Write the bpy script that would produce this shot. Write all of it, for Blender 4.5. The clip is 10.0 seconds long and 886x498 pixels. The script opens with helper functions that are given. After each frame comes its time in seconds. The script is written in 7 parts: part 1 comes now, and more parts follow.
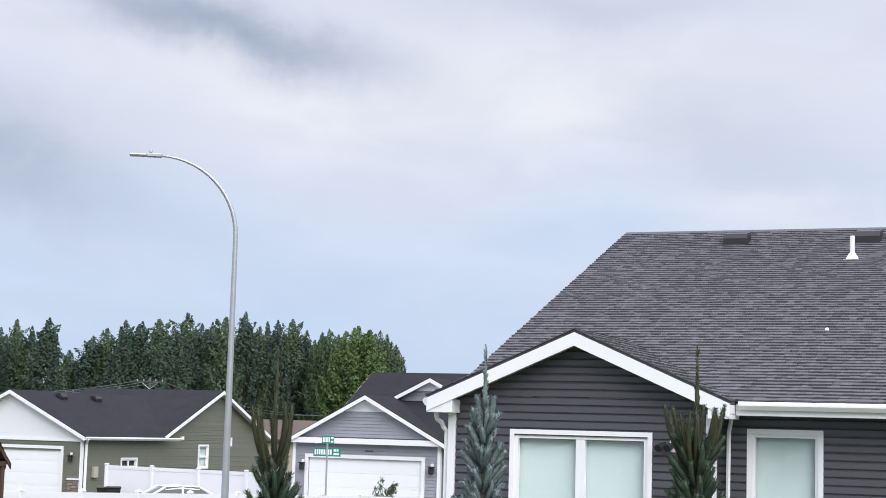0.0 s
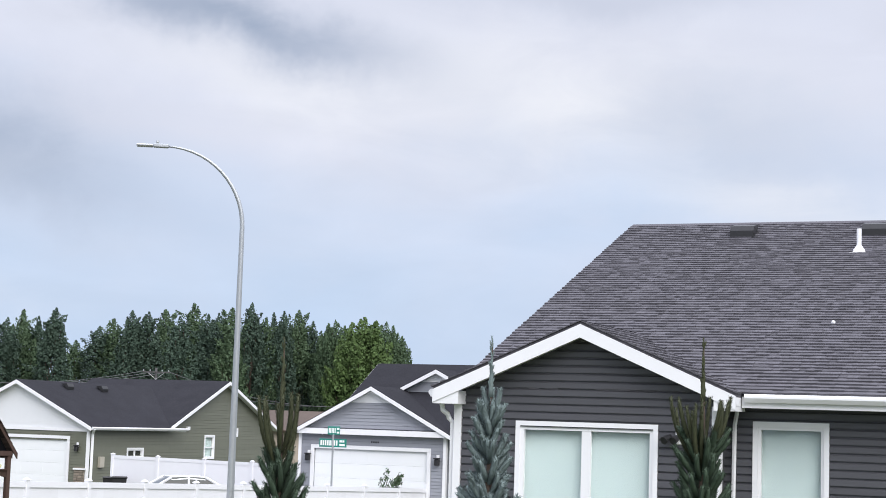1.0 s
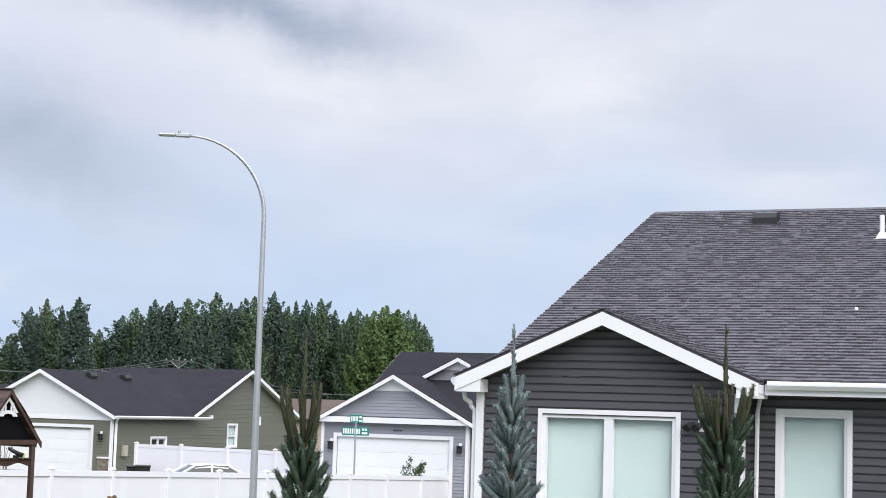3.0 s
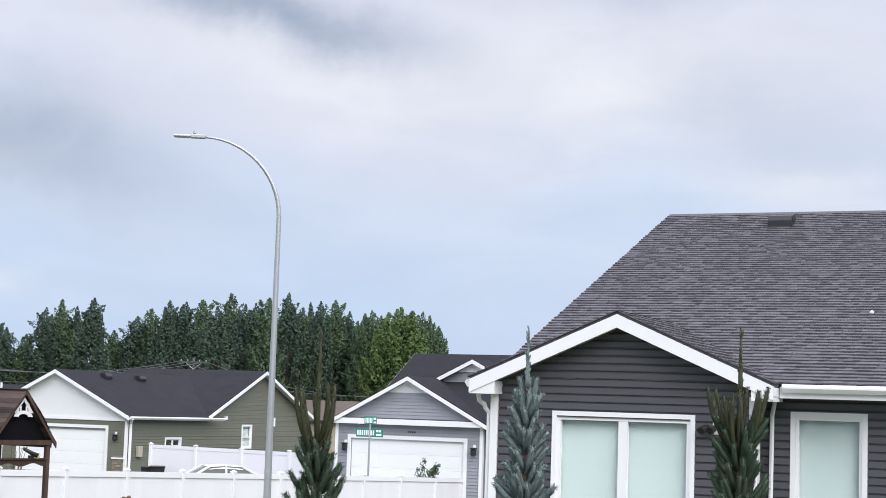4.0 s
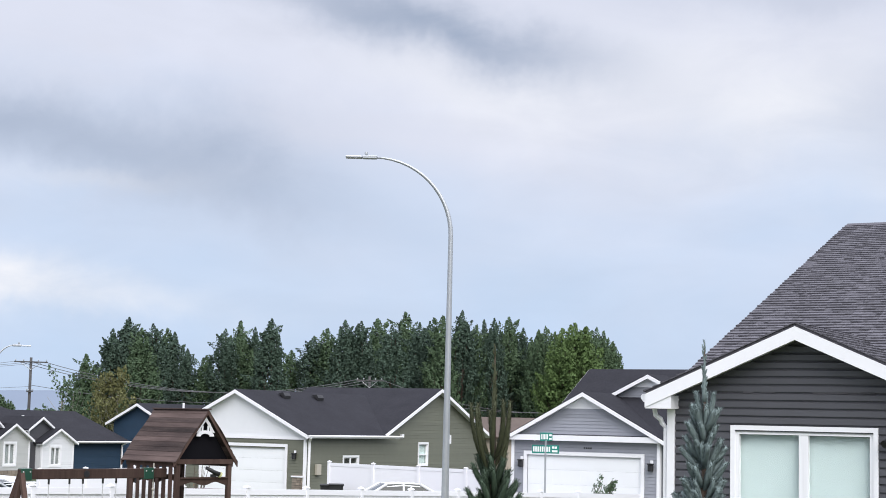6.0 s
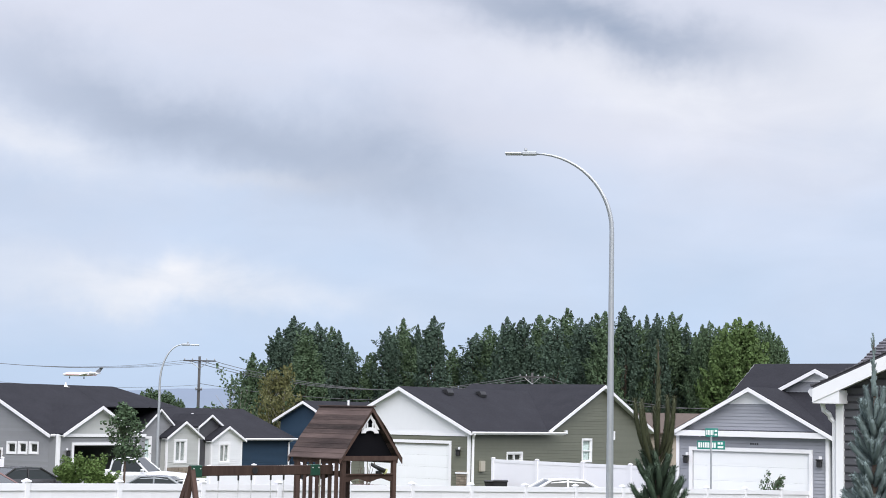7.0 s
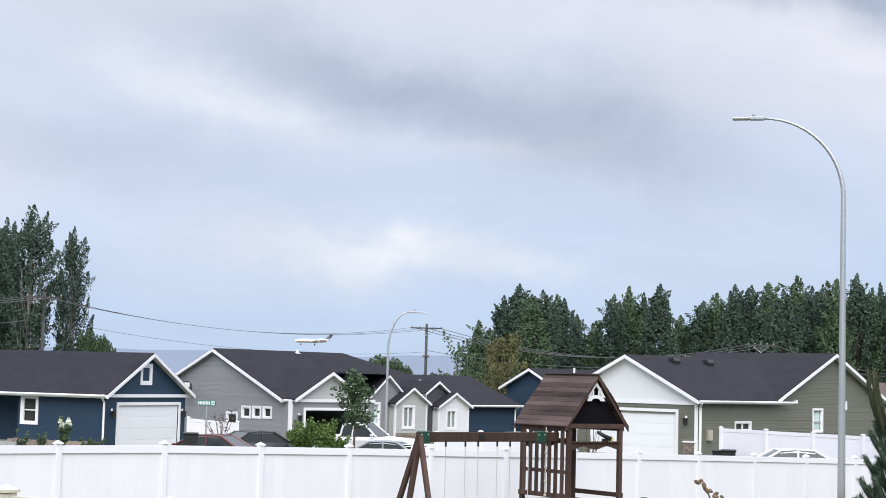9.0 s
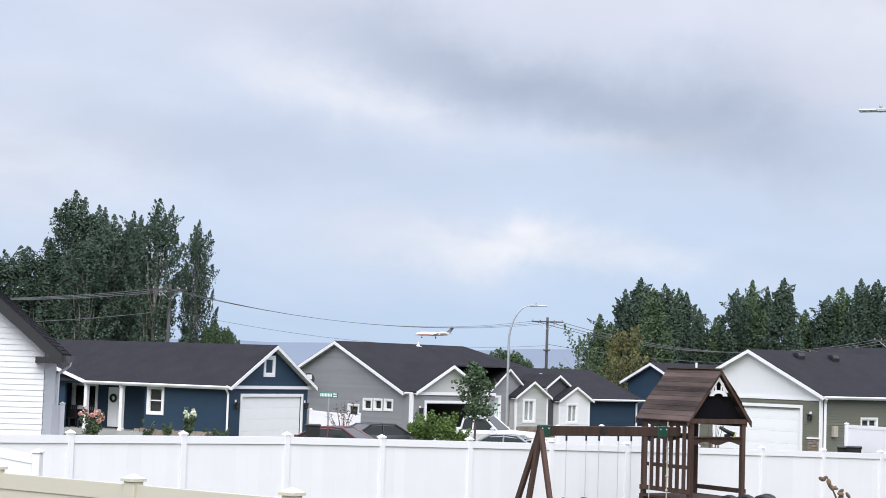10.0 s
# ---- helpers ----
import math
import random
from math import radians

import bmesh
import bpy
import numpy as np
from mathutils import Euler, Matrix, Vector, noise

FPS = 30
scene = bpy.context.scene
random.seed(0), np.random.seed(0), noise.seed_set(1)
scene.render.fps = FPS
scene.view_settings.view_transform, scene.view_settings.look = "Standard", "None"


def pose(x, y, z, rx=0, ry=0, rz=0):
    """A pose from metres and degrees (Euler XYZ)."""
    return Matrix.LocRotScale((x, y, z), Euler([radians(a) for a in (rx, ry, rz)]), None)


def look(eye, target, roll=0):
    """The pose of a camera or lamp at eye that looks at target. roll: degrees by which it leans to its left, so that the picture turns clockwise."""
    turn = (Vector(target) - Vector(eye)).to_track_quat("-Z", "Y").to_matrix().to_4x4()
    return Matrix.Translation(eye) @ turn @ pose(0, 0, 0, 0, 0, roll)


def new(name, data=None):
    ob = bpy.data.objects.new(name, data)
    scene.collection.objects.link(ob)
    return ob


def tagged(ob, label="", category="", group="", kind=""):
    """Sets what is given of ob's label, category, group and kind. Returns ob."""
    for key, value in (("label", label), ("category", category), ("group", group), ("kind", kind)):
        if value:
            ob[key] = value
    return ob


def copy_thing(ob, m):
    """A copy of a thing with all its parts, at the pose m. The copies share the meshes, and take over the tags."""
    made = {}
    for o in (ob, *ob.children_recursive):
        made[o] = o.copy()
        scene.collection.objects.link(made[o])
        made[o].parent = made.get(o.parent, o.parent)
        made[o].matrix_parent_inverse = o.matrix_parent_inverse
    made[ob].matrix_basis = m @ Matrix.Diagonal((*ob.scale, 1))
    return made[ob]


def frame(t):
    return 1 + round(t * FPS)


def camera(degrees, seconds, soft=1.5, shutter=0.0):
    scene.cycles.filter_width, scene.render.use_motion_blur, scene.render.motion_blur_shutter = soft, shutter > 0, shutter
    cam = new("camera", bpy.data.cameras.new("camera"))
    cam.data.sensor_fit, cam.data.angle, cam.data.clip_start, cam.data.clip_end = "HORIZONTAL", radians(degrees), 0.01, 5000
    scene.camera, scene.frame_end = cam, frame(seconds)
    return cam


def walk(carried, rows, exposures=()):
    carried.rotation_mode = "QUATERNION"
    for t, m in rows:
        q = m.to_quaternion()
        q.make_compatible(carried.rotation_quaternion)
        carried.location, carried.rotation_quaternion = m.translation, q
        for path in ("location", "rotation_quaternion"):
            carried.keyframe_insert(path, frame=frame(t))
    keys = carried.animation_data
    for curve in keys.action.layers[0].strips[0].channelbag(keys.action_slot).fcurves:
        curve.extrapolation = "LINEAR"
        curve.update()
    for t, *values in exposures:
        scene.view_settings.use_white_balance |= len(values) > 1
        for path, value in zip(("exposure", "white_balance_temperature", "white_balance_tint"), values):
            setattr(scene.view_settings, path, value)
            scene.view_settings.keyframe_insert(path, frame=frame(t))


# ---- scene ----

cam = camera(29.65, 10.0, soft=0.92)
PATH = [
    (0.0, pose(0, 0, 2.2, 96.225, -1.597, 5.368)),
    (0.5, pose(0, 0, 2.2, 96.101, -1.749, 5.427)),
    (1.0, pose(0, 0, 2.2, 95.926, -1.812, 5.566)),
    (1.5, pose(0, 0, 2.2, 95.734, -1.783, 5.744)),
    (2.0, pose(0, 0, 2.2, 95.585, -1.663, 5.949)),
    (2.5, pose(0, 0, 2.2, 95.499, -1.607, 6.159)),
    (4.0, pose(0, 0, 2.2, 95.546, -1.874, 6.811)),
    (4.5, pose(0, 0, 2.2, 95.619, -1.864, 7.374)),
    (5.0, pose(0, 0, 2.2, 95.729, -1.731, 8.510)),
    (5.5, pose(0, 0, 2.2, 95.858, -1.515, 10.263)),
    (7.0, pose(0, 0, 2.2, 95.703, -1.062, 18.337)),
    (7.5, pose(0, 0, 2.2, 95.368, -1.092, 20.442)),
    (8.0, pose(0, 0, 2.2, 94.974, -1.145, 22.350)),
    (8.5, pose(0, 0, 2.2, 94.643, -1.307, 24.228)),
    (9.0, pose(0, 0, 2.2, 94.432, -1.470, 26.028)),
    (9.5, pose(0, 0, 2.2, 94.277, -1.660, 28.041)),
    (10.0, pose(0, 0, 2.2, 94.089, -1.841, 30.146)),
]
walk(cam, PATH, exposures=((0.0, 0.0), (10.0, 0.0)))

# ---------------------------------------------------------------- sky and sun
SUN_AZ, SUN_EL = 150.0, 41.0
world = bpy.data.worlds.new("overcast_sky")
scene.world = world
world.use_nodes = True
wn, wl = world.node_tree.nodes, world.node_tree.links
wn.clear()


def wnode(kind, **kw):
    n = wn.new(kind)
    for key, value in kw.items():
        n.inputs[key].default_value = value
    return n


def wmath(op, a, b=None, c=None, clamp=False):
    n = wn.new("ShaderNodeMath")
    n.operation, n.use_clamp = op, clamp
    for k, v in enumerate((a, b, c)):
        if v is None:
            continue
        if isinstance(v, (int, float)):
            n.inputs[k].default_value = v
        else:
            wl.new(v, n.inputs[k])
    return n.outputs[0]


def wmix(fac, a, b):
    n = wn.new("ShaderNodeMix")
    n.data_type = "RGBA"
    wl.new(fac, n.inputs[0])
    for k, v in ((6, a), (7, b)):
        if isinstance(v, tuple):
            n.inputs[k].default_value = (*v, 1)
        else:
            wl.new(v, n.inputs[k])
    return n.outputs[2]


def wnoise(vec, scale, detail, rough=0.55, distort=0.0):
    n = wnode("ShaderNodeTexNoise", Scale=scale, Detail=detail, Roughness=rough, Distortion=distort)
    wl.new(vec, n.inputs["Vector"])
    return n.outputs["Fac"]


def build_sky():
    """A layered overcast: pale lavender sheet, blue gaps near the horizon, grey banks and bright breaks."""
    out = wn.new("ShaderNodeOutputWorld")
    bg = wnode("ShaderNodeBackground", Strength=1.0)
    sky = wn.new("ShaderNodeTexSky")
    sky.sky_type, sky.sun_disc = "NISHITA", False
    sky.sun_elevation, sky.sun_rotation = radians(SUN_EL), radians(SUN_AZ)
    dim = wn.new("ShaderNodeVectorMath")
    dim.operation = "SCALE"
    dim.inputs["Scale"].default_value = 0.10
    wl.new(sky.outputs["Color"], dim.inputs[0])
    tex = wn.new("ShaderNodeTexCoord")
    flat = wn.new("ShaderNodeMapping")
    flat.inputs["Rotation"].default_value = (0, radians(-12), radians(-20))
    flat.inputs["Scale"].default_value = (3.0, 3.0, 8.5)
    wl.new(tex.outputs["Generated"], flat.inputs["Vector"])
    vec = flat.outputs["Vector"]
    soft = wnoise(vec, 1.1, 5, 0.5, 0.3)
    fine = wnoise(vec, 3.4, 6, 0.55, 0.5)
    warp = wnoise(tex.outputs["Generated"], 11.0, 5, 0.6)
    sep = wn.new("ShaderNodeSeparateXYZ")
    wl.new(tex.outputs["Generated"], sep.inputs[0])
    az = wmath("MULTIPLY", wmath("ARCTAN2", wmath("MULTIPLY", sep.outputs["X"], -1.0), sep.outputs["Y"]), 57.2958)
    el = wmath("MULTIPLY", wmath("ARCSINE", sep.outputs["Z"]), 57.2958)
    az = wmath("ADD", az, wmath("MULTIPLY_ADD", fine, 4.0, -2.0))
    el = wmath("ADD", el, wmath("MULTIPLY_ADD", warp, 3.6, -1.8))

    def bank(a0, e0, turn, la, lb):
        """A soft long cloud bank: centre, slope and half lengths in degrees."""
        c, sn = math.cos(radians(turn)), math.sin(radians(turn))
        da, de = wmath("SUBTRACT", az, a0), wmath("SUBTRACT", el, e0)
        u = wmath("MULTIPLY", wmath("ADD", wmath("MULTIPLY", da, c), wmath("MULTIPLY", de, sn)), 1.0 / la)
        v = wmath("MULTIPLY", wmath("SUBTRACT", wmath("MULTIPLY", de, c), wmath("MULTIPLY", da, sn)), 1.0 / lb)
        r2 = wmath("ADD", wmath("MULTIPLY", u, u), wmath("MULTIPLY", v, v))
        return wmath("EXPONENT", wmath("MULTIPLY", r2, -1.0))

    def total(parts):
        acc = None
        for k, q in parts:
            t = wmath("MULTIPLY", bank(*q), k)
            acc = t if acc is None else wmath("ADD", acc, t)
        return acc

    lift = wmath("MULTIPLY_ADD", el, 0.085, -0.30)
    sheet = wmath("ADD", lift, wmath("MULTIPLY_ADD", soft, 1.5, -0.55), clamp=True)
    col = wmix(sheet, (0.555, 0.69, 0.91), (0.755, 0.785, 0.91))
    bright = total(((0.8, (2.0, 11.2, 4, 7.0, 2.0)), (0.85, (27.6, 4.1, 3, 5.6, 0.75)), (0.75, (34.0, 9.3, 12, 4.2, 1.0)), (0.55, (-6.0, 7.6, 5, 5.0, 1.0)), (0.55, (12.5, 11.4, 12, 5.0, 1.1)), (0.5, (45.0, 6.5, 0, 5.0, 1.6)), (0.5, (24.0, 8.0, -4, 3.0, 0.35))))
    bright = wmath("MULTIPLY", bright, wmath("MULTIPLY_ADD", fine, 1.6, 0.1), clamp=True)
    col = wmix(bright, col, (0.90, 0.91, 0.97))
    dark = total(((0.78, (27.8, 9.95, 15.5, 7.5, 1.4)), (1.0, (14.3, 13.6, 13, 6.3, 1.05)), (0.30, (38.0, 7.2, 4, 7.0, 1.2)), (0.28, (-4.0, 10.0, 8, 4.0, 2.0)), (0.3, (19.0, 8.0, 20, 5.0, 1.2)), (0.3, (20.0, 9.6, 4, 4.0, 1.6)), (0.35, (1.0, 14.8, 3, 6.0, 1.0))))
    dark = wmath("MULTIPLY", dark, wmath("MULTIPLY_ADD", fine, 1.1, 0.35), clamp=True)
    col = wmix(dark, col, (0.375, 0.44, 0.575))
    mottle = wmath("MULTIPLY_ADD", fine, 0.16, 0.92)
    scale = wn.new("ShaderNodeVectorMath")
    scale.operation = "SCALE"
    wl.new(col, scale.inputs[0])
    wl.new(mottle, scale.inputs["Scale"])
    # an overcast sky grows brighter towards the zenith
    zen = wmath("MULTIPLY_ADD", wmath("MULTIPLY_ADD", sep.outputs["Z"], 1.6, -0.45, clamp=True), 2.0, 1.0)
    high = wn.new("ShaderNodeVectorMath")
    high.operation = "SCALE"
    wl.new(scale.outputs[0], high.inputs[0])
    wl.new(zen, high.inputs["Scale"])
    scale = high
    mix = wn.new("ShaderNodeMix")
    mix.data_type = "RGBA"
    mix.inputs[0].default_value = 0.95
    wl.new(dim.outputs[0], mix.inputs[6])
    wl.new(scale.outputs[0], mix.inputs[7])
    wl.new(mix.outputs[2], bg.inputs["Color"])
    wl.new(bg.outputs[0], out.inputs["Surface"])


build_sky()
sun = new("sun", bpy.data.lights.new("sun", "SUN"))
sun.data.energy, sun.data.angle, sun.data.color = 2.65, radians(50), (1.0, 0.97, 0.92)
sun.matrix_world = look((32, -56, 56), (0, 0, 0))

# ---------------------------------------------------------------- materials
MATS = {}


def mat(name, color, rough=0.6, metal=0.0, vary=0.12, scale=6.0, bump=0.0, bump_scale=60.0, stretch=(1, 1, 1), island=0.0, obj=0.0, spec=0.5, tint=None):
    """Painted or natural surface: base colour varied at two scales, by piece, with fine relief."""
    m = bpy.data.materials.new(name)
    m.use_nodes = True
    nt = m.node_tree
    N, L = nt.nodes, nt.links
    b = N["Principled BSDF"]
    b.inputs["Roughness"].default_value, b.inputs["Metallic"].default_value = rough, metal
    b.inputs["Specular IOR Level"].default_value = spec
    tc = N.new("ShaderNodeTexCoord")
    mp = N.new("ShaderNodeMapping")
    mp.inputs["Scale"].default_value = stretch
    L.new(tc.outputs["Object"], mp.inputs["Vector"])
    n1 = N.new("ShaderNodeTexNoise")
    n1.inputs["Scale"].default_value, n1.inputs["Detail"].default_value = scale, 5
    n2 = N.new("ShaderNodeTexNoise")
    n2.inputs["Scale"].default_value, n2.inputs["Detail"].default_value = scale * 0.13, 3
    for n in (n1, n2):
        L.new(mp.outputs["Vector"], n.inputs["Vector"])
    add = N.new("ShaderNodeMath")
    L.new(n1.outputs["Fac"], add.inputs[0])
    L.new(n2.outputs["Fac"], add.inputs[1])
    last = add.outputs[0]
    offset = 1.0
    if island or obj:
        if island:
            g = N.new("ShaderNodeNewGeometry")
            src = g.outputs["Random Per Island"]
        else:
            g = N.new("ShaderNodeObjectInfo")
            src = g.outputs["Random"]
        sc = N.new("ShaderNodeMath")
        sc.operation = "MULTIPLY_ADD"
        sc.inputs[1].default_value = (island or obj) / max(vary, 1e-3)
        L.new(src, sc.inputs[0])
        L.new(last, sc.inputs[2])
        last = sc.outputs[0]
        offset += 0.5 * (island or obj) / max(vary, 1e-3)
    val = N.new("ShaderNodeMath")
    val.operation = "MULTIPLY_ADD"
    val.inputs[1].default_value, val.inputs[2].default_value = vary, 1.0 - vary * offset
    L.new(last, val.inputs[0])
    hsv = N.new("ShaderNodeMix")
    hsv.data_type = "RGBA"
    hsv.blend_type = "MULTIPLY"
    hsv.inputs[0].default_value = 1.0
    if tint:
        tm = N.new("ShaderNodeMix")
        tm.data_type = "RGBA"
        L.new(n2.outputs["Fac"], tm.inputs[0])
        tm.inputs[6].default_value, tm.inputs[7].default_value = (*color, 1), (*tint, 1)
        L.new(tm.outputs[2], hsv.inputs[6])
    else:
        hsv.inputs[6].default_value = (*color, 1)
    L.new(val.outputs[0], hsv.inputs[7])
    L.new(hsv.outputs[2], b.inputs["Base Color"])
    if bump:
        bn = N.new("ShaderNodeTexNoise")
        bn.inputs["Scale"].default_value, bn.inputs["Detail"].default_value = bump_scale, 4
        L.new(mp.outputs["Vector"], bn.inputs["Vector"])
        bp = N.new("ShaderNodeBump")
        bp.inputs["Strength"].default_value, bp.inputs["Distance"].default_value = bump, 0.01
        L.new(bn.outputs["Fac"], bp.inputs["Height"])
        L.new(bp.outputs[0], b.inputs["Normal"])
    MATS[name] = m
    return m


def glass_mat(name, tint=(0.62, 0.72, 0.72), rough=0.02):
    m = bpy.data.materials.new(name)
    m.use_nodes = True
    b = m.node_tree.nodes["Principled BSDF"]
    b.inputs["Base Color"].default_value = (*tint, 1)
    b.inputs["Roughness"].default_value = rough
    b.inputs["Transmission Weight"].default_value = 1.0
    b.inputs["IOR"].default_value = 1.33
    MATS[name] = m
    return m


SHINGLE = mat("asphalt_shingle", (0.092, 0.088, 0.102), 0.9, vary=0.25, scale=40, bump=0.5, bump_scale=250, island=0.45)
SHINGLE_FAR = mat("far_shingle", (0.0265, 0.0265, 0.032), 0.95, vary=0.5, scale=9, bump=0.5, bump_scale=120, island=0.3, spec=0.12)
SID_DARK = mat("charcoal_vinyl_siding", (0.070, 0.070, 0.079), 0.42, vary=0.12, scale=8, obj=0.12, bump=0.15, bump_scale=90, stretch=(0.3, 0.3, 3))
SID_GREEN = mat("sage_vinyl_siding", (0.135, 0.14, 0.105), 0.55, vary=0.15, scale=3, island=0.12)
SID_GREY = mat("grey_vinyl_siding", (0.27, 0.28, 0.315), 0.55, vary=0.12, scale=3, island=0.1)
SID_LGREY = mat("light_grey_siding", (0.25, 0.255, 0.27), 0.55, vary=0.12, scale=3, island=0.1)
SID_PALE = mat("pale_grey_siding", (0.46, 0.47, 0.46), 0.55, vary=0.1, scale=3, island=0.08)
SID_BLUE = mat("navy_siding", (0.020, 0.044, 0.078), 0.6, vary=0.12, scale=3, island=0.05, spec=0.3)
SID_WHITE = mat("white_siding", (0.72, 0.73, 0.75), 0.5, vary=0.05, scale=3, island=0.04)
TRIM = mat("white_trim", (0.81, 0.81, 0.83), 0.45, vary=0.06, scale=5)
VINYL = mat("white_vinyl", (0.80, 0.80, 0.835), 0.35, vary=0.05, scale=2, obj=0.04)
BEIGE = mat("beige_vinyl", (0.56, 0.53, 0.44), 0.4, vary=0.06, scale=2)
GARAGE = mat("white_door_paint", (0.83, 0.845, 0.86), 0.4, vary=0.05, scale=2)
# blind colour, with the pane's pale green sky reflection painted into it
BLIND = mat("sky_tinted_blind", (0.57, 0.665, 0.67), 0.7, vary=0.08, scale=4)
CURTAIN = mat("grey_curtain", (0.3, 0.32, 0.33), 0.8, vary=0.2, scale=12, stretch=(3, 3, 0.2))
# near-black colour that paints in the shade of unlit rooms
INSIDE_SHADE = mat("inside_shade", (0.02, 0.02, 0.022), 0.8, vary=0.2)
GLASS = glass_mat("window_glass", (0.9, 0.93, 0.93))
GALV = mat("galvanised_steel", (0.42, 0.44, 0.46), 0.42, 0.55, vary=0.15, scale=14, bump=0.1, bump_scale=80)
BLACK = mat("black_plastic", (0.015, 0.015, 0.017), 0.5, vary=0.2)
GRASS = mat("lawn_ground", (0.05, 0.075, 0.03), 0.95, vary=0.4, scale=3, bump=0.6, bump_scale=40, tint=(0.09, 0.09, 0.045))

# ---------------------------------------------------------------- building helpers
# The street grid is turned by 17 degrees: u runs along it, v across it.
GRID = -17.0
GRIDM = pose(0, 0, 0, 0, 0, GRID)
BASES = {}


def grid_thing(name, u, v, z, label="", category="", group="", kind="", turn=0.0):
    """An Empty on the street grid; its parts are drawn in grid metres (u, v, z)."""
    ob = new(name)
    ob.empty_display_size = 0.3
    ob.matrix_world = GRIDM @ pose(u, v, z, 0, 0, turn)
    BASES[ob.name] = pose(u, v, z, 0, 0, turn)
    return tagged(ob, label, category, group, kind)


def free_thing(name, m, label="", category="", group="", kind=""):
    """An Empty at any pose; its parts are drawn in its own metres."""
    ob = new(name)
    ob.empty_display_size = 0.3
    ob.matrix_world = m
    BASES[ob.name] = Matrix()
    return tagged(ob, label, category, group, kind)


def part(name, bm, material, parent, label="", smooth=False, kind=""):
    """One mesh object under a thing or a part."""
    base = BASES[parent.name]
    bmesh.ops.transform(bm, matrix=base.inverted(), verts=bm.verts)
    me = bpy.data.meshes.new(name)
    if smooth:
        for fc in bm.faces:
            fc.smooth = True
    bm.to_mesh(me)
    bm.free()
    me.materials.append(material)
    ob = new(name, me)
    ob.parent = parent
    BASES[ob.name] = base
    return tagged(ob, label, kind=kind)


def box(bm, x0, x1, y0, y1, z0, z1, bevel=0.0):
    vs = [bm.verts.new((x, y, z)) for z in (z0, z1) for x, y in ((x0, y0), (x1, y0), (x1, y1), (x0, y1))]
    fs = [bm.faces.new([vs[i] for i in q]) for q in ((3, 2, 1, 0), (4, 5, 6, 7), (0, 1, 5, 4), (1, 2, 6, 5), (2, 3, 7, 6), (3, 0, 4, 7))]
    if bevel:
        es = list({e for fc in fs for e in fc.edges})
        bmesh.ops.bevel(bm, geom=es, offset=bevel, segments=1, affect="EDGES")
    return vs


def boxbm(*a, **k):
    bm = bmesh.new()
    box(bm, *a, **k)
    return bm


def prism(bm, poly, shift):
    """Extrude a closed outline (3D points) by the vector shift."""
    a = [bm.verts.new(p) for p in poly]
    b = [bm.verts.new(Vector(p) + Vector(shift)) for p in poly]
    n = len(a)
    bm.faces.new(a[::-1])
    bm.faces.new(b)
    for i in range(n):
        bm.faces.new((a[i], a[(i + 1) % n], b[(i + 1) % n], b[i]))
    bmesh.ops.recalc_face_normals(bm, faces=bm.faces)


def tube(bm, pts, radii, sides=8, cap=True):
    """A round tube through points, with a radius for each."""
    rings = []
    n = len(pts)
    pts = [Vector(p) for p in pts]
    side = None
    for i, p in enumerate(pts):
        d = (pts[min(i + 1, n - 1)] - pts[max(i - 1, 0)]).normalized()
        if side is None:
            side = d.orthogonal().normalized()
        side = (side - d * side.dot(d)).normalized()
        other = d.cross(side)
        r = radii[i] if isinstance(radii, (list, tuple)) else radii
        rings.append([bm.verts.new(p + (side * math.cos(a) + other * math.sin(a)) * r) for a in (2 * math.pi * k / sides for k in range(sides))])
    for a, b in zip(rings, rings[1:]):
        for k in range(sides):
            bm.faces.new((a[k], a[(k + 1) % sides], b[(k + 1) % sides], b[k]))
    if cap:
        bm.faces.new(rings[0][::-1])
        bm.faces.new(rings[-1])


class Face:
    """A vertical wall plane: s runs along the wall, out points outwards."""

    def __init__(self, axis, at, out):
        self.axis, self.at, self.out = axis, at, out

    def p(self, s, z, d=0.0):
        c = self.at + self.out * d
        return (s, c, z) if self.axis == "u" else (c, s, z)

    def box(self, bm, s0, s1, d0, d1, z0, z1, bevel=0.0):
        a, b = self.p(s0, z0, d0), self.p(s1, z1, d1)
        box(bm, min(a[0], b[0]), max(a[0], b[0]), min(a[1], b[1]), max(a[1], b[1]), z0, z1, bevel)


def gable_span(row_z, s0, s1, eave, slope):
    """The part of a gable wall's width that lies below its roof at a height."""
    if row_z <= eave:
        return s0, s1
    cut = (row_z - eave) / slope
    return s0 + cut, s1 - cut


def lap_rows(face, s0, s1, z0, z1, course, holes, eave=None, slope=0.5):
    """Outlines of the lapped boards of a wall, row by row, stopped at the openings."""
    rows = []
    z = z0
    while z < z1 - 0.02:
        zt = min(z + course, z1)
        a0, a1 = gable_span(z, s0, s1, eave, slope) if eave is not None else (s0, s1)
        b0, b1 = gable_span(zt, s0, s1, eave, slope) if eave is not None else (s0, s1)
        if a1 - a0 < 0.08:
            break
        if b1 < b0:
            b0 = b1 = 0.5 * (b0 + b1)
        pieces = [(a0, a1, b0, b1)]
        for h0, h1, hz0, hz1 in holes:
            if hz0 < z + 0.5 * course < hz1:
                cut = []
                for c0, c1, d0, d1 in pieces:
                    if h1 <= c0 or h0 >= c1:
                        cut.append((c0, c1, d0, d1))
                        continue
                    if h0 > c0 + 0.02:
                        cut.append((c0, h0, min(d0, h0), h0))
                    if h1 < c1 - 0.02:
                        cut.append((h1, c1, h1, max(d1, h1)))
                pieces = cut
        for c in pieces:
            rows.append((z, zt, *c))
        z = zt
    return rows


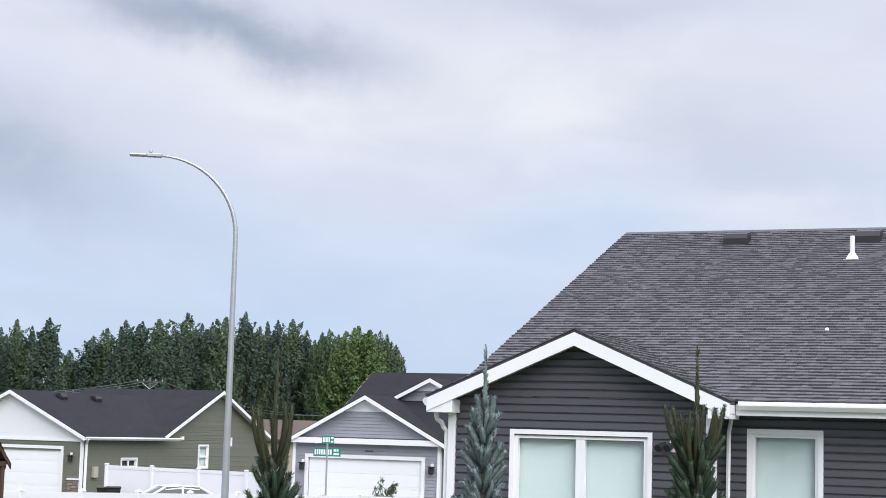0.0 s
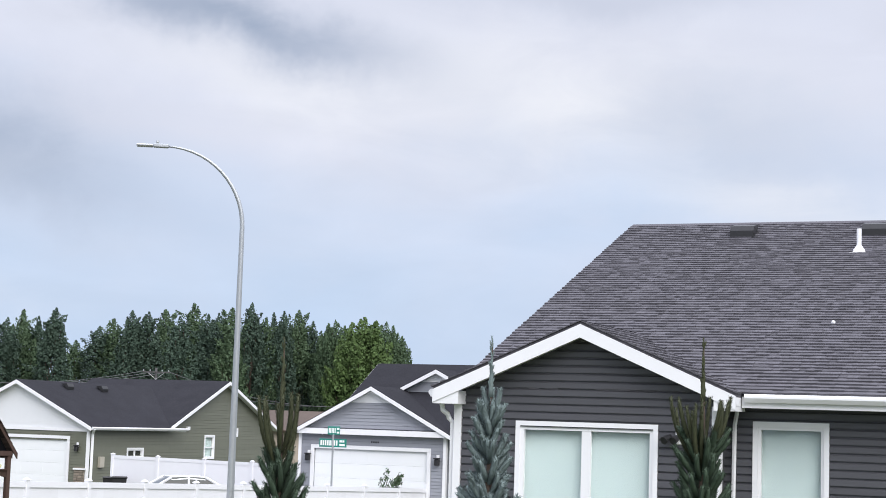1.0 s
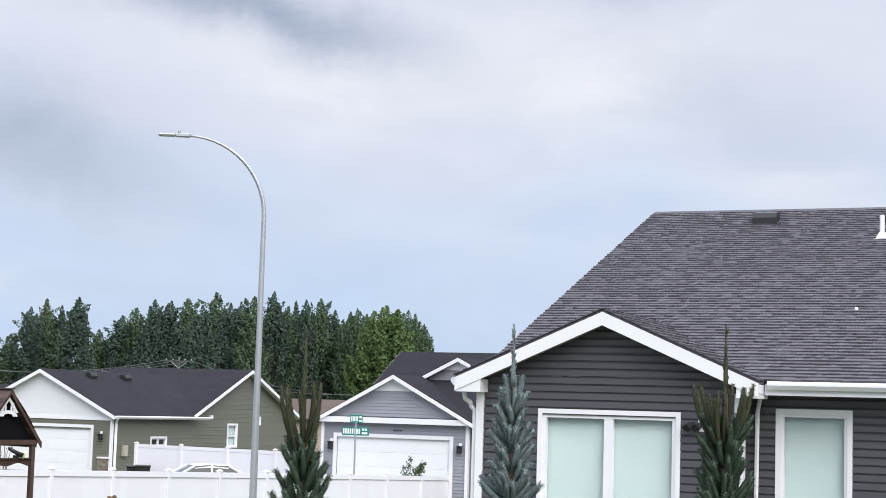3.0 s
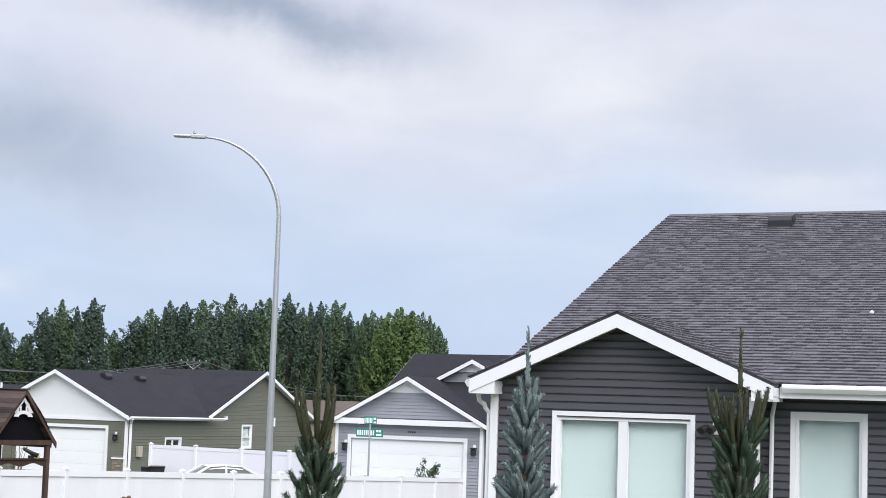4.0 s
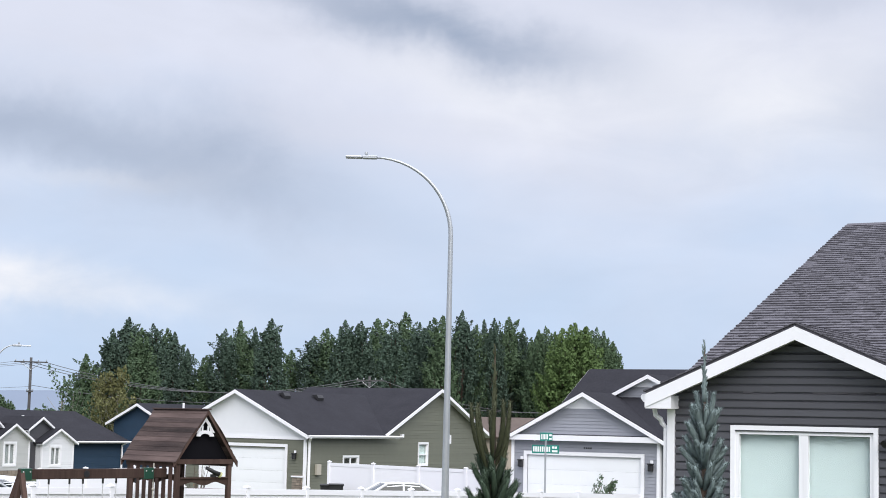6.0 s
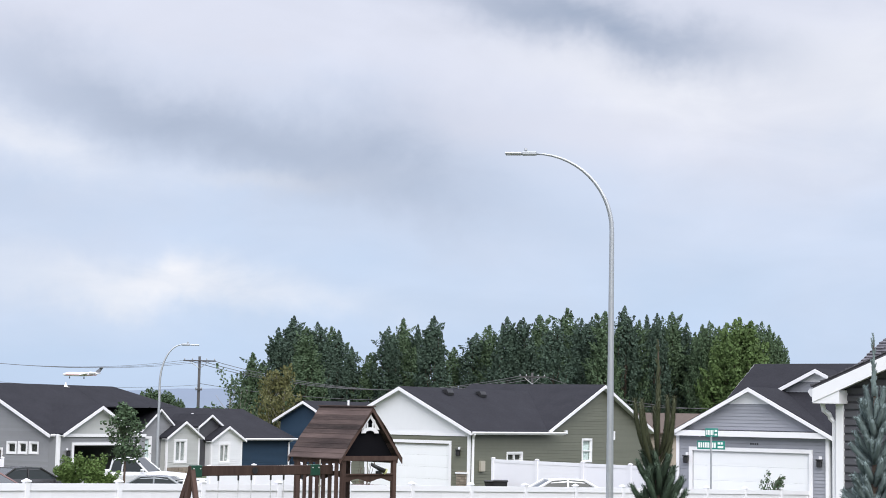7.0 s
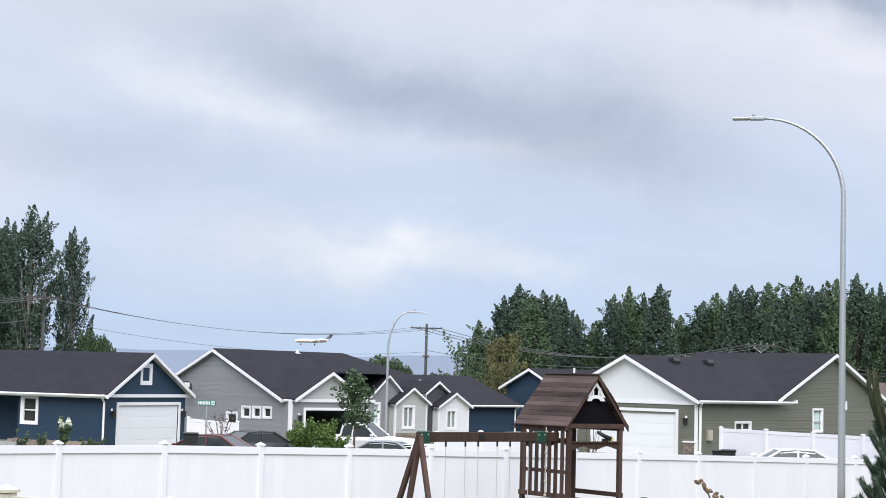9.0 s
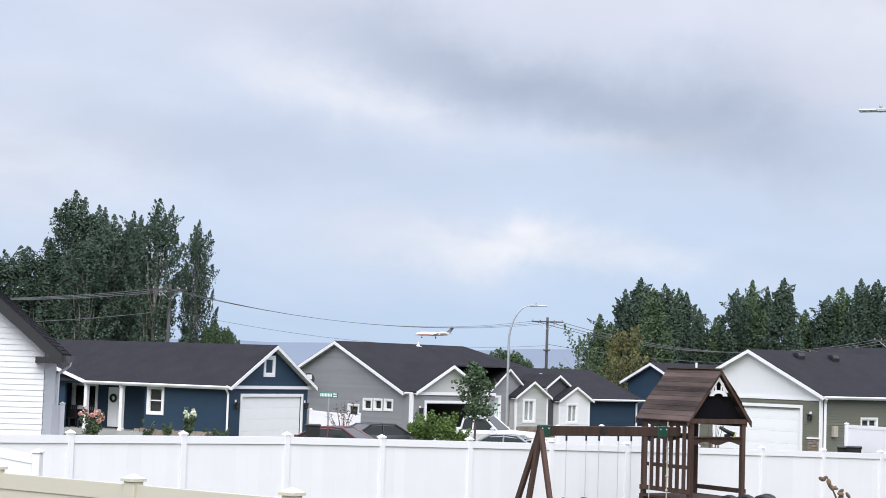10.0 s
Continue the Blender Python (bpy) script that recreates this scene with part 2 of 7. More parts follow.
def lap_board(bm, face, row, lip=0.016):
    """A Dutch lap board: a proud flat face and a cove drawn back under the next board."""
    z, zt, a0, a1, b0, b1 = row
    rings = []
    for t, d in ((0.0, 0.0), (0.0, lip), (0.66, lip * 0.86), (0.74, lip * 0.5), (0.86, 0.004), (1.0, 0.002)):
        rings.append([bm.verts.new(face.p(p + (q - p) * t, z + (zt - z) * t, d)) for p, q in ((a0, b0), (a1, b1))])
    for p, q in zip(rings, rings[1:]):
        bm.faces.new((p[0], p[1], q[1], q[0]))
    for k in (0, 1):
        bm.faces.new([r[k] for r in rings])
    bmesh.ops.recalc_face_normals(bm, faces=bm.faces)


def lap_mesh(face, rows, lip=0.016):
    vs, fs = [], []
    for z, zt, a0, a1, b0, b1 in rows:
        k = len(vs)
        vs += [face.p(a0, z, lip), face.p(a1, z, lip), face.p(b1, zt, 0.002), face.p(b0, zt, 0.002), face.p(a0, z, 0.0), face.p(a1, z, 0.0)]
        fs += [(k, k + 1, k + 2, k + 3), (k + 4, k + 5, k + 1, k)]
    bm = bmesh.new()
    bv = [bm.verts.new(v) for v in vs]
    for q in fs:
        bm.faces.new([bv[i] for i in q])
    return bm


def back_wall(face, s0, s1, z0, z1, holes, thick=0.16, eave=None, slope=0.5):
    """The solid wall behind the boards, with its openings cut through."""
    bm = bmesh.new()
    top = z1 if eave is None else eave
    ss = sorted({s0, s1, *(min(max(h, s0), s1) for q in holes for h in q[:2])})
    zs = sorted({z0, top, *(min(max(h, z0), top) for q in holes for h in q[2:])})
    for a, b in zip(ss, ss[1:]):
        for c, d in zip(zs, zs[1:]):
            m, n = 0.5 * (a + b), 0.5 * (c + d)
            if not any(h0 < m < h1 and k0 < n < k1 for h0, h1, k0, k1 in holes):
                face.box(bm, a, b, -thick, -0.001, c, d)
    if eave is not None:
        mid = 0.5 * (s0 + s1)
        pk = eave + slope * (mid - s0)
        poly = [face.p(s0, eave, -0.001), face.p(s1, eave, -0.001), face.p(mid, pk, -0.001)]
        sh = Vector(face.p(0, 0, -thick)) - Vector(face.p(0, 0, -0.001))
        prism(bm, poly, sh)
    return bm


def roof_slab(axis, a0, a1, eave_b, eave_z, ridge_b, ridge_z, thick=0.09):
    """One slope of a roof: from the eave line up to the ridge line."""
    bm = bmesh.new()
    P = (lambda a, b, z: (b, a, z)) if axis == "v" else (lambda a, b, z: (a, b, z))
    poly = [P(a0, eave_b, eave_z), P(a1, eave_b, eave_z), P(a1, ridge_b, ridge_z), P(a0, ridge_b, ridge_z)]
    prism(bm, poly, (0, 0, -thick))
    return bm


def rake_board(bm, face, s0, z0, s1, z1, deep=0.17, thick=0.03, lift=0.0):
    """A sloping board along a gable's edge."""
    poly = [face.p(s0, z0 + lift, 0), face.p(s1, z1 + lift, 0), face.p(s1, z1 - deep + lift, 0), face.p(s0, z0 - deep + lift, 0)]
    sh = Vector(face.p(0, 0, thick)) - Vector(face.p(0, 0, 0))
    prism(bm, poly, sh)


def ground_z(x, y):
    r = math.hypot(x, y)
    t = min(max((r - 18.0) / 22.0, 0.0), 1.0)
    return -1.45 * t * t * (3 - 2 * t)


def gz(u, v):
    p = GRIDM @ Vector((u, v, 0))
    return ground_z(p.x, p.y)


# ---------------------------------------------------------------- parts of houses
def window_unit(house, face, s0, s1, z0, z1, trim=0.09, mullions=(), rails=(), behind=None, name="window", sash=0.045):
    """Framed window in an opening: casing, sash bars, glass and what hangs behind it."""
    bm = bmesh.new()
    face.box(bm, s0 - trim, s0, -0.02, 0.045, z0 - trim, z1 + trim)
    face.box(bm, s1, s1 + trim, -0.02, 0.045, z0 - trim, z1 + trim)
    face.box(bm, s0, s1, -0.02, 0.043, z1, z1 + trim)
    face.box(bm, s0, s1, -0.02, 0.043, z0 - trim, z0)
    win = part(name, bm, TRIM, house, "white window casing")
    bm = bmesh.new()
    w = sash
    face.box(bm, s0, s0 + w, -0.07, 0.012, z0, z1)
    face.box(bm, s1 - w, s1, -0.07, 0.012, z0, z1)
    face.box(bm, s0 + w, s1 - w, -0.07, 0.012, z1 - w, z1)
    face.box(bm, s0 + w, s1 - w, -0.07, 0.012, z0, z0 + w)
    for m in mullions:
        face.box(bm, m - 0.036, m + 0.036, -0.068, 0.008, z0 + w, z1 - w)
    for r in rails:
        face.box(bm, s0 + w, s1 - w, -0.068, 0.006, r - 0.027, r + 0.027)
    part("sash_frame", bm, TRIM, win)
    bm = bmesh.new()
    face.box(bm, s0 + w, s1 - w, -0.04, -0.034, z0 + w, z1 - w)
    pane = part("pane", bm, GLASS, win, "clear glass pane")
    pane.visible_shadow = False
    # backing sheet: a blind, a curtain, or the room's shade as a near-black sheet
    bm = bmesh.new()
    face.box(bm, s0 - 0.02, s1 + 0.02, -0.15, -0.12, z0 - 0.02, z1 + 0.02)
    part("blind", bm, behind or BLIND, win, "pale drawn blind with sky reflection in its colour" if behind in (None, BLIND) else "curtain or painted room shade behind the glass")
    return win


def garage_door(house, face, s0, s1, z0, z1, trim=0.14, sections=4, material=None):
    bm = bmesh.new()
    face.box(bm, s0 - trim, s0, -0.02, 0.05, z0, z1 + trim)
    face.box(bm, s1, s1 + trim, -0.02, 0.05, z0, z1 + trim)
    face.box(bm, s0, s1, -0.02, 0.048, z1, z1 + trim)
    frame_ob = part("garage_door", bm, TRIM, house, "white garage door in a white frame")
    h = (z1 - z0) / sections
    for i in range(sections):
        bm = bmesh.new()
        face.box(bm, s0 + 0.004, s1 - 0.004, -0.09, -0.05, z0 + i * h + 0.002, z0 + (i + 1) * h - 0.002, bevel=0.004)
        n = 4
        w = (s1 - s0) / n
        for k in range(n):
            face.box(bm, s0 + k * w + 0.12, s0 + (k + 1) * w - 0.12, -0.05, -0.046, z0 + i * h + 0.1, z0 + (i + 1) * h - 0.1)
        part("door_section", bm, material or GARAGE, frame_ob)
    return frame_ob


def wall_lamp(house, face, s, z):
    bm = bmesh.new()
    face.box(bm, s - 0.06, s + 0.06, 0.016, 0.05, z - 0.02, z + 0.16, bevel=0.01)
    lamp = part("wall_lamp", bm, TRIM, house, "dark wall lantern on a white block")
    bm = bmesh.new()
    face.box(bm, s - 0.09, s + 0.09, 0.05, 0.22, z - 0.24, z - 0.0, bevel=0.03)
    face.box(bm, s - 0.11, s + 0.11, 0.04, 0.25, z + 0.0, z + 0.05, bevel=0.02)
    part("lantern", bm, BLACK, lamp, "black metal lantern")


def gutter(house, axis, a0, a1, b, z, out, name="gutter"):
    """A white gutter of K profile along an eave."""
    prof = ((0.0, 0.0), (0.075, 0.0), (0.10, -0.035), (0.10, -0.06), (0.06, -0.12), (0.0, -0.12))
    bm = bmesh.new()
    if axis == "v":
        prism(bm, [(b + out * d, a0, z + h) for d, h in prof], (0, a1 - a0, 0))
    else:
        prism(bm, [(a0, b + out * d, z + h) for d, h in prof], (a1 - a0, 0, 0))
    return part(name, bm, TRIM, house, "white eaves gutter")


def downspout(house, pts, r=0.045):
    bm = bmesh.new()
    tube(bm, pts, r, 6)
    return part("downspout", bm, TRIM, house, "white downspout")


def gable_roof(house, axis, a0, a1, b0, b1, eave_z, ridge_z, ends=(), material=None, deep=0.17, soffit=True):
    """Two slopes over a ridge; ends: which gable ends get white rake boards (0: a0, 1: a1)."""
    mid = 0.5 * (b0 + b1)
    for b in (b0, b1):
        part("roof", roof_slab(axis, a0, a1, b, eave_z, mid, ridge_z), material or SHINGLE_FAR, house, "dark shingled roof slope")
    other = "u" if axis == "v" else "v"
    P = (lambda a, b, z: (b, a, z)) if axis == "v" else (lambda a, b, z: (a, b, z))
    for e in ends:
        at, out = (a0, -1) if e == 0 else (a1, 1)
        fc = Face(other, at, out)
        for b in (b0, b1):
            bm = bmesh.new()
            rake_board(bm, fc, b, eave_z - 0.03, mid, ridge_z - 0.03, deep, 0.03)
            part("rake_board", bm, TRIM, house, "white rake board")
            # sloping white soffit behind the board
            bm = bmesh.new()
            inward = 0.4 if e == 0 else -0.4
            prism(bm, [P(at, b, eave_z - 0.125), P(at, mid, ridge_z - 0.125), P(at, mid, ridge_z - 0.105), P(at, b, eave_z - 0.105)], P(inward, 0, 0))
            part("soffit", bm, TRIM, house, "white soffit")


def sided_wall(house, face, s0, s1, z0, z1, material, holes=(), course=0.135, eave=None, slope=0.5, name="wall", label="", lip=0.022):
    w = part(name, back_wall(face, s0, s1, z0, z1, holes, eave=eave, slope=slope), material, house, label)
    rows = lap_rows(face, s0, s1, z0, z1, course, holes, eave, slope)
    part("siding", lap_mesh(face, rows, lip), material, w, "lapped siding", kind="stuff")
    return w


def corner_board(house, u0, u1, v0, v1, z0, z1):
    return part("corner_board", boxbm(u0, u1, v0, v1, z0, z1), TRIM, house, "white corner board")

# ---------------------------------------------------------------- ground
def build_ground():
    bm = bmesh.new()
    xs = [-4000, -1500, -500, -200, -130] + [-100 + 4 * i for i in range(36)] + [60, 120, 300, 1000, 4000]
    ys = [-4000, -1000, -300, -100, -40] + [-20 + 4 * i for i in range(36)] + [140, 180, 260, 500, 1500, 4000]
    grid = [[bm.verts.new((x, y, ground_z(x, y))) for x in xs] for y in ys]
    for a, b in zip(grid, grid[1:]):
        for i in range(len(xs) - 1):
            bm.faces.new((a[i], a[i + 1], b[i + 1], b[i]))
    me = bpy.data.meshes.new("ground")
    for fc in bm.faces:
        fc.smooth = True
    bm.to_mesh(me)
    bm.free()
    me.materials.append(GRASS)
    return tagged(new("ground", me), "dry green lawn sloping gently to the street", "ground", kind="structure")


build_ground()



def shingle_rows(p0, along, up, length, rise, course=0.19, seed=1, lift=0.017, material=None, parent=None, skip=None):
    """Courses of single shingles on a slope, each with its own width, thickness and butt edge."""
    rnd = random.Random(seed)
    along, up = Vector(along).normalized(), Vector(up).normalized()
    nor = along.cross(up)
    if nor.z < 0:
        nor = -nor
    p0 = Vector(p0)
    vs, fs = [], []
    n = int(rise / course)
    course = rise / n
    for r in range(n):
        a = -rnd.uniform(0, 0.3)
        y0, y1 = r * course, (r + 1) * course + 0.02
        while a < length:
            w = rnd.choice((0.07, 0.10, 0.13, 0.16, 0.20))
            b0, b1 = max(a, 0), min(a + w, length)
            a += w
            if b1 - b0 < 0.01 or (skip and skip(b0, y0)):
                continue
            thick = rnd.random() < 0.55
            t = lift + (0.014 if thick else 0.0) + rnd.uniform(0, 0.004)
            y0j = y0 + (-0.022 if thick else 0.012) + rnd.uniform(-0.005, 0.005)
            k = len(vs)
            vs += [p0 + along * b0 + up * y0j + nor * t, p0 + along * b1 + up * y0j + nor * t,
                   p0 + along * b1 + up * y1 + nor * 0.003, p0 + along * b0 + up * y1 + nor * 0.003,
                   p0 + along * b0 + up * y0j, p0 + along * b1 + up * y0j]
            fs += [(k, k + 1, k + 2, k + 3), (k + 4, k + 5, k + 1, k), (k + 4, k, k + 3), (k + 1, k + 5, k + 2)]
    inv = BASES[parent.name].inverted()
    me = bpy.data.meshes.new("shingles")
    me.from_pydata([tuple(inv @ v) for v in vs], [], fs)
    me.materials.append(material)
    ob = new("shingles", me)
    ob.parent = parent
    BASES[ob.name] = BASES[parent.name]
    return tagged(ob, "dark grey laminated asphalt shingles", kind="stuff")


# ---------------------------------------------------------------- charcoal house beside the spruces
WALLS = []


def roof_box_vent(house, u, v, z, slope):
    """A low metal box vent that sits on the slope (rising with v)."""
    bm = bmesh.new()
    w, d, k = 0.235, 0.2, slope
    prism(bm, [(u - w, v - d, z - d * k + 0.02), (u - w, v - d, z - d * k + 0.15), (u - w, v - d + 0.06, z - d * k + 0.25), (u - w, v + d, z + d * k + 0.16), (u - w, v + d, z + d * k)], (2 * w, 0, 0))
    vent = part("roof_vent", bm, MATS["roof_metal"], house, "dark metal roof vent")
    bm = bmesh.new()
    box(bm, u - w - 0.1, u + w + 0.1, v - d - 0.02, v + d, z - d * k + 0.015, z - d * k + 0.03)
    part("flashing", bm, MATS["roof_metal"], vent)


def vent_pipe(house, u, v, z, slope, high=0.42, r=0.045, cone=0.15):
    bm = bmesh.new()
    tube(bm, [(u, v, z - 0.1), (u, v, z + high)], r, 10)
    pipe = part("vent_pipe", bm, TRIM, house, "white plastic roof vent pipe", smooth=False)
    bm = bmesh.new()
    tube(bm, [(u, v, z - 0.03), (u, v, z + 0.05), (u, v, z + 0.1)], [cone, cone * 0.55, r + 0.012], 10)
    box(bm, u - cone, u + cone, v - cone, v + cone, z - cone * slope - 0.01, z - cone * slope + 0.02)
    part("boot", bm, TRIM, pipe)


def build_charcoal_house():
    g = gz(-8, 26) - 0.1
    h = grid_thing("house", -6, 24, g, "charcoal lap-sided house with white trim and shingled roof", "house")
    ridge_v, ridge_z, eave_v, eave_z = 33.75, 6.44, 24.13, 2.77
    slope = (ridge_z - eave_z) / (ridge_v - eave_v)
    left, right = -9.84, 12.0
    # main roof: two slopes and its rake boards
    for ev in (eave_v, 2 * ridge_v - eave_v):
        part("roof", roof_slab("u", left, right, ev, eave_z, ridge_v, ridge_z), SHINGLE, h, "dark shingled roof slope")
    for k, end in ((-1, left), (1, right)):
        fc = Face("v", end, k)
        for ev in (eave_v, 2 * ridge_v - eave_v):
            bm = bmesh.new()
            rake_board(bm, fc, ev, eave_z - 0.03, ridge_v, ridge_z - 0.03, 0.18, 0.02)
            part("rake_board", bm, TRIM, h, "white rake board")
    up = Vector((0, ridge_v - eave_v, ridge_z - eave_z))
    shingle_rows((left - 0.02, eave_v - 0.03, eave_z - 0.01), (1, 0, 0), up, right - left - 8, up.length + 0.02, 0.145, 3, material=SHINGLE, parent=h)
    bm = bmesh.new()
    prism(bm, [(left, ridge_v - 0.14, ridge_z - 0.035), (left, ridge_v, ridge_z + 0.03), (left, ridge_v + 0.14, ridge_z - 0.035)], (right - left, 0, 0))
    part("ridge_cap", bm, SHINGLE, h)
    # front gable
    pk_u, pk_z, gs = -7.71, 3.77, 0.432
    fl, fr, fv = -10.06, -5.36, 23.78
    ez = pk_z - gs * (pk_u - fl)
    for bu in (fl, fr):
        part("roof", roof_slab("v", fv, 27.2, bu, pk_z - gs * abs(bu - pk_u), pk_u, pk_z, 0.05), SHINGLE, h, "shingled slope of the front gable")
        sgn = 1 if bu > pk_u else -1
        upv = Vector((pk_u - bu, 0, pk_z - (pk_z - gs * abs(bu - pk_u))))
        start = (bu, fv - 0.03, pk_z - gs * abs(bu - pk_u))
        shingle_rows(start, (0, 1, 0), upv, 3.2, upv.length, 0.145, 5 + sgn, material=SHINGLE, parent=h)
    front = Face("u", fv, -1)
    for bu in (fl, fr):
        bm = bmesh.new()
        rake_board(bm, front, bu, pk_z - gs * abs(bu - pk_u) - 0.045, pk_u, pk_z - 0.045, 0.2, 0.035)
        part("rake_board", bm, TRIM, h, "wide white rake board")
        # sloping soffit between the board and the wall
        bm = bmesh.new()
        prism(bm, [(bu, fv, pk_z - gs * abs(bu - pk_u) - 0.2), (pk_u, fv, pk_z - 0.2), (pk_u, fv, pk_z - 0.185), (bu, fv, pk_z - gs * abs(bu - pk_u) - 0.185)], (0, 0.4, 0))
        part("soffit", bm, TRIM, h, "white soffit")
    # eave returns at both feet of the gable
    for a, b in ((fl, fl + 0.42), (fr - 0.32, fr)):
        part("eave_return", boxbm(a, b, fv - 0.02, fv + 0.6, ez - 0.26, ez - 0.06), TRIM, h, "white boxed eave")
    wallf = Face("u", 24.10, -1)
    wl0, wl1 = -9.72, -5.72
    slider = (-8.73, -6.645, 0.22, 2.20)
    wv = pk_z - 0.2 - gs * (pk_u - wl0)
    WALLS.append((h, wallf, wl0, wl1, g, 4.0, [slider], wv, gs))
    corner_board(h, wl0 - 0.09, wl0 + 0.03, 24.04, 24.2, g, ez - 0.2)
    corner_board(h, wl1 - 0.05, wl1 + 0.08, 24.04, 24.2, g, ez - 0.2)
    # side returns of the projecting room and the long walls
    part("wall", boxbm(wl0 - 0.01, wl0 + 0.15, 24.27, 2 * ridge_v - eave_v - 0.5, g, 2.6), SID_DARK, h)
    part("wall", boxbm(wl1 - 0.15, wl1 + 0.01, 24.27, 24.8, g, 2.6), SID_DARK, h)
    part("wall", boxbm(wl0 + 0.16, right - 0.4, 2 * ridge_v - eave_v - 0.66, 2 * ridge_v - eave_v - 0.5, g, 2.7), SID_DARK, h)
    part("wall", boxbm(right - 0.56, right - 0.4, 24.9, 2 * ridge_v - eave_v - 0.67, g, 2.7), SID_DARK, h)
    rear = Face("u", 24.62, -1)
    win2 = (-5.21, -4.25, 0.72, 2.29)
    WALLS.append((h, rear, wl1, right - 0.4, g, 2.64, [win2], None, gs))
    # soffit and gutter of the main eave
    part("soffit", boxbm(fr + 0.01, right, eave_v + 0.01, 24.62, eave_z - 0.2, eave_z - 0.17), TRIM, h, "white soffit")
    part("fascia", boxbm(fr + 0.01, right, eave_v - 0.01, eave_v + 0.01, eave_z - 0.22, eave_z - 0.06), TRIM, h, "white fascia board")
    gutter(h, "u", fr + 0.06, right, eave_v - 0.01, eave_z - 0.02, -1)
    downspout(h, [(-5.5, 24.54, eave_z - 0.2), (-5.55, 24.56, 2.3), (-5.57, 24.56, g + 0.1)], 0.035)
    gutter(h, "v", fv + 0.05, 33.0, fl, ez - 0.04, -1)
    downspout(h, [(fl + 0.06, 24.0, ez - 0.26), (fl + 0.07, 24.02, ez - 0.36), (fl + 0.14, 24.06, ez - 0.42), (wl0 - 0.2, 24.1, ez - 0.47), (wl0 - 0.14, 24.12, ez - 0.55), (wl0 - 0.14, 24.12, g + 0.1)], 0.04)
    window_unit(h, wallf, *slider, trim=0.07, mullions=(-7.65, -7.72), name="sliding_door", sash=0.06)
    window_unit(h, rear, *win2, trim=0.075)
    # light with two lamp heads and its white block
    bm = bmesh.new()
    wallf.box(bm, -6.31, -6.13, 0.016, 0.05, 1.99, 2.26, bevel=0.01)
    fl_ob = part("flood_light", bm, TRIM, h, "white block with a pair of black flood lamps")
    bm = bmesh.new()
    for du in (-0.09, 0.05):
        c = Vector(wallf.p(-6.30 + du, 2.08, 0.14))
        tube(bm, [c + Vector((0, 0.1, 0.03)), c + Vector((-0.02, 0, 0)), c + Vector((-0.05, -0.08, -0.04))], [0.03, 0.05, 0.06], 10)
    part("lamp_heads", bm, BLACK, fl_ob)
    # things on the roof
    def on(u, v):
        return eave_z + slope * (v - eave_v)
    for u in (-7.29, -4.72, -2.1):
        roof_box_vent(h, u, 32.85, on(u, 32.85), slope)
    vent_pipe(h, -4.85, 31.63, on(0, 31.63), slope)
    bm = bmesh.new()
    bmesh.ops.create_icosphere(bm, subdivisions=2, radius=0.035, matrix=Matrix.Translation((-4.58, 27.26, on(0, 27.26) + 0.04)))
    part("ball", bm, TRIM, h, "small white ball lying on the roof")
    return h


mat("roof_metal", (0.028, 0.028, 0.03), 0.45, 0.3, vary=0.15, scale=10)
build_charcoal_house()


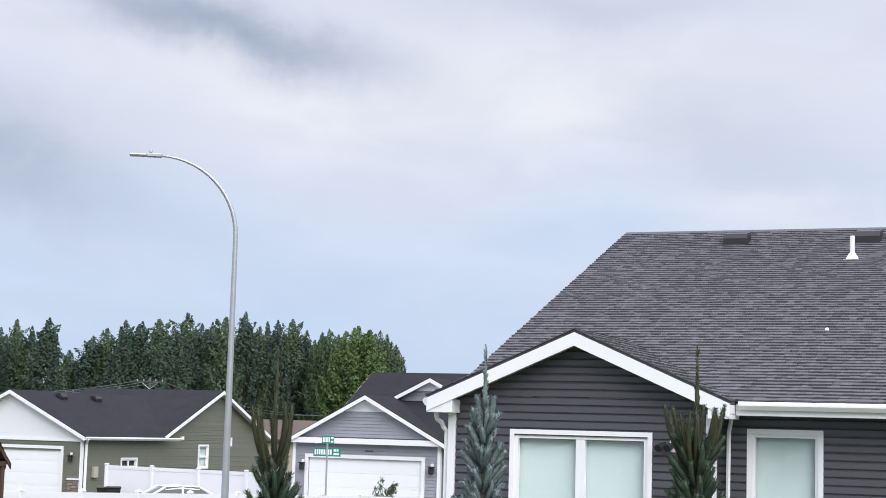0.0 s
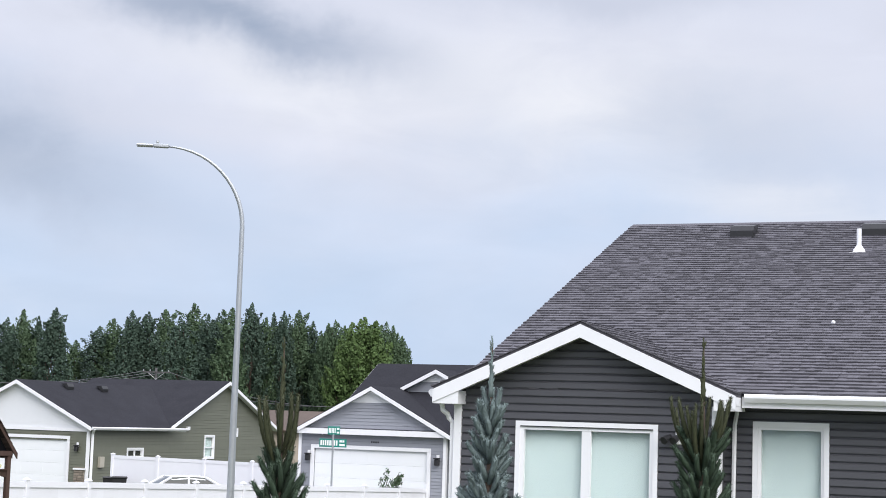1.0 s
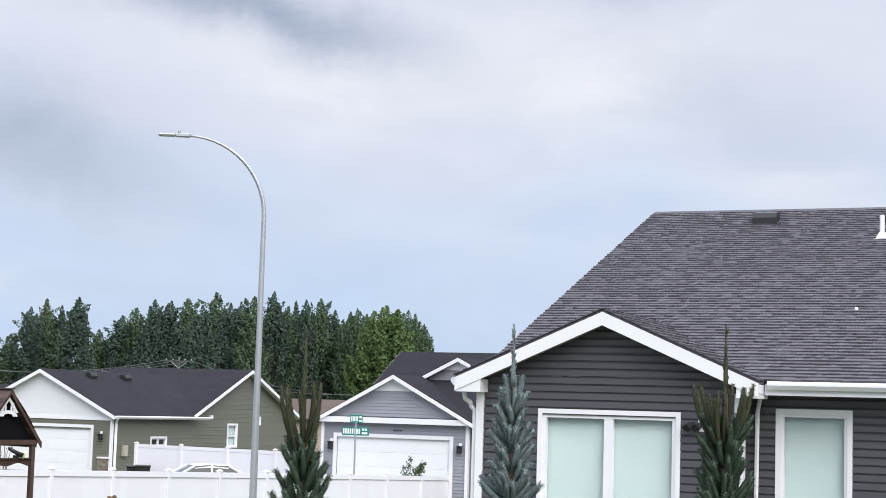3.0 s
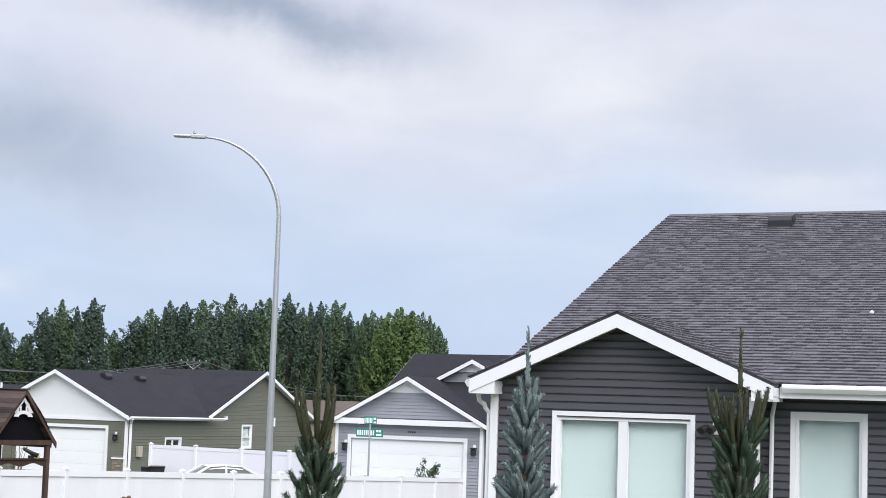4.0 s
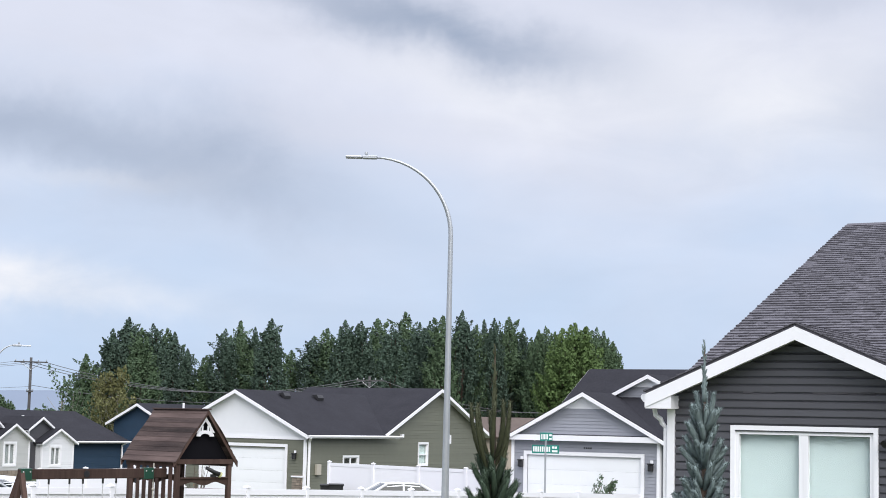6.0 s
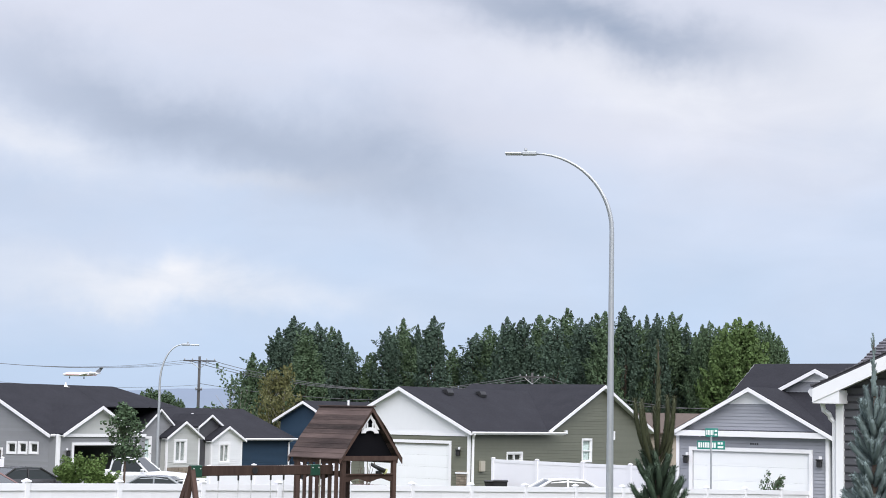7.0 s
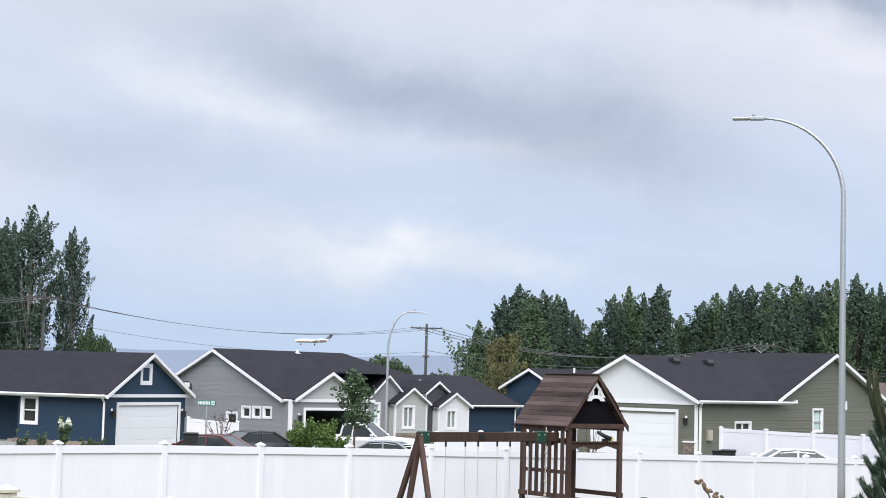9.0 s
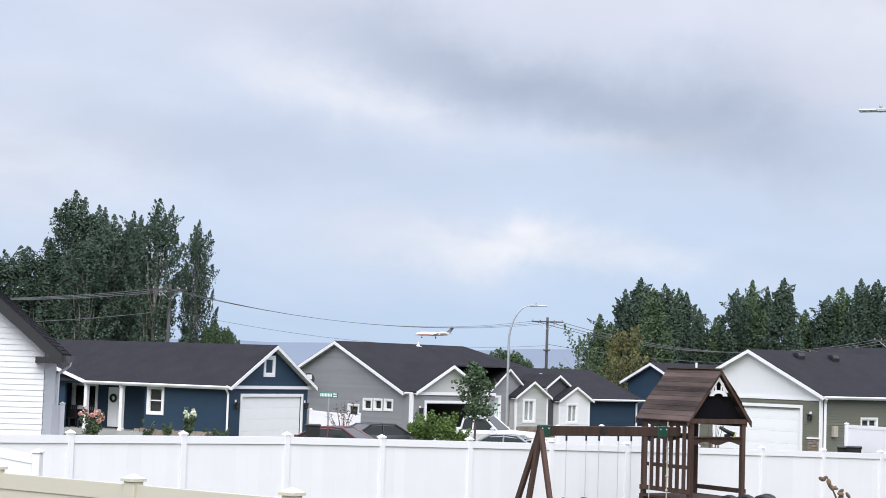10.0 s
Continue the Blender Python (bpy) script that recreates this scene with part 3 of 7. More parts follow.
# ---------------------------------------------------------------- sage house with a white garage gable
def build_sage_house():
    g = -1.3
    h = grid_thing("house", -48, 68, g, "sage green house with a white garage gable", "house")
    # garage wing, ridge along v
    ez, pz, pu, fr = 1.53, 3.60, -48.25, -44.0
    fl = 2 * pu - fr
    sl = (pz - ez) / (fr - pu)
    gable_roof(h, "v", 64.35, 71.25, fl, fr, ez, pz, ends=(0,))
    bm = bmesh.new()
    prism(bm, [(fr, 71.251, ez), (pu, 76.2, pz), (pu, 71.251, pz)], (0, 0, -0.09))
    part("roof", bm, SHINGLE_FAR, h, "shingled valley slope")
    part("roof", roof_slab("v", 71.251, 76.2, fl, ez, pu, pz), SHINGLE_FAR, h)
    wf = Face("u", 64.65, -1)
    w0, w1 = fl + 0.35, fr - 0.35
    door = (-50.3, -45.44, g, 0.92)
    sided_wall(h, wf, w0, w1, g, 1.30, SID_GREEN, [door])
    part("gable_panel", back_wall(Face("u", 64.65, -1), w0, w1, 1.301, 1.301 + 0.02, [], 0.16, pz - 0.1 - sl * (pu - w0), sl), SID_WHITE, h, "white board gable panel")
    part("belt_board", boxbm(w0, w1, 64.6, 64.64, 1.28, 1.42), TRIM, h, "white belt board")
    garage_door(h, wf, *door)
    wall_lamp(h, wf, -44.86, 0.62)
    corner_board(h, w1 - 0.04, w1 + 0.06, 64.6, 64.75, g, 1.45)
    bm = bmesh.new()
    rnd = random.Random(4)
    z = g
    while z < -0.45:
        u = -44.97
        while u < w1 - 0.06:
            w = min(rnd.uniform(0.14, 0.3), w1 - 0.05 - u)
            box(bm, u + 0.01, u + w - 0.005, 64.54 + rnd.uniform(0, 0.02), 64.64, z + 0.01, z + 0.11)
            u += w
        z += 0.12
    part("stone_veneer", bm, MATS["stone"], h, "tan ledge stone under a white cap", kind="stuff")
    part("stone_cap", boxbm(-44.98, w1 + 0.02, 64.5, 64.65, -0.45, -0.38), TRIM, h)
    # long side of the wing
    lw = Face("v", w1, 1)
    win2 = (67.95, 69.2, 0.12, 0.46)
    sided_wall(h, lw, 64.66, 71.56, g, ez - 0.1, SID_GREEN, [win2])
    window_unit(h, lw, *win2, mullions=(68.57,), behind=INSIDE_SHADE)
    part("fascia", boxbm(fr - 0.02, fr, 64.36, 72.6, ez - 0.17, ez - 0.03), TRIM, h, "white fascia board")
    gutter(h, "v", 64.4, 72.7, fr, ez - 0.02, 1)
    downspout(h, [(fr + 0.04, 64.55, ez - 0.12), (w1 + 0.12, 64.85, ez - 0.35), (w1 + 0.12, 64.85, g)], 0.07)
    bm = bmesh.new()
    lw.box(bm, 65.5, 65.85, 0.016, 0.16, -0.35, 0.15, bevel=0.01)
    part("meter_box", bm, MATS["beige_plastic"], h, "beige electric meter box")
    # cross wing, ridge along u
    xe, xp, xv0, xv1, fu = 1.56, 4.01, 71.15, 82.5, -44.05
    xm = 0.5 * (xv0 + xv1)
    xs = (xp - xe) / (xm - xv0)
    gable_roof(h, "u", -52.6, fu, xv0, xv1, xe, xp, ends=(1,))
    xw = Face("v", fu - 0.35, 1)
    a0, a1 = xv0 + 0.4, xv1 - 0.4
    xeave = xp - 0.14 - xs * (xm - a0)
    win = (75.1, 75.95, 0.05, 1.10)
    sq = (77.95, 78.35, 1.2, 1.48)
    sided_wall(h, xw, a0, a1, g, 4.2, SID_GREEN, [win, sq], eave=xeave, slope=xs)
    window_unit(h, xw, *win, rails=(0.55,))
    window_unit(h, xw, *sq, behind=INSIDE_SHADE)
    part("wall", boxbm(-52.2, fu - 0.52, a1 - 0.16, a1, g, xe - 0.1), SID_GREEN, h)
    part("wall", boxbm(w0, w0 + 0.16, 64.83, a1 - 0.17, g, xe - 0.1), SID_GREEN, h)
    bm = bmesh.new()
    xw.box(bm, 73.2, 73.4, 0.016, 0.14, 1.42, 1.6)
    part("camera_box", bm, TRIM, h, "small white wall fitting")
    for u, v in ((-47.62, 67.5), (-47.55, 70.3)):
        zz = pz - sl * (u - pu)
        bm = bmesh.new()
        prism(bm, [(u - 0.2, v - 0.25, zz + 0.1 + 0.2 * sl), (u + 0.2, v - 0.25, zz - 0.2 * sl + 0.02), (u + 0.22, v - 0.25, zz - 0.2 * sl + 0.16), (u + 0.12, v - 0.25, zz + 0.22)], (0, 0.5, 0))
        part("roof_vent", bm, MATS["roof_metal"], h, "dark metal roof vent")
    return h


mat("stone", (0.25, 0.21, 0.17), 0.9, vary=0.3, scale=9, island=0.4, bump=0.4)
mat("beige_plastic", (0.42, 0.39, 0.33), 0.5)
build_sage_house()


# ---------------------------------------------------------------- grey house with a wide garage door
def build_grey_house():
    g = -1.1
    h = grid_thing("house", -26, 60, g, "grey lap-sided house with a white garage door", "house")
    pu, pz, fr, ez, fv = -26.81, 3.50, -23.50, 1.74, 57.34
    fl = 2 * pu - fr
    sl = (pz - ez) / (fr - pu)
    gable_roof(h, "v", fv, 62.0, fl, fr, ez, pz, ends=(0,), deep=0.15)
    wf = Face("u", fv + 0.3, -1)
    w0, w1 = fl + 0.3, fr - 0.35
    door = (-29.23, -24.53, g, 1.09)
    we = pz - 0.14 - sl * (pu - w0)
    sided_wall(h, wf, w0, w1, g, 2.86, SID_GREY, [door], eave=we, slope=sl, course=0.125)
    part("belt_board", boxbm(w0 - 0.1, w1 + 0.1, fv + 0.03, fv + 0.27, 1.64, 1.85), TRIM, h, "white belt board")
    half = (pz - 0.14 - 2.86) / sl
    bm = bmesh.new()
    prism(bm, [(pu - half, fv + 0.27, 2.86), (pu + half, fv + 0.27, 2.86), (pu, fv + 0.27, pz - 0.14)], (0, 0.03, 0))
    part("gable_panel", bm, SID_WHITE, h, "white panel in the gable's tip")
    garage_door(h, wf, *door)
    wall_lamp(h, wf, -23.95 - 0.15, 0.85)
    wall_lamp(h, wf, -29.45, 0.85)
    for i in range(4):
        bm = bmesh.new()
        wf.box(bm, -26.85 + i * 0.09, -26.80 + i * 0.09, 0.016, 0.035, 1.36, 1.42)
        part("number_bar", bm, MATS["roof_metal"], h, "small dark plain bar above the door")
    corner_board(h, w1 - 0.04, w1 + 0.08, fv + 0.24, fv + 0.4, g, 1.7)
    corner_board(h, w0 - 0.08, w0 + 0.04, fv + 0.24, fv + 0.4, g, 1.7)
    downspout(h, [(fr + 0.05, fv + 0.3, ez - 0.12), (w1 + 0.35, fv + 0.6, ez - 0.3), (w1 + 0.35, fv + 0.6, g)], 0.05)
    gutter(h, "v", fv + 0.05, 61, fr, ez - 0.02, 1)
    part("wall", boxbm(w1 - 0.16, w1, fv + 0.47, 68, g, 1.7), SID_GREY, h)
    part("wall", boxbm(w0, w0 + 0.16, fv + 0.47, 68, g, 1.7), SID_GREY, h)
    # main roof behind, ridge along u, and the second gable
    gable_roof(h, "u", -28.85, -14.0, 57.5, 67.2, 1.8, 4.53, ends=(0,))
    part("wall", boxbm(-23.6, -14.3, 58.4, 58.56, g, 1.75), SID_GREY, h)
    g2 = Face("u", 60.0, -1)
    p2u, p2z, hw = -25.3, 4.27, 2.9
    gable_roof(h, "v", 60.0, 63.0, p2u - hw, p2u + hw, p2z - 0.5 * hw, p2z, ends=(0,), deep=0.15)
    sided_wall(h, Face("u", 60.3, -1), p2u - hw + 0.3, p2u + hw - 0.3, 1.7, 4.3, SID_GREY, [], eave=p2z - 0.14 - 0.5 * (hw - 0.3), slope=0.5, course=0.125)
    half = 0.75
    bm = bmesh.new()
    prism(bm, [(p2u - half, 60.25, p2z - 0.14 - half * 0.5), (p2u + half, 60.25, p2z - 0.14 - half * 0.5), (p2u, 60.25, p2z - 0.14)], (0, 0.03, 0))
    part("gable_panel", bm, SID_WHITE, h)
    part("eave_return", boxbm(p2u + 0.1, p2u + 0.9, 59.9, 60.28, 3.3, 3.55), TRIM, h, "white boxed eave")
    return h


build_grey_house()


# ---------------------------------------------------------------- navy house with a porch
def build_navy_house():
    g = -1.5
    h = free_thing("house", pose(-46.208, 60.70, g, 0, 0, 3), "navy blue house with white trim and a porch", "house")
    BASES[h.name] = pose(0, 0, g)
    ez, pz, y0, y1 = 1.12, 3.06, -0.05, 7.35
    mid = 0.5 * (y0 + y1)
    sl = (pz - ez) / (mid - y0)
    gable_roof(h, "u", -15.5, 0.0, y0, y1, ez, pz, ends=(1,), deep=0.17)
    # gable end with the garage door
    gf = Face("v", -0.3, 1)
    a0, a1 = y0 + 0.3, y1 - 0.4
    door = (1.27, 6.36, g, 0.62)
    gw = (3.12, 3.77, 1.70, 2.40)
    sided_wall(h, gf, a0, a1, g, 3.1, SID_BLUE, [door, gw], eave=pz - 0.12 - sl * (mid - a0), slope=sl, lip=0.009)
    window_unit(h, gf, *gw, trim=0.15, behind=INSIDE_SHADE)
    part("belt_board", boxbm(-0.27, -0.2, y0, y1, 0.98, 1.13), TRIM, h, "white belt board")
    garage_door(h, gf, *door)
    wall_lamp(h, gf, 0.72, 0.32)
    wall_lamp(h, gf, 6.66, 0.28)
    part("wall", boxbm(-15.0, -0.47, a1 - 0.16, a1, g, 1.0), SID_BLUE, h)
    # long side: fascia, gutter, wall and window
    part("fascia", boxbm(-8.35, 0.0, y0 - 0.03, y0, ez - 0.18, ez - 0.04), TRIM, h, "white fascia board")
    gutter(h, "u", -8.35, -0.05, y0 - 0.03, ez - 0.02, -1)
    downspout(h, [(-0.25, y0 - 0.06, 0.98), (-0.3, 0.15, 0.75), (-0.3, 0.15, g)], 0.05)
    mw = Face("u", 0.3, -1)
    w1w = (-4.80, -4.06, -0.24, 0.86)
    sided_wall(h, mw, -5.05, -0.31, g, 1.0, SID_BLUE, [w1w], lip=0.009)
    window_unit(h, mw, *w1w, trim=0.12, rails=(0.3,), behind=INSIDE_SHADE)
    # recessed porch
    pw = Face("u", 1.8, -1)
    pdoor = (-8.42, -7.72, g + 0.35, 0.84)
    pwin = (-10.45, -9.12, -0.2, 0.86)
    sided_wall(h, pw, -12.0, -5.05, g, 1.0, SID_BLUE, [pdoor, pwin], lip=0.009)
    window_unit(h, pw, *pwin, trim=0.13, mullions=(-9.8,), behind=INSIDE_SHADE)
    bm = bmesh.new()
    pw.box(bm, pdoor[0], pdoor[1], -0.1, -0.04, pdoor[2], pdoor[3], bevel=0.01)
    for a in (0.06, 0.38):
        for c in (0.15, 0.85, 1.45):
            pw.box(bm, pdoor[0] + a, pdoor[0] + a + 0.26, -0.04, -0.03, pdoor[2] + c, pdoor[2] + c + (0.35 if c > 1.2 else 0.5))
    front_door = part("front_door", bm, GARAGE, h, "white panelled front door with a wreath")
    bm = bmesh.new()
    c = Vector(pw.p(-8.07, 0.28, 0.02))
    ring = [c + Vector((0.16 * math.cos(a), 0, 0.16 * math.sin(a))) for a in (2 * math.pi * i / 16 for i in range(17))]
    tube(bm, ring, 0.055, 6, cap=False)
    part("wreath", bm, MATS["wreath_green"], front_door, "dark evergreen wreath")
    part("wall", boxbm(-5.21, -5.05, 0.47, 1.79, g, 1.0), SID_BLUE, h)
    for x in (-8.36, -6.27):
        bm = bmesh.new()
        box(bm, x - 0.09, x + 0.09, 0.06, 0.24, g + 0.3, 0.92)
        box(bm, x - 0.12, x + 0.12, 0.03, 0.27, g + 0.3, g + 0.45, bevel=0.02)
        box(bm, x - 0.12, x + 0.12, 0.03, 0.27, 0.84, 0.94, bevel=0.02)
        part("porch_post", bm, TRIM, h, "square white porch post")
    part("porch_floor", boxbm(-10.9, -5.22, 0.0, 1.79, g, g + 0.33), MATS["concrete"], h, "grey concrete porch")
    for i in range(2):
        part("step", boxbm(-6.0, -4.6, -0.4 - 0.33 * i, 0.2 - 0.33 * i - 0.21, g, g + 0.5 - 0.16 * (i + 1)), MATS["concrete"], h, "concrete step")
    # unseen board under the roof, added to keep light out of the recess
    part("porch_ceiling", boxbm(-12.0, -5.22, 0.02, 1.79, 0.96, 0.99), SID_BLUE, h, "unseen ceiling board added to darken the porch")
    # gable over the far end of the front
    bm = bmesh.new()
    rake_board(bm, Face("u", -0.08, -1), -8.3, 1.12, -14.15, 1.12 + 5.85 * 0.33, 0.17, 0.03)
    part("rake_board", bm, TRIM, h, "white rake board")
    part("roof", roof_slab("v", -0.08, 4.0, -8.3, 1.14, -14.15, 1.14 + 5.85 * 0.33), SHINGLE_FAR, h, "dark shingled roof slope")
    bm = bmesh.new()
    prism(bm, [(-9.8, 0.3, g), (-9.8, 0.3, 1.45), (-14.0, 0.3, 2.85), (-14.0, 0.3, g)], (0, 0.15, 0))
    part("wall", bm, SID_BLUE, h)
    bm = bmesh.new()
    rnd = random.Random(8)
    x = -5.5
    while x < -0.5:
        box(bm, x, x + 0.3, 0.16, 0.28, g, -1.02 + rnd.uniform(-0.03, 0.03), bevel=0.01)
        x += 0.32
    part("stone_veneer", bm, MATS["stone"], h, "grey stone base course", kind="stuff")
    # porch chairs
    for k, (x, col) in enumerate(((-10.0, "black"), (-8.95, "black"))):
        ch = free_thing("porch_chair", h.matrix_world @ pose(x, 0.9, 0.33), "dark porch chair with slatted back", "chair", group="porch chairs")
        bm = bmesh.new()
        box(bm, -0.28, 0.28, -0.28, 0.28, 0.4, 0.45, bevel=0.01)
        part("seat", bm, BLACK, ch)
        bm = bmesh.new()
        for i in range(5):
            box(bm, -0.27 + i * 0.115, -0.19 + i * 0.115, 0.24, 0.27, 0.46, 1.0)
        box(bm, -0.29, 0.29, 0.23, 0.28, 0.98, 1.05)
        part("backrest", bm, BLACK, ch)
        for a, b in ((-0.25, -0.25), (0.25, -0.25), (-0.25, 0.25), (0.25, 0.25)):
            part("leg", boxbm(a - 0.03, a + 0.03, b - 0.03, b + 0.03, 0, 0.4), BLACK, ch)
    return h


mat("wreath_green", (0.02, 0.03, 0.015), 0.9, vary=0.4, scale=30, bump=0.8)
mat("concrete", (0.32, 0.32, 0.31), 0.85, vary=0.2, scale=5, bump=0.2)
build_navy_house()


# ---------------------------------------------------------------- pale grey house with three small windows
def build_pale_house():
    g = -1.65
    h = grid_thing("house", -70, 62, g, "light grey house with an open garage", "house")
    pu, pz, fr, ez, fv = -70.11, 3.52, -64.38, 0.97, 57.02
    fl = 2 * pu - fr
    sl = (pz - ez) / (fr - pu)
    gable_roof(h, "v", fv, 63.5, fl, fr, ez, pz, ends=(0,))
    # the ridge ends in a hip behind
    lo = pz - 2.5 * sl
    bm = bmesh.new()
    eave = [bm.verts.new(p) for p in ((pu - 2.5, 63.51, lo), (pu + 2.5, 63.51, lo), (pu + 2.5, 69.5, lo), (pu - 2.5, 69.5, lo))]
    r0, r1 = bm.verts.new((pu, 63.51, pz)), bm.verts.new((pu, 66.6, pz))
    for q in ((eave[1], eave[2], r1, r0), (eave[0], r0, r1, eave[3]), (eave[2], eave[3], r1), (eave[0], eave[1], r0), (eave[3], eave[2], eave[1], eave[0])):
        bm.faces.new(q)
    bmesh.ops.recalc_face_normals(bm, faces=bm.faces)
    part("roof", bm, SHINGLE_FAR, h, "hipped end of the roof")
    wf = Face("u", fv + 0.3, -1)
    w0, w1 = fl + 0.4, fr - 0.35
    wins = [(-67.8, -67.22, -0.04, 0.44), (-66.93, -66.4, -0.02, 0.45), (-66.1, -65.56, 0.0, 0.46), (-69.04, -68.27, -0.6, 0.1)]
    sided_wall(h, wf, w0, w1, g, 3.6, SID_LGREY, wins, eave=pz - 0.14 - sl * (pu - w0), slope=sl, lip=0.014)
    for w in wins:
        window_unit(h, wf, *w, trim=0.09, behind=INSIDE_SHADE)
    part("wall", boxbm(w1, fr + 0.28, fv + 0.3, fv + 0.46, g, 0.9), SID_LGREY, h)
    corner_board(h, fr + 0.2, fr + 0.34, fv + 0.24, fv + 0.42, g, 0.95)
    # front with the garage, looking along u
    ff = Face("v", fr + 0.3, 1)
    gdoor = (58.35, 62.7, g, 0.40)
    sided_wall(h, ff, 57.4, 63.3, g, 0.9, SID_LGREY, [gdoor], lip=0.014)
    bm = bmesh.new()
    ff.box(bm, gdoor[0] - 0.14, gdoor[0], -0.02, 0.05, g, gdoor[3] + 0.14)
    ff.box(bm, gdoor[1], gdoor[1] + 0.14, -0.02, 0.05, g, gdoor[3] + 0.14)
    ff.box(bm, gdoor[0], gdoor[1], -0.02, 0.048, gdoor[3], gdoor[3] + 0.14)
    part("garage_frame", bm, TRIM, h, "white frame of the open garage")
    # the open garage's shade is painted on as a near-black back sheet
    part("garage_inside", boxbm(fr - 5.5, fr - 5.4, 57.5, 63.1, g, 0.9), INSIDE_SHADE, h, "garage back painted near-black for its shade")
    wall_lamp(h, ff, 57.9, 0.1)
    gp, gpz = 59.95, 2.43
    gable_roof(h, "u", fr - 4, fr + 0.62, 57.36, 62.54, 1.0, gpz, ends=(1,))
    bm = bmesh.new()
    prism(bm, [(fr + 0.3, 57.4, 0.92), (fr + 0.3, 62.5, 0.92), (fr + 0.3, gp, gpz - 0.12)], (-0.1, 0, 0))
    part("gable_panel", bm, SID_PALE, h, "pale grey gable panel")
    part("belt_board", boxbm(fr + 0.34, fr + 0.39, 57.5, 63.3, 0.82, 0.98), TRIM, h, "white belt board")
    gutter(h, "v", fv + 0.05, 57.9, fr, ez - 0.02, 1)
    part("wall", boxbm(w0, w0 + 0.16, fv + 0.47, 63.4, g, 0.9), SID_LGREY, h)
    part("wall", boxbm(w0 + 0.17, fr + 0.13, 63.31, 63.45, g, 0.9), SID_LGREY, h)
    vent_pipe(h, -69.9, 62.9, 3.44, 0.3, 0.22, 0.05, 0.14)
    bm = bmesh.new()
    prism(bm, [(-66.8, 60.6, 2.0), (-66.4, 60.6, 1.85), (-66.4, 60.6, 2.05), (-66.6, 60.6, 2.15)], (0, 0.5, 0))
    part("roof_vent", bm, MATS["roof_metal"], h)
    # dish on the gable side
    bm = bmesh.new()
    c = Vector((-71.9, fv - 0.25, 1.35))
    tube(bm, [c, c + Vector((0.05, -0.08, 0.02))], [0.02, 0.38], 14)
    dish = part("satellite_dish", bm, BLACK, h, "dark satellite dish on the gable wall")
    bm = bmesh.new()
    tube(bm, [c + Vector((0, 0.5, -0.3)), c, c + Vector((0.5, -0.4, 0.1))], 0.025, 6)
    box(bm, c.x + 0.45, c.x + 0.65, c.y - 0.5, c.y - 0.3, c.z + 0.05, c.z + 0.3)
    part("arm", bm, TRIM, dish)
    return h


build_pale_house()


# ---------------------------------------------------------------- row of cottages with small gables
def small_gable(h, face_u, v0, v1, ez, pz, g, wall_mat, win=None, back=3.0, behind=None, door=False):
    """A small front gable with a paired window, looking along u."""
    m = 0.5 * (v0 + v1)
    sl = (pz - ez) / (m - v0)
    gable_roof(h, "u", face_u - back, face_u, v0, v1, ez, pz, ends=(1,), deep=0.13)
    fc = Face("v", face_u - 0.22, 1)
    a0, a1 = v0 + 0.22, v1 - 0.22
    sided_wall(h, fc, a0, a1, g, pz, wall_mat, [win] if win else [], eave=pz - 0.1 - sl * (m - a0), slope=sl)
    if win:
        window_unit(h, fc, *win, trim=0.12, mullions=(0.5 * (win[0] + win[1]),), behind=behind or CURTAIN)
    for a in (a0, a1):
        corner_board(h, face_u - 0.3, face_u - 0.19, a - 0.06, a + 0.06, g, ez - 0.05)
    part("wall", boxbm(face_u - back, face_u - 0.4, a0, a0 + 0.1, g, ez), wall_mat, h)


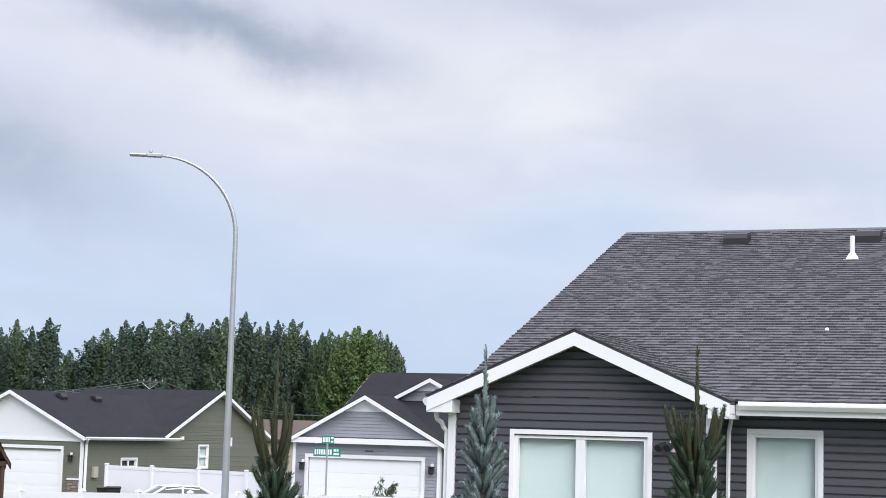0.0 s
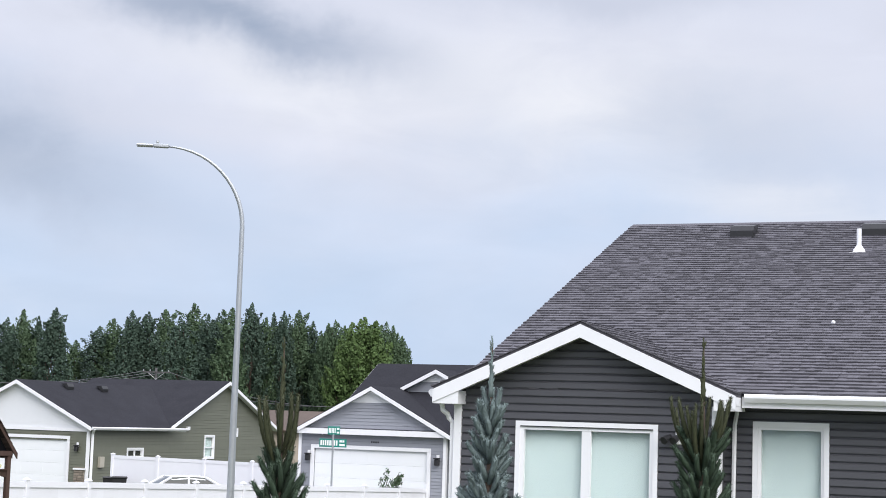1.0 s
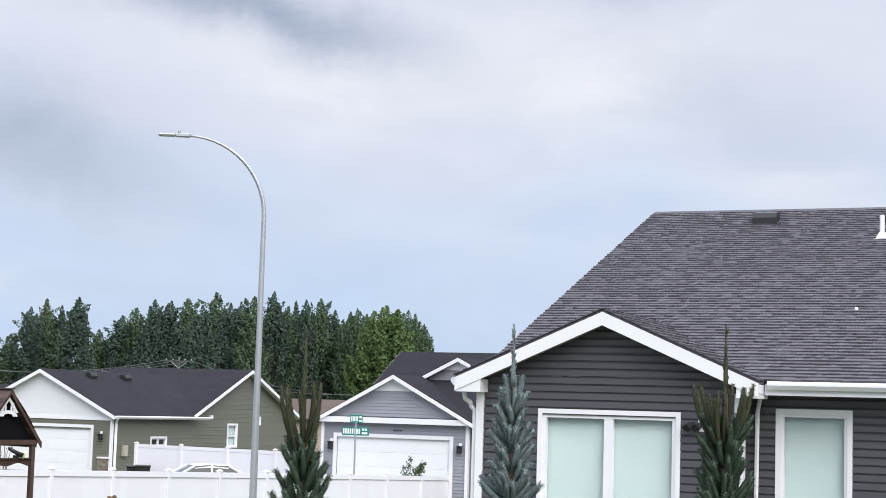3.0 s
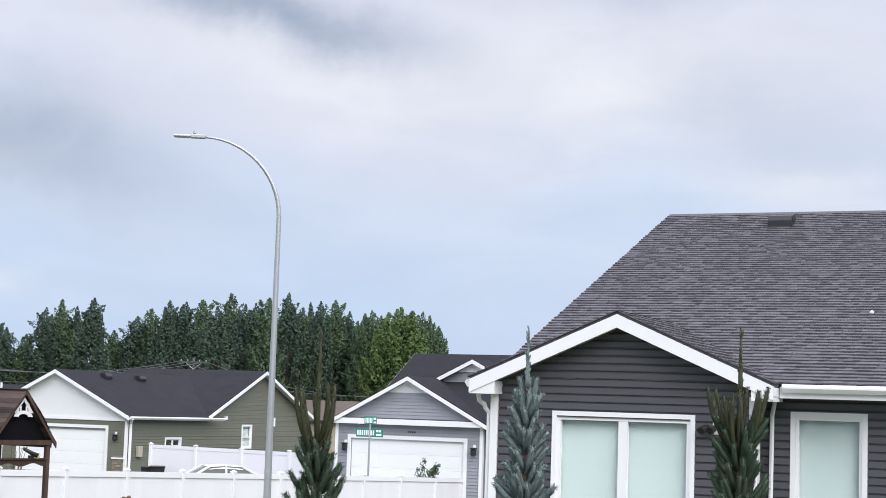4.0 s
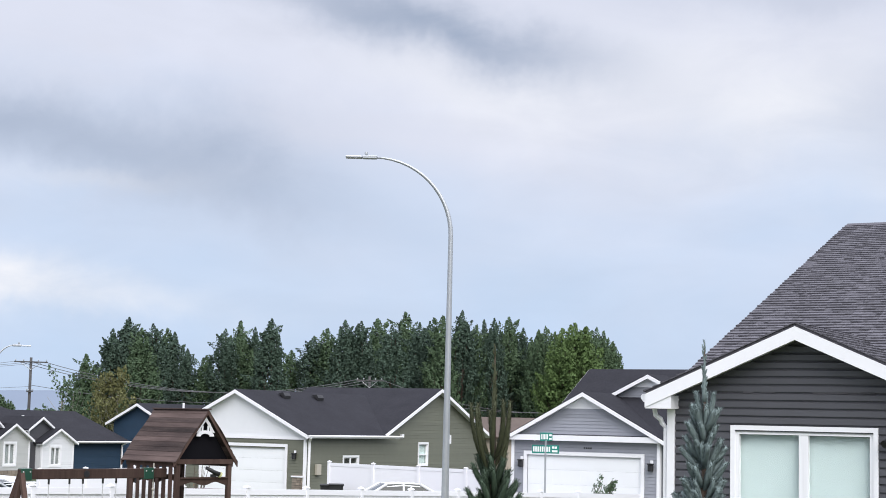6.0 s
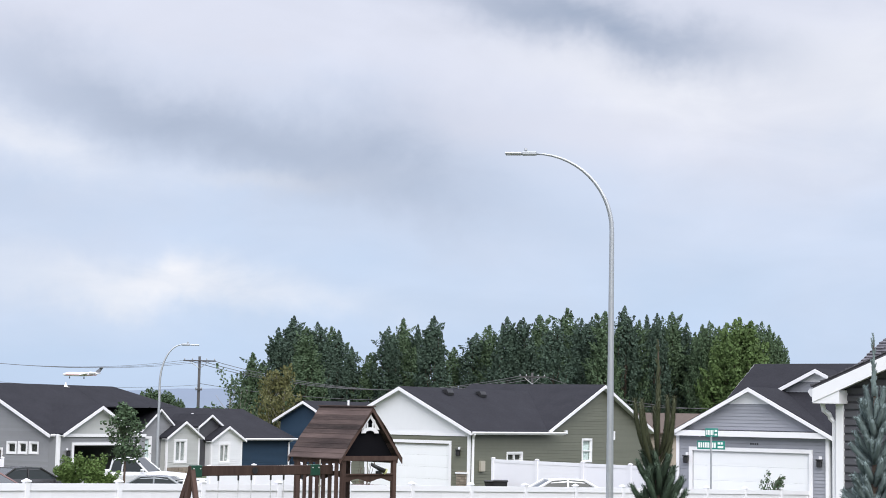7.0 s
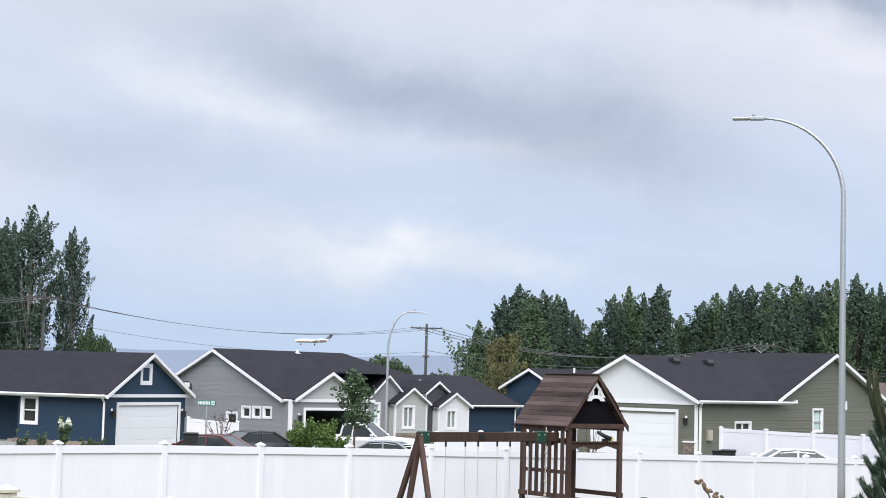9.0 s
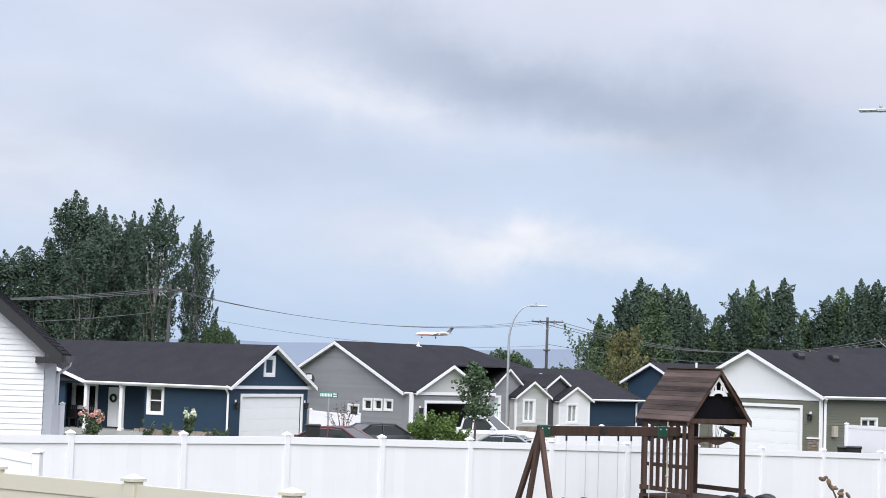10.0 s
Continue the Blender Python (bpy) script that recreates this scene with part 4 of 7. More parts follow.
def build_cottages():
    g = -1.75
    fu = -67.7
    h = grid_thing("house", fu - 3, 69, g, "light grey cottage with two small gables", "house")
    gable_roof(h, "v", 64.5, 72.0, fu - 9.5, fu - 0.6, 0.72, 2.42)
    small_gable(h, fu, 66.35, 69.8, 0.95, 2.36, g, SID_LGREY, (66.6, 67.45, -0.5, 0.66), behind=BLIND)
    small_gable(h, fu + 0.5, 68.1, 71.1, 0.75, 1.67, g, SID_PALE, (68.98, 69.78, -0.62, 0.52), behind=CURTAIN)
    sided_wall(h, Face("v", fu - 0.9, 1), 64.5, 72.0, g, 0.7, SID_LGREY, [])
    bm = bmesh.new()
    rnd = random.Random(5)
    for i in range(9):
        for j in range(4):
            box(bm, fu + 0.29, fu + 0.36 + rnd.uniform(0, 0.03), 68.35 + i * 0.29, 68.62 + i * 0.29, g + j * 0.2, g + j * 0.2 + 0.185)
    part("stone_veneer", bm, MATS["stone"], h, "brown stone base course", kind="stuff")
    h = grid_thing("house", fu - 3, 77, g, "navy cottage with a white front gable", "house")
    gable_roof(h, "v", 72.01, 80.25, fu - 9.5, fu - 0.3, 0.66, 2.42)
    small_gable(h, fu, 71.1, 73.4, 1.35, 2.07, g, SID_DARK, None)
    small_gable(h, fu + 0.5, 71.72, 74.72, 0.6, 1.42, g, SID_WHITE, (72.65, 73.4, -0.68, 0.30), behind=CURTAIN)
    sided_wall(h, Face("v", fu - 0.7, 1), 72.01, 80.05, g, 0.6, SID_BLUE, [])
    gutter(h, "v", 75.2, 80.25, fu - 0.3, 0.66, 1)
    downspout(h, [(fu - 0.3, 79.85, 0.55), (fu - 0.6, 79.85, 0.4), (fu - 0.6, 79.85, g)], 0.06)
    vent_pipe(h, fu - 2.9, 73.6, 1.75, 0.3, 0.35, 0.08, 0.24)
    part("wall", boxbm(fu - 9, fu - 0.9, 79.9, 80.05, g, 0.6), SID_BLUE, h)
    # navy house further back
    h = grid_thing("house", -66, 86, g, "distant navy house with a white-edged gable", "house")
    BL, BR, BE, BP = -71.5, -66.5, 1.78, 3.03
    gable_roof(h, "u", -69.0, -63.2, 83.2, 90.2, 1.72, 3.02)
    gable_roof(h, "v", 81.9, 93.0, BL, BR, BE, BP, ends=(0,))
    sided_wall(h, Face("u", 82.25, -1), BL + 0.4, BR - 0.4, g, 3.0, SID_BLUE, [], eave=BP - 0.14 - (BP - BE) / (BR - BL) * 2 * (0.5 * (BR - BL) - 0.4), slope=(BP - BE) / (BR - BL) * 2)
    part("wall", boxbm(BR - 0.56, BR - 0.4, 82.42, 93, g, BE), SID_BLUE, h)
    vent_pipe(h, -67.45, 84.6, 2.25, 0.3, 0.85, 0.07, 0.12)
    part("wall", boxbm(BR - 0.39, -63.6, 83.6, 83.76, g, 1.85), SID_BLUE, h)


build_cottages()


# ---------------------------------------------------------------- brown roof seen between the sage and the grey house
def build_brown_house():
    c = Vector((-math.sin(radians(10.9)), math.cos(radians(10.9)), 0)) * 104.0
    g = -1.45
    h = free_thing("house", pose(c.x, c.y, g, 0, 0, 10.9), "low tan house with a brown shingled roof", "house")
    gable_roof(h, "u", -4.6, 5.0, -0.5, 8.5, 1.45 - g, 2.66 - g, ends=(0, 1), material=MATS["brown_shingle"], deep=0.15)
    sided_wall(h, Face("u", 0.0, -1), -4.2, 4.6, 0, 1.4 - g, MATS["tan_siding"], [])
    part("wall", boxbm(-4.2, 4.6, 7.85, 8.0, 0, 1.4 - g), MATS["tan_siding"], h)
    for u in (-4.2, 4.45):
        part("wall", boxbm(u, u + 0.15, 0.17, 7.84, 0, 1.4 - g), MATS["tan_siding"], h)


mat("brown_shingle", (0.085, 0.062, 0.05), 0.9, vary=0.3, scale=6, bump=0.4)
mat("tan_siding", (0.36, 0.31, 0.25), 0.6, vary=0.12, scale=3)
build_brown_house()


# ---------------------------------------------------------------- white house at the street's near side
def build_white_house():
    g = -1.2
    o = Vector((-math.sin(radians(43.5)), math.cos(radians(43.5)), 0)) * 40.0
    h = free_thing("house", pose(o.x, o.y, g, 0, 0, 41.5), "white lap-sided house with a dark roof edge", "house")
    fr, ez, fv, bv, sl = 0.40, 2.25 - g, -0.4, 9.0, 0.86
    pu = fr - 4.6
    pz = ez + sl * 4.6
    for bu in (fr, 2 * pu - fr):
        part("roof", roof_slab("v", fv, bv, bu, ez, pu, pz, 0.1), SHINGLE_FAR, h, "dark shingled roof slope")
        bm = bmesh.new()
        rake_board(bm, Face("u", fv, -1), bu, ez - 0.02, pu, pz - 0.02, 0.3, 0.03)
        part("rake_board", bm, MATS["roof_metal"], h, "dark rake board")
    up = Vector((pu - fr, 0, pz - ez))
    shingle_rows((fr, fv, ez), (0, 1, 0), up, bv - fv, up.length, 0.145, 41, material=SHINGLE_FAR, parent=h)
    wf = Face("u", 0.0, -1)
    w1 = 0.0
    w0 = 2 * pu - w1
    sided_wall(h, wf, w0, w1, 0, 7.2, SID_WHITE, [], eave=pz - 0.14 - sl * (pu - w0), slope=sl, course=0.13)
    sided_wall(h, Face("v", w1, 1), 0.03, 8.4, 0, ez - 0.1, SID_WHITE, [], course=0.13)
    part("wall", boxbm(w0, w1 - 0.17, 8.34, 8.5, 0, ez - 0.1), SID_WHITE, h)
    part("corner_board", boxbm(w1 - 0.1, w1 + 0.035, 8.4, 8.52, 0, ez - 0.1), TRIM, h, "white corner board")
    part("eave_box", boxbm(fr - 0.6, fr, fv - 0.02, -0.03, ez - 0.22, ez - 0.08), MATS["roof_metal"], h, "dark boxed eave")
    part("fascia", boxbm(fr - 0.03, fr + 0.09, fv + 0.02, bv, ez - 0.19, ez - 0.03), MATS["roof_metal"], h, "dark gutter along the eave")
    part("soffit", boxbm(0.03, fr - 0.031, -0.02, bv, ez - 0.2, ez - 0.18), MATS["roof_metal"], h, "dark soffit")
    downspout(h, [(fr + 0.02, 8.0, ez - 0.19), (fr, 8.0, ez - 0.3), (0.1, 8.1, ez - 0.55), (0.08, 8.1, 0)], 0.05)
    return h


build_white_house()

# ---------------------------------------------------------------- white vinyl fence
def az_dir(az):
    return Vector((-math.sin(radians(az)), math.cos(radians(az)), 0))


def build_fence():
    n = az_dir(67.5)
    foot = n * 29.965
    along = Vector((n.y, -n.x, 0))
    L = 2.44
    s0 = 13.934
    f = free_thing("fence", pose(*(foot + along * (s0 + 8 * L)), 0, 0, math.degrees(math.atan2(along.y, along.x))), "white vinyl privacy fence along the street", "fence", kind="")
    f.location.z = -1.5
    for i in range(-3, 20):
        a = (i - 8) * L
        r = (foot + along * (s0 + i * L)).length
        top = lambda q: 0.67 - (q - 35.4) * 0.0335 + (0.03 if q < 36 else 0.0) - 0.021 * max(0.0, 36.7 - q) + 1.5
        t0, t1 = top(r), top((foot + along * (s0 + (i + 1) * L)).length)
        bot = -0.2
        bm = boxbm(a - 0.064, a + 0.064, -0.064, 0.064, bot, t0 + 0.03, bevel=0.008)
        post = part("post", bm, VINYL, f)
        bm = bmesh.new()
        box(bm, a - 0.08, a + 0.08, -0.08, 0.08, t0 + 0.03, t0 + 0.055)
        vs = [bm.verts.new((a + x * 0.078, y * 0.078, t0 + 0.055)) for x, y in ((-1, -1), (1, -1), (1, 1), (-1, 1))]
        tip = bm.verts.new((a, 0, t0 + 0.11))
        for k in range(4):
            bm.faces.new((vs[k], vs[(k + 1) % 4], tip))
        part("cap", bm, VINYL, post)
        for lo, hi, th, nm in ((-0.15, 0.0, 0.045, "top_rail"), (-1.72, -1.58, 0.045, "bottom_rail")):
            bm = bmesh.new()
            prism(bm, [(a + 0.064, -th, t0 + lo), (a + L - 0.064, -th, t1 + lo), (a + L - 0.064, -th, t1 + hi), (a + 0.064, -th, t0 + hi)], (0, 2 * th, 0))
            part(nm, bm, VINYL, f)
        nb = 8
        w = (L - 0.128) / nb
        for k in range(nb):
            x0, x1 = a + 0.064 + k * w + 0.0004, a + 0.064 + (k + 1) * w - 0.0004
            z0, z1 = t0 + (t1 - t0) * (x0 - a) / L, t0 + (t1 - t0) * (x1 - a) / L
            bm = bmesh.new()
            prism(bm, [(x0, -0.011, z0 - 1.6), (x1, -0.011, z1 - 1.6), (x1, -0.011, z1 - 0.13), (x0, -0.011, z0 - 0.13)], (0, 0.022, 0))
            part("board", bm, VINYL, f)


build_fence()


# ---------------------------------------------------------------- street lamps
def build_lamp(base, top_z, reach, az, r0=0.11, r1=0.05, bend=2.6):
    ground = -1.5
    right = Vector((math.cos(radians(az)), math.sin(radians(az)), 0))
    f = free_thing("street_lamp", pose(base.x, base.y, ground), "galvanised steel street lamp with a curved arm", "street lamp")
    H = top_z - ground
    bm = bmesh.new()
    pts, rad = [], []
    zs = H - bend
    for i in range(9):
        pts.append(Vector((0, 0, zs * i / 8)))
        rad.append(r0 + (r1 * 1.3 - r0) * i / 8)
    for i in range(1, 15):
        a = math.pi / 2 * i / 14
        pts.append(right * (-reach * (1 - math.cos(a))) + Vector((0, 0, zs + bend * math.sin(a))))
        rad.append(r1 * 1.3 + (r1 * 0.6 - r1 * 1.3) * i / 14)
    tube(bm, pts, rad, 12)
    part("pole", bm, GALV, f, smooth=True)
    end = pts[-1]
    m = Matrix.Translation(end) @ Matrix.Rotation(radians(az), 4, "Z")
    bm = bmesh.new()
    box(bm, -0.36, 0.06, -0.07, 0.07, -0.05, 0.06, bevel=0.025)
    bmesh.ops.transform(bm, matrix=m, verts=bm.verts)
    head = part("lamp_head", bm, GALV, f, "grey lamp housing")
    bm = bmesh.new()
    box(bm, -0.82, -0.36, -0.16, 0.16, -0.03, 0.025, bevel=0.02)
    bmesh.ops.transform(bm, matrix=m, verts=bm.verts)
    part("led_plate", bm, MATS["pale_metal"], head, "flat pale lamp plate")
    bm = bmesh.new()
    tube(bm, [(-0.25, 0, 0.06), (-0.25, 0, 0.1), (-0.25, 0, 0.15)], [0.03, 0.045, 0.04], 10)
    bmesh.ops.transform(bm, matrix=m, verts=bm.verts)
    part("photocell", bm, GALV, head)
    bm = bmesh.new()
    box(bm, -0.2, 0.2, -0.2, 0.2, -0.02, 0.04, bevel=0.01)
    part("base_plate", bm, GALV, f)
    return f


mat("pale_metal", (0.62, 0.63, 0.66), 0.35, 0.3)
D1 = 46.0
build_lamp(az_dir(12.66) * D1, 2.2 + D1 * math.tan(radians(9.02)), 2.15, 12.0, bend=2.15)
D2 = 84.0
build_lamp(az_dir(27.93) * D2, 2.2 + D2 * math.tan(radians(2.24)), 1.05, 207.0, 0.085, 0.045, bend=1.9)


# ---------------------------------------------------------------- wooden play tower with swings
WOOD = mat("weathered_redwood", (0.050, 0.030, 0.025), 0.85, vary=0.4, scale=9, obj=0.6, bump=0.4, bump_scale=60, stretch=(6, 6, 0.6), spec=0.2, tint=(0.085, 0.055, 0.045))
WOODR = mat("weathered_roof_board", (0.036, 0.025, 0.024), 0.85, vary=0.8, scale=7, obj=1.0, bump=0.4, bump_scale=60, stretch=(6, 0.6, 6), spec=0.2, tint=(0.10, 0.072, 0.064))
GREENP = mat("dark_green_plastic", (0.012, 0.055, 0.035), 0.45)
CANVAS = mat("black_canvas", (0.008, 0.008, 0.010), 0.95, spec=0.05)
CHAIN = mat("chain_metal", (0.68, 0.68, 0.68), 0.4, 0.4)


def build_play_tower():
    c = az_dir(21.70) * 36.0
    g = ground_z(c.x, c.y)
    zz = lambda el: 2.2 + 36.0 * math.tan(radians(el)) - g
    f = free_thing("play_tower", pose(c.x, c.y, g, 0, 0, 62), "weathered brown wooden play tower with a board roof", "playset")
    X, Y = 1.45, 1.55
    ze, zp = zz(-1.47), zz(0.24) + 0.02
    zf = zz(-4.1)
    zr = zz(-2.06)
    for px, py in ((0, 0), (X, 0), (0, Y), (X, Y)):
        part("post", boxbm(px - 0.05, px + 0.05, py - 0.05, py + 0.05, -0.05, ze + 0.02, bevel=0.008), WOOD, f)
    part("floor_deck", boxbm(-0.05, X + 0.05, -0.05, Y + 0.05, zf - 0.05, zf), WOOD, f)
    for a in ((-0.06, X + 0.06, -0.075, -0.052), (-0.06, X + 0.06, Y + 0.052, Y + 0.075)):
        part("floor_beam", boxbm(*a, zf - 0.15, zf - 0.0), WOOD, f)
        part("top_beam", boxbm(a[0], a[1], a[2], a[3], ze - 0.06, ze + 0.04), WOOD, f)
    for x0 in (-0.075, X + 0.052):
        part("floor_beam", boxbm(x0, x0 + 0.023, -0.05, Y + 0.05, zf + 0.1, zf + 0.2), WOOD, f)
        part("top_beam", boxbm(x0, x0 + 0.023, -0.05, Y + 0.05, ze - 0.12, ze), WOOD, f)
    # open slats on the two long faces
    for x0 in (-0.08,):
        for i in range(7):
            y = 0.13 + i * 0.215
            part("slat", boxbm(x0 + 0.002, x0 + 0.022, y - 0.055, y + 0.055, zf + 0.12, ze - 0.1), WOOD, f)
        part("slat_rail", boxbm(x0 + 0.024, x0 + 0.05, 0.05, Y - 0.05, zf + 0.62, zf + 0.7), WOOD, f)
    # scalloped rail with the toy telescope
    for y0 in (-0.03, Y + 0.01):
        bm = bmesh.new()
        n = 24
        up = [(0.05 + (X - 0.1) * i / n, y0, zr) for i in range(n + 1)]
        dn = [(0.05 + (X - 0.1) * i / n, y0, zr - 0.11 - 0.035 * math.cos(4 * math.pi * i / n)) for i in range(n, -1, -1)]
        prism(bm, up + dn, (0, 0.025, 0))
        part("scalloped_rail", bm, WOOD, f)
        part("cap_rail", boxbm(0.05, X - 0.05, y0 - 0.03, y0 + 0.07, zr + 0.001, zr + 0.03), WOOD, f)
    bm = bmesh.new()
    tube(bm, [(0.8, -0.01, zr + 0.23), (0.98, -0.05, zr + 0.14), (1.12, -0.08, zr + 0.08)], [0.035, 0.045, 0.055], 12)
    scope = part("toy_telescope", bm, BLACK, f, "black toy telescope", smooth=True)
    bm = bmesh.new()
    tube(bm, [(1.115, -0.08, zr + 0.085), (1.15, -0.092, zr + 0.065)], [0.066, 0.066], 12)
    part("rim", bm, MATS["rim_yellow"], scope, "pale yellow rim")
    part("bracket", boxbm(0.93, 1.05, -0.07, -0.0, zr + 0.03, zr + 0.09), BLACK, scope)
    # board roof: single boards on both slopes
    mid = X / 2
    y0, y1 = -0.12, Y + 0.14
    n = 11
    for sgn in (-1, 1):
        ex = mid + sgn * (mid + 0.17)
        ezz = ze - 0.03
        for i in range(n):
            t0, t1 = i / n, (i + 1.25) / n
            p = [(ex + (mid - ex) * t0, 0, ezz + (zp - ezz) * t0 + 0.025), (ex + (mid - ex) * t0, 0, ezz + (zp - ezz) * t0 + 0.006),
                 (ex + (mid - ex) * min(t1, 1.0), 0, ezz + (zp - ezz) * min(t1, 1.0) - 0.003), (ex + (mid - ex) * min(t1, 1.0), 0, ezz + (zp - ezz) * min(t1, 1.0) + 0.013)]
            bm = bmesh.new()
            jit = 0.022 * math.sin(7.0 * i + sgn)
            prism(bm, [(x, y0 + jit, z) for x, _, z in p], (0, y1 - y0, 0))
            part("roof_board", bm, WOODR, f)
        # rafters at both gable ends
        for yy in (y0 + 0.02, y1 - 0.05):
            bm = bmesh.new()
            prism(bm, [(ex, yy, ezz), (mid, yy, zp), (mid, yy, zp - 0.1), (ex, yy, ezz - 0.1)], (0, 0.03, 0))
            part("rafter", bm, WOOD, f)
    part("ridge_board", boxbm(mid - 0.06, mid + 0.06, y0 - 0.01, y1 + 0.01, zp - 0.0, zp + 0.025), WOODR, f)
    # black cloth under the front gable and the white sunburst
    bm = bmesh.new()
    prism(bm, [(-0.04, 0.06, ze + 0.0), (X + 0.04, 0.06, ze + 0.0), (mid, 0.06, zp - 0.06)], (0, 0.01, 0))
    part("gable_cloth", bm, CANVAS, f, "black cloth under the gable")
    bm = bmesh.new()
    k = (zp - ze) / (mid + 0.17)
    tip = zp - 0.14
    w = 0.05
    for sgn in (-1, 1):
        prism(bm, [(mid, -0.03, tip), (mid + sgn * 0.27, -0.03, tip - 0.27 * k - 0.02), (mid + sgn * 0.21, -0.03, tip - 0.27 * k - 0.02), (mid, -0.03, tip - 0.1)], (0, 0.02, 0))
        prism(bm, [(mid + sgn * 0.10, -0.028, tip - 0.12), (mid + sgn * 0.145, -0.028, tip - 0.16), (mid + sgn * 0.2, -0.028, tip - 0.4), (mid + sgn * 0.15, -0.028, tip - 0.4)], (0, 0.016, 0))
    arc = [(mid + 0.25 * math.cos(a), -0.029, tip - 0.43 + 0.13 * math.sin(a)) for a in (math.pi * i / 10 for i in range(11))]
    arc2 = [(mid + 0.13 * math.cos(a), -0.029, tip - 0.43 + 0.06 * math.sin(a)) for a in (math.pi * i / 10 for i in range(10, -1, -1))]
    prism(bm, arc + arc2, (0, 0.018, 0))
    for sgn in (-1, 1):
        box(bm, mid + sgn * 0.08 - 0.02, mid + sgn * 0.08 + 0.02, -0.027, -0.012, tip - 0.36, tip - 0.2)
    part("gable_ornament", bm, TRIM, f, "white cut-out gable ornament")
    # climbing rope by the slats
    bm = bmesh.new()
    tube(bm, [(-0.3, 0.4, ze - 0.05), (-0.3, 0.4, ze - 0.6), (-0.3, 0.4, 0.4)], 0.015, 6)
    for i in range(6):
        bmesh.ops.create_icosphere(bm, subdivisions=1, radius=0.035, matrix=Matrix.Translation((-0.3, 0.4, ze - 0.3 - 0.3 * i)))
    part("climbing_rope", bm, MATS["beige_plastic"], f, "knotted climbing rope")
    for i, (px, py) in enumerate(((0.25, -0.5), (0.75, -0.45), (1.1, -0.6), (1.45, -0.35))):
        t = free_thing("tyre", pose(*(Matrix.Translation(c) @ pose(0, 0, 0, 0, 0, 62) @ Vector((px + 0.4, py, 0))).to_tuple()[:2], g), "old black rubber tyre lying by the tower", "tyre", group="tyres by the tower")
        bm = bmesh.new()
        zt = zz(-3.95)
        ring = [(0.22 * math.cos(a), 0.05 * math.sin(a), zt - 0.26 + 0.22 * math.sin(a)) for a in (2 * math.pi * i / 18 for i in range(19))]
        tube(bm, ring, 0.075, 8, cap=False)
        box(bm, -0.05, 0.05, -0.05, 0.05, -0.02, zt - 0.5)
        part("rubber_ring", bm, BLACK, t)
    # swing frame: beam towards the near end, A-shaped legs, two swings
    s = free_thing("swing_set", f.matrix_world.copy(), "brown wooden swing beam on A-shaped legs", "swing set")
    zb = zz(-1.88)
    Lb = 3.75
    part("beam", boxbm(-Lb, -0.06, 0.25, 0.34, zb - 0.1, zb + 0.1, bevel=0.01), WOOD, s)
    for x in (-Lb + 0.15, -0.55):
        br = part("bracket", boxbm(x - 0.13, x + 0.13, 0.235, 0.355, zb - 0.12, zb + 0.115, bevel=0.01), GREENP, s, "dark green plastic bracket")
        bm = bmesh.new()
        for dx in (-0.08, 0.08):
            tube(bm, [(x + dx, 0.225, zb + 0.05), (x + dx, 0.24, zb + 0.05)], 0.015, 6)
        part("bolt", bm, CHAIN, br)
    for dy, dx in ((-0.95, -0.12), (0.95, -0.12), (0.0, -0.35)):
        bm = bmesh.new()
        a, b = Vector((-Lb + 0.06, 0.295 + 0.04 * (dy > 0) - 0.04 * (dy < 0), zb - 0.05)), Vector((-Lb + dx, 0.295 + dy, -0.05))
        d = (b - a).normalized()
        m = Matrix.Translation(a) @ d.to_track_quat("Z", "Y").to_matrix().to_4x4()
        box(bm, -0.045, 0.045, -0.05, 0.05, -0.1, (b - a).length, bevel=0.006)
        bmesh.ops.transform(bm, matrix=m, verts=bm.verts)
        part("leg", bm, WOOD, s)
    bm = bmesh.new()
    tube(bm, [(-2.15, 0.238, zb), (-2.15, 0.25, zb)], 0.07, 14)
    part("badge", bm, BLACK, s, "round dark badge")
    for x0, hang in ((-3.03, 1.17), (-2.2, 1.5), (-1.36, 1.5)):
        swing = free_thing("swing", s.matrix_world.copy(), "swing seat hanging on two chains from the beam", "swing", group="swings")
        for dx in (0, 0.5):
            bm = bmesh.new()
            tube(bm, [(x0 + dx, 0.295, zb - 0.1), (x0 + dx, 0.295, zb - 0.2)], 0.022, 6)
            part("hanger", bm, BLACK, swing)
            bm = bmesh.new()
            n = 34
            for i in range(n):
                z = zb - 0.2 - i * hang / n
                box(bm, x0 + dx - (0.009 if i % 2 else 0.003), x0 + dx + (0.009 if i % 2 else 0.003), 0.295 - (0.003 if i % 2 else 0.009), 0.295 + (0.003 if i % 2 else 0.009), z - hang / n - 0.006, z)
            part("chain", bm, CHAIN, swing, kind="stuff")
        bm = bmesh.new()
        pts = [(x0 + 0.5 * i / 8, 0.295, zb - 0.2 - hang - 0.05 * math.sin(math.pi * i / 8)) for i in range(9)]
        vs = [[bm.verts.new((p[0], 0.295 + q, p[2] + h)) for q, h in ((-0.09, 0), (0.09, 0), (0.09, 0.02), (-0.09, 0.02))] for p in pts]
        for a, b in zip(vs, vs[1:]):
            for k in range(4):
                bm.faces.new((a[k], a[(k + 1) % 4], b[(k + 1) % 4], b[k]))
        part("seat", bm, BLACK, swing, "black rubber seat")


mat("rim_yellow", (0.5, 0.5, 0.25), 0.5)
build_play_tower()


# ---------------------------------------------------------------- plants
def leaf_mat(name, a, b, rough=0.7, isl=0.28):
    m = mat(name, a, rough, vary=0.3, scale=0.8, island=isl, tint=b, spec=0.15)
    return m


